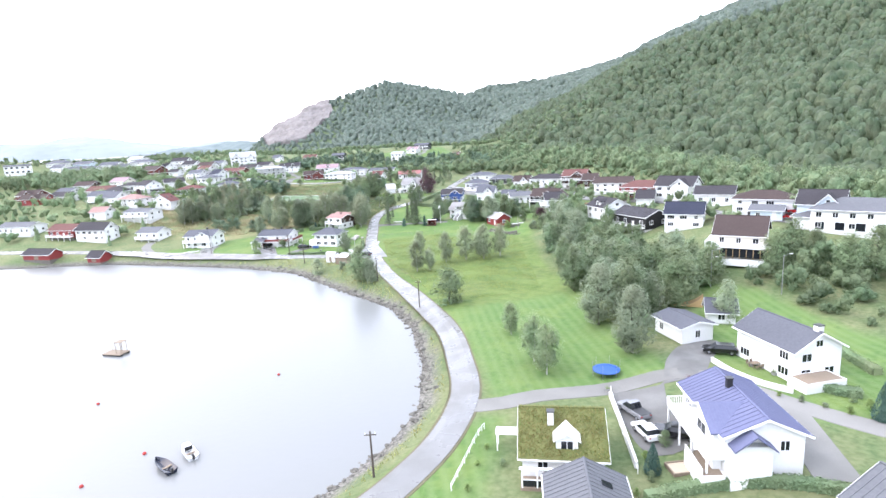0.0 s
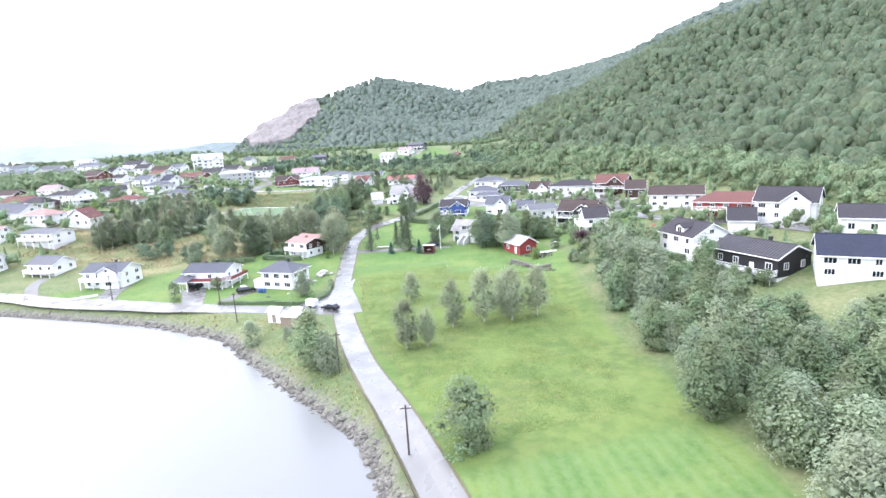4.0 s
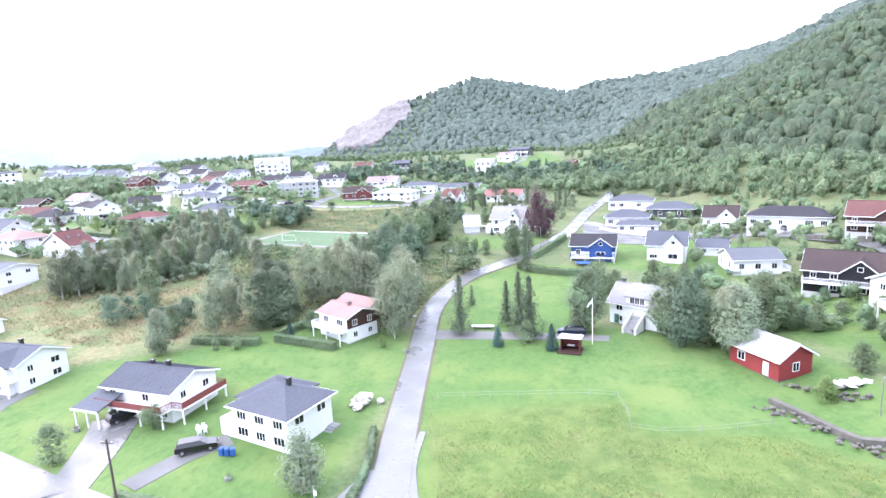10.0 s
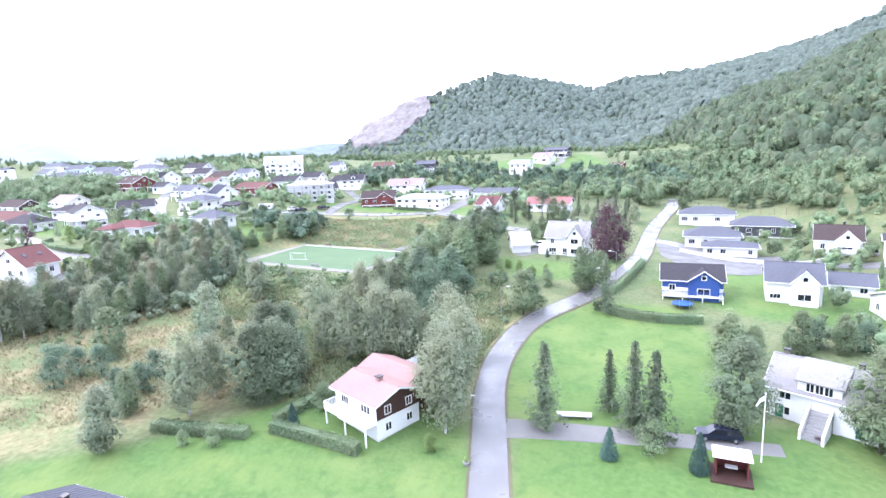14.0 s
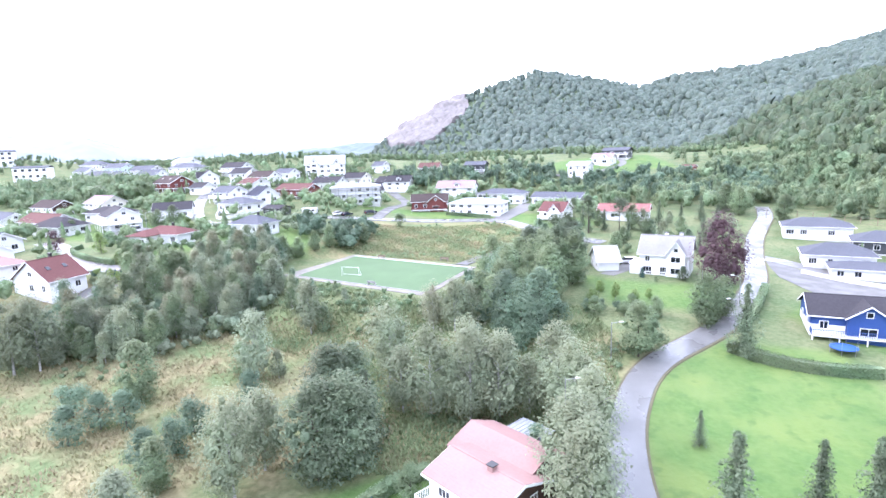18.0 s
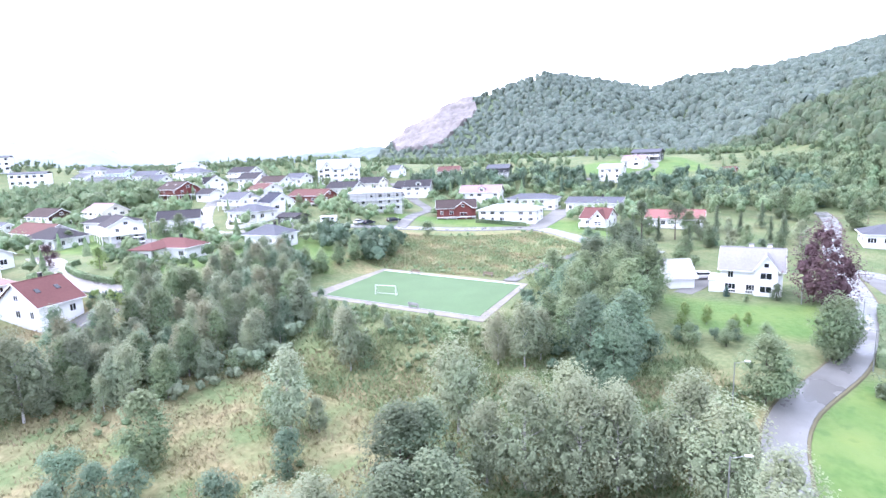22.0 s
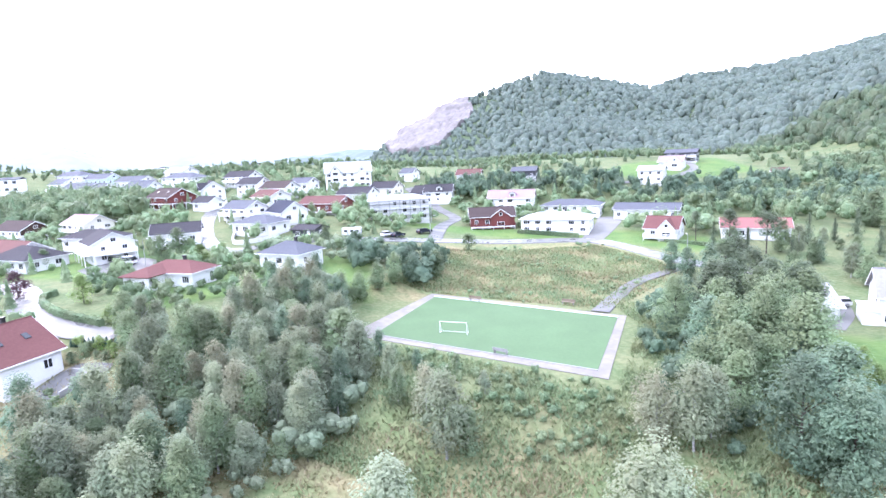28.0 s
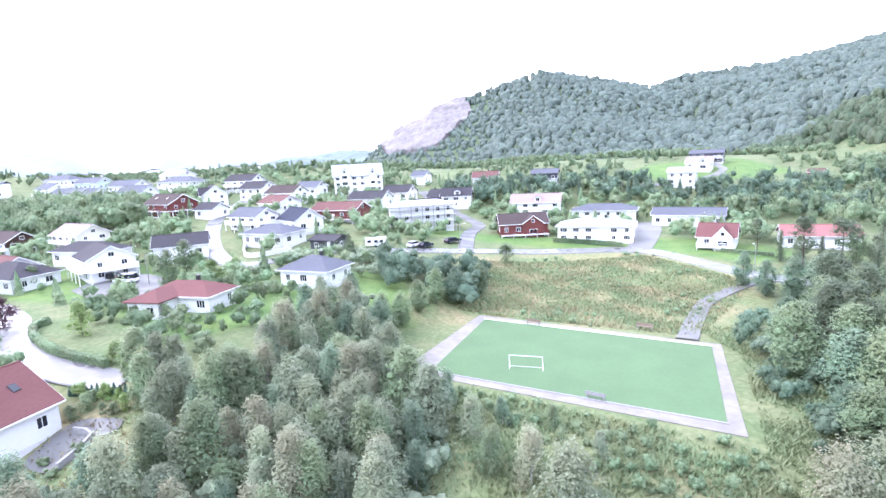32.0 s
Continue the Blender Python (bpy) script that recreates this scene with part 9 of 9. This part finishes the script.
def flower_tub(x, y, leaves, r=0.45):
    f = thing("flower_tub", x, y, ground_at(x, y), 0, "round stone tub with flowering plants", "planter", "planters by the houses")
    bm = bmesh.new()
    tube(bm, (0, 0, -0.1), (0, 0, 0.42), r * 0.75, r, 12)
    part("tub", bm, CONCRETE, f)
    rng_f = np.random.default_rng(int(abs(x * 10)))
    p = rng_f.normal(0, 0.2, (160, 3)) * (1, 1, 0.7) + (0, 0, 0.6)
    part_of("flowers", quad_mesh("flowers", leaf_tris(p, rng_f.uniform(0.05, 0.1, 160), soft_normals(p, np.zeros((160, 3)), rng_f), rng_f)), LEAF[leaves], f)


for px, py, lv in ((34.6, 70.2, "copper"), (23.4, 71.6, "lime"), (47.0, 70.4, "lime"), (45.6, 73.8, "copper"), (-46.0, 196.6, "lime"), (-74.2, 206.0, "copper"), (-33.4, 233.6, "lime"), (6.4, 241.2, "copper")):
    flower_tub(px, py, lv)

# ---- the quarry high on the end of the hill ----
qx, qy = np.meshgrid(np.linspace(-360, -165, 131), np.linspace(875, 1125, 151))
qz = height(qx, qy)
mask = inside(QUARRY, qx, qy)
steps = np.floor((qz - 30) / 14) * 14 + 30
ledge = 0.65 * qz + 0.35 * (steps + 14 * ramp(0.15, 0.4, (qz - steps) / 14))
crag = 2.6 * waves(qx, qy, 13, 1.0) + 2.2 * np.abs(waves(qx + 0.5 * qy, qy * 0.3, 3.4, 2.0)) + 0.8 * waves(qx, qy, 2.1, 0.4)
qz2 = np.where(mask, np.maximum(qz, ledge) + 2.2 + crag, qz - 6)
qi = np.arange(qx.size).reshape(qx.shape)
qf = np.stack([qi[:-1, :-1], qi[:-1, 1:], qi[1:, 1:], qi[1:, :-1]], -1).reshape(-1, 4)
qk = (mask.ravel()[qf]).any(1)
tagged(part_of("quarry_face", poly_mesh("quarry_face", np.stack([qx, qy, qz2], -1).reshape(-1, 3).tolist(), qf[qk].tolist()), ROCK), "bare stepped rock face of a quarry on the hill", "quarry", kind="structure")
# pale hills over the far water and behind the quarry, haze painted as blue
for k, (cx, cy, w, deep, hh, hill_mat, what) in enumerate(((-2250, 3300, 900, 420, 175, FARHILL, "hills beyond the fjord, coloured pale blue for haze"), (-1500, 3700, 1100, 420, 120, FARHILL, "hills beyond the fjord, coloured pale blue for haze"),
                                                           (-3000, 2700, 800, 420, 210, FARHILL, "hills beyond the fjord, coloured pale blue for haze"), (-640, 1640, 330, 150, 78, WOODHILL, "low wooded hill behind the quarry, coloured blue-green for haze"),
                                                           (-450, 1560, 260, 120, 66, WOODHILL, "low wooded hill behind the quarry, coloured blue-green for haze"))):
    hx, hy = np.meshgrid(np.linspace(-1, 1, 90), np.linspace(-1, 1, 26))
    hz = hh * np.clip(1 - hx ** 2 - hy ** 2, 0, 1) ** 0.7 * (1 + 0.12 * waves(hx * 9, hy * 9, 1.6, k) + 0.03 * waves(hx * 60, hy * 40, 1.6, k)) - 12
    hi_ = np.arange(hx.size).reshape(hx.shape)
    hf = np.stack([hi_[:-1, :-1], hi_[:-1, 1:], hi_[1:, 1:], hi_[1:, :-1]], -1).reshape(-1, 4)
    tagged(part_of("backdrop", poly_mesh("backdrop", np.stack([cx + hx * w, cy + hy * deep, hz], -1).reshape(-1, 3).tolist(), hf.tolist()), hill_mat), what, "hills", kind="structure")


# ---- the far town on the level ground in the west ----
def far_building(x, y, yaw, L, W, h, storeys, wall, roof, label, category="warehouse"):
    """A plain far-off block: walls, a low gabled roof, a band of windows to each storey."""
    f = thing(category.replace(" ", "_"), x, y, ground_at(x, y), yaw, label, category)
    part("wall", box(-L / 2, L / 2, -W / 2, W / 2, -3, h), WALL[wall], f)
    part("roof", roof_gable_bm(L, W, h + 0.09 * W, h, 0.4, 0.4, 0.25), ROOF[roof], f)
    count = max(2, int(L / (3.2 if storeys > 1 else 9)))
    pane = shared_mesh(("far_window", storeys > 1), lambda: box(-0.8, 0.8, -0.08, 0.08, -0.7, 0.7) if storeys > 1 else box(-2.4, 2.4, -0.08, 0.08, -0.6, 0.6))
    for k in range(storeys):
        for i in range(count):
            part_of("window", pane, GLASS, f).matrix_basis = pose(-L / 2 + L * (i + 0.5) / count, -W / 2 - 0.02, h * (k + 0.6) / storeys)
    return f


rnd_t = random.Random(12)
for k in range(34):
    tx, ty = rnd_t.uniform(-980, -430), rnd_t.uniform(600, 1080)
    if abs(ty - 560 + 0.9 * (tx + 430)) > 420:
        continue
    big = rnd_t.random() < 0.45
    far_building(tx, ty, rnd_t.uniform(-35, 15), rnd_t.uniform(40, 85) if big else rnd_t.uniform(12, 20), rnd_t.uniform(18, 30) if big else 9, rnd_t.uniform(6, 9) if big else 5.5, 1, rnd_t.choice(("white", "white", "cream", "pale")),
                 rnd_t.choice(("pale", "tin", "slate", "redtile", "pale")), "long pale hall of the far town" if big else "small pale house of the far town", "warehouse" if big else "house")
far_building(-398, 474, 42, 18, 11, 8.5, 3, "white", "slate", "white apartment block against the wooded knoll", "apartment block")
far_building(-352, 458, 30, 18, 10, 7, 2, "white", "slate", "white row house below the wooded knoll", "house")
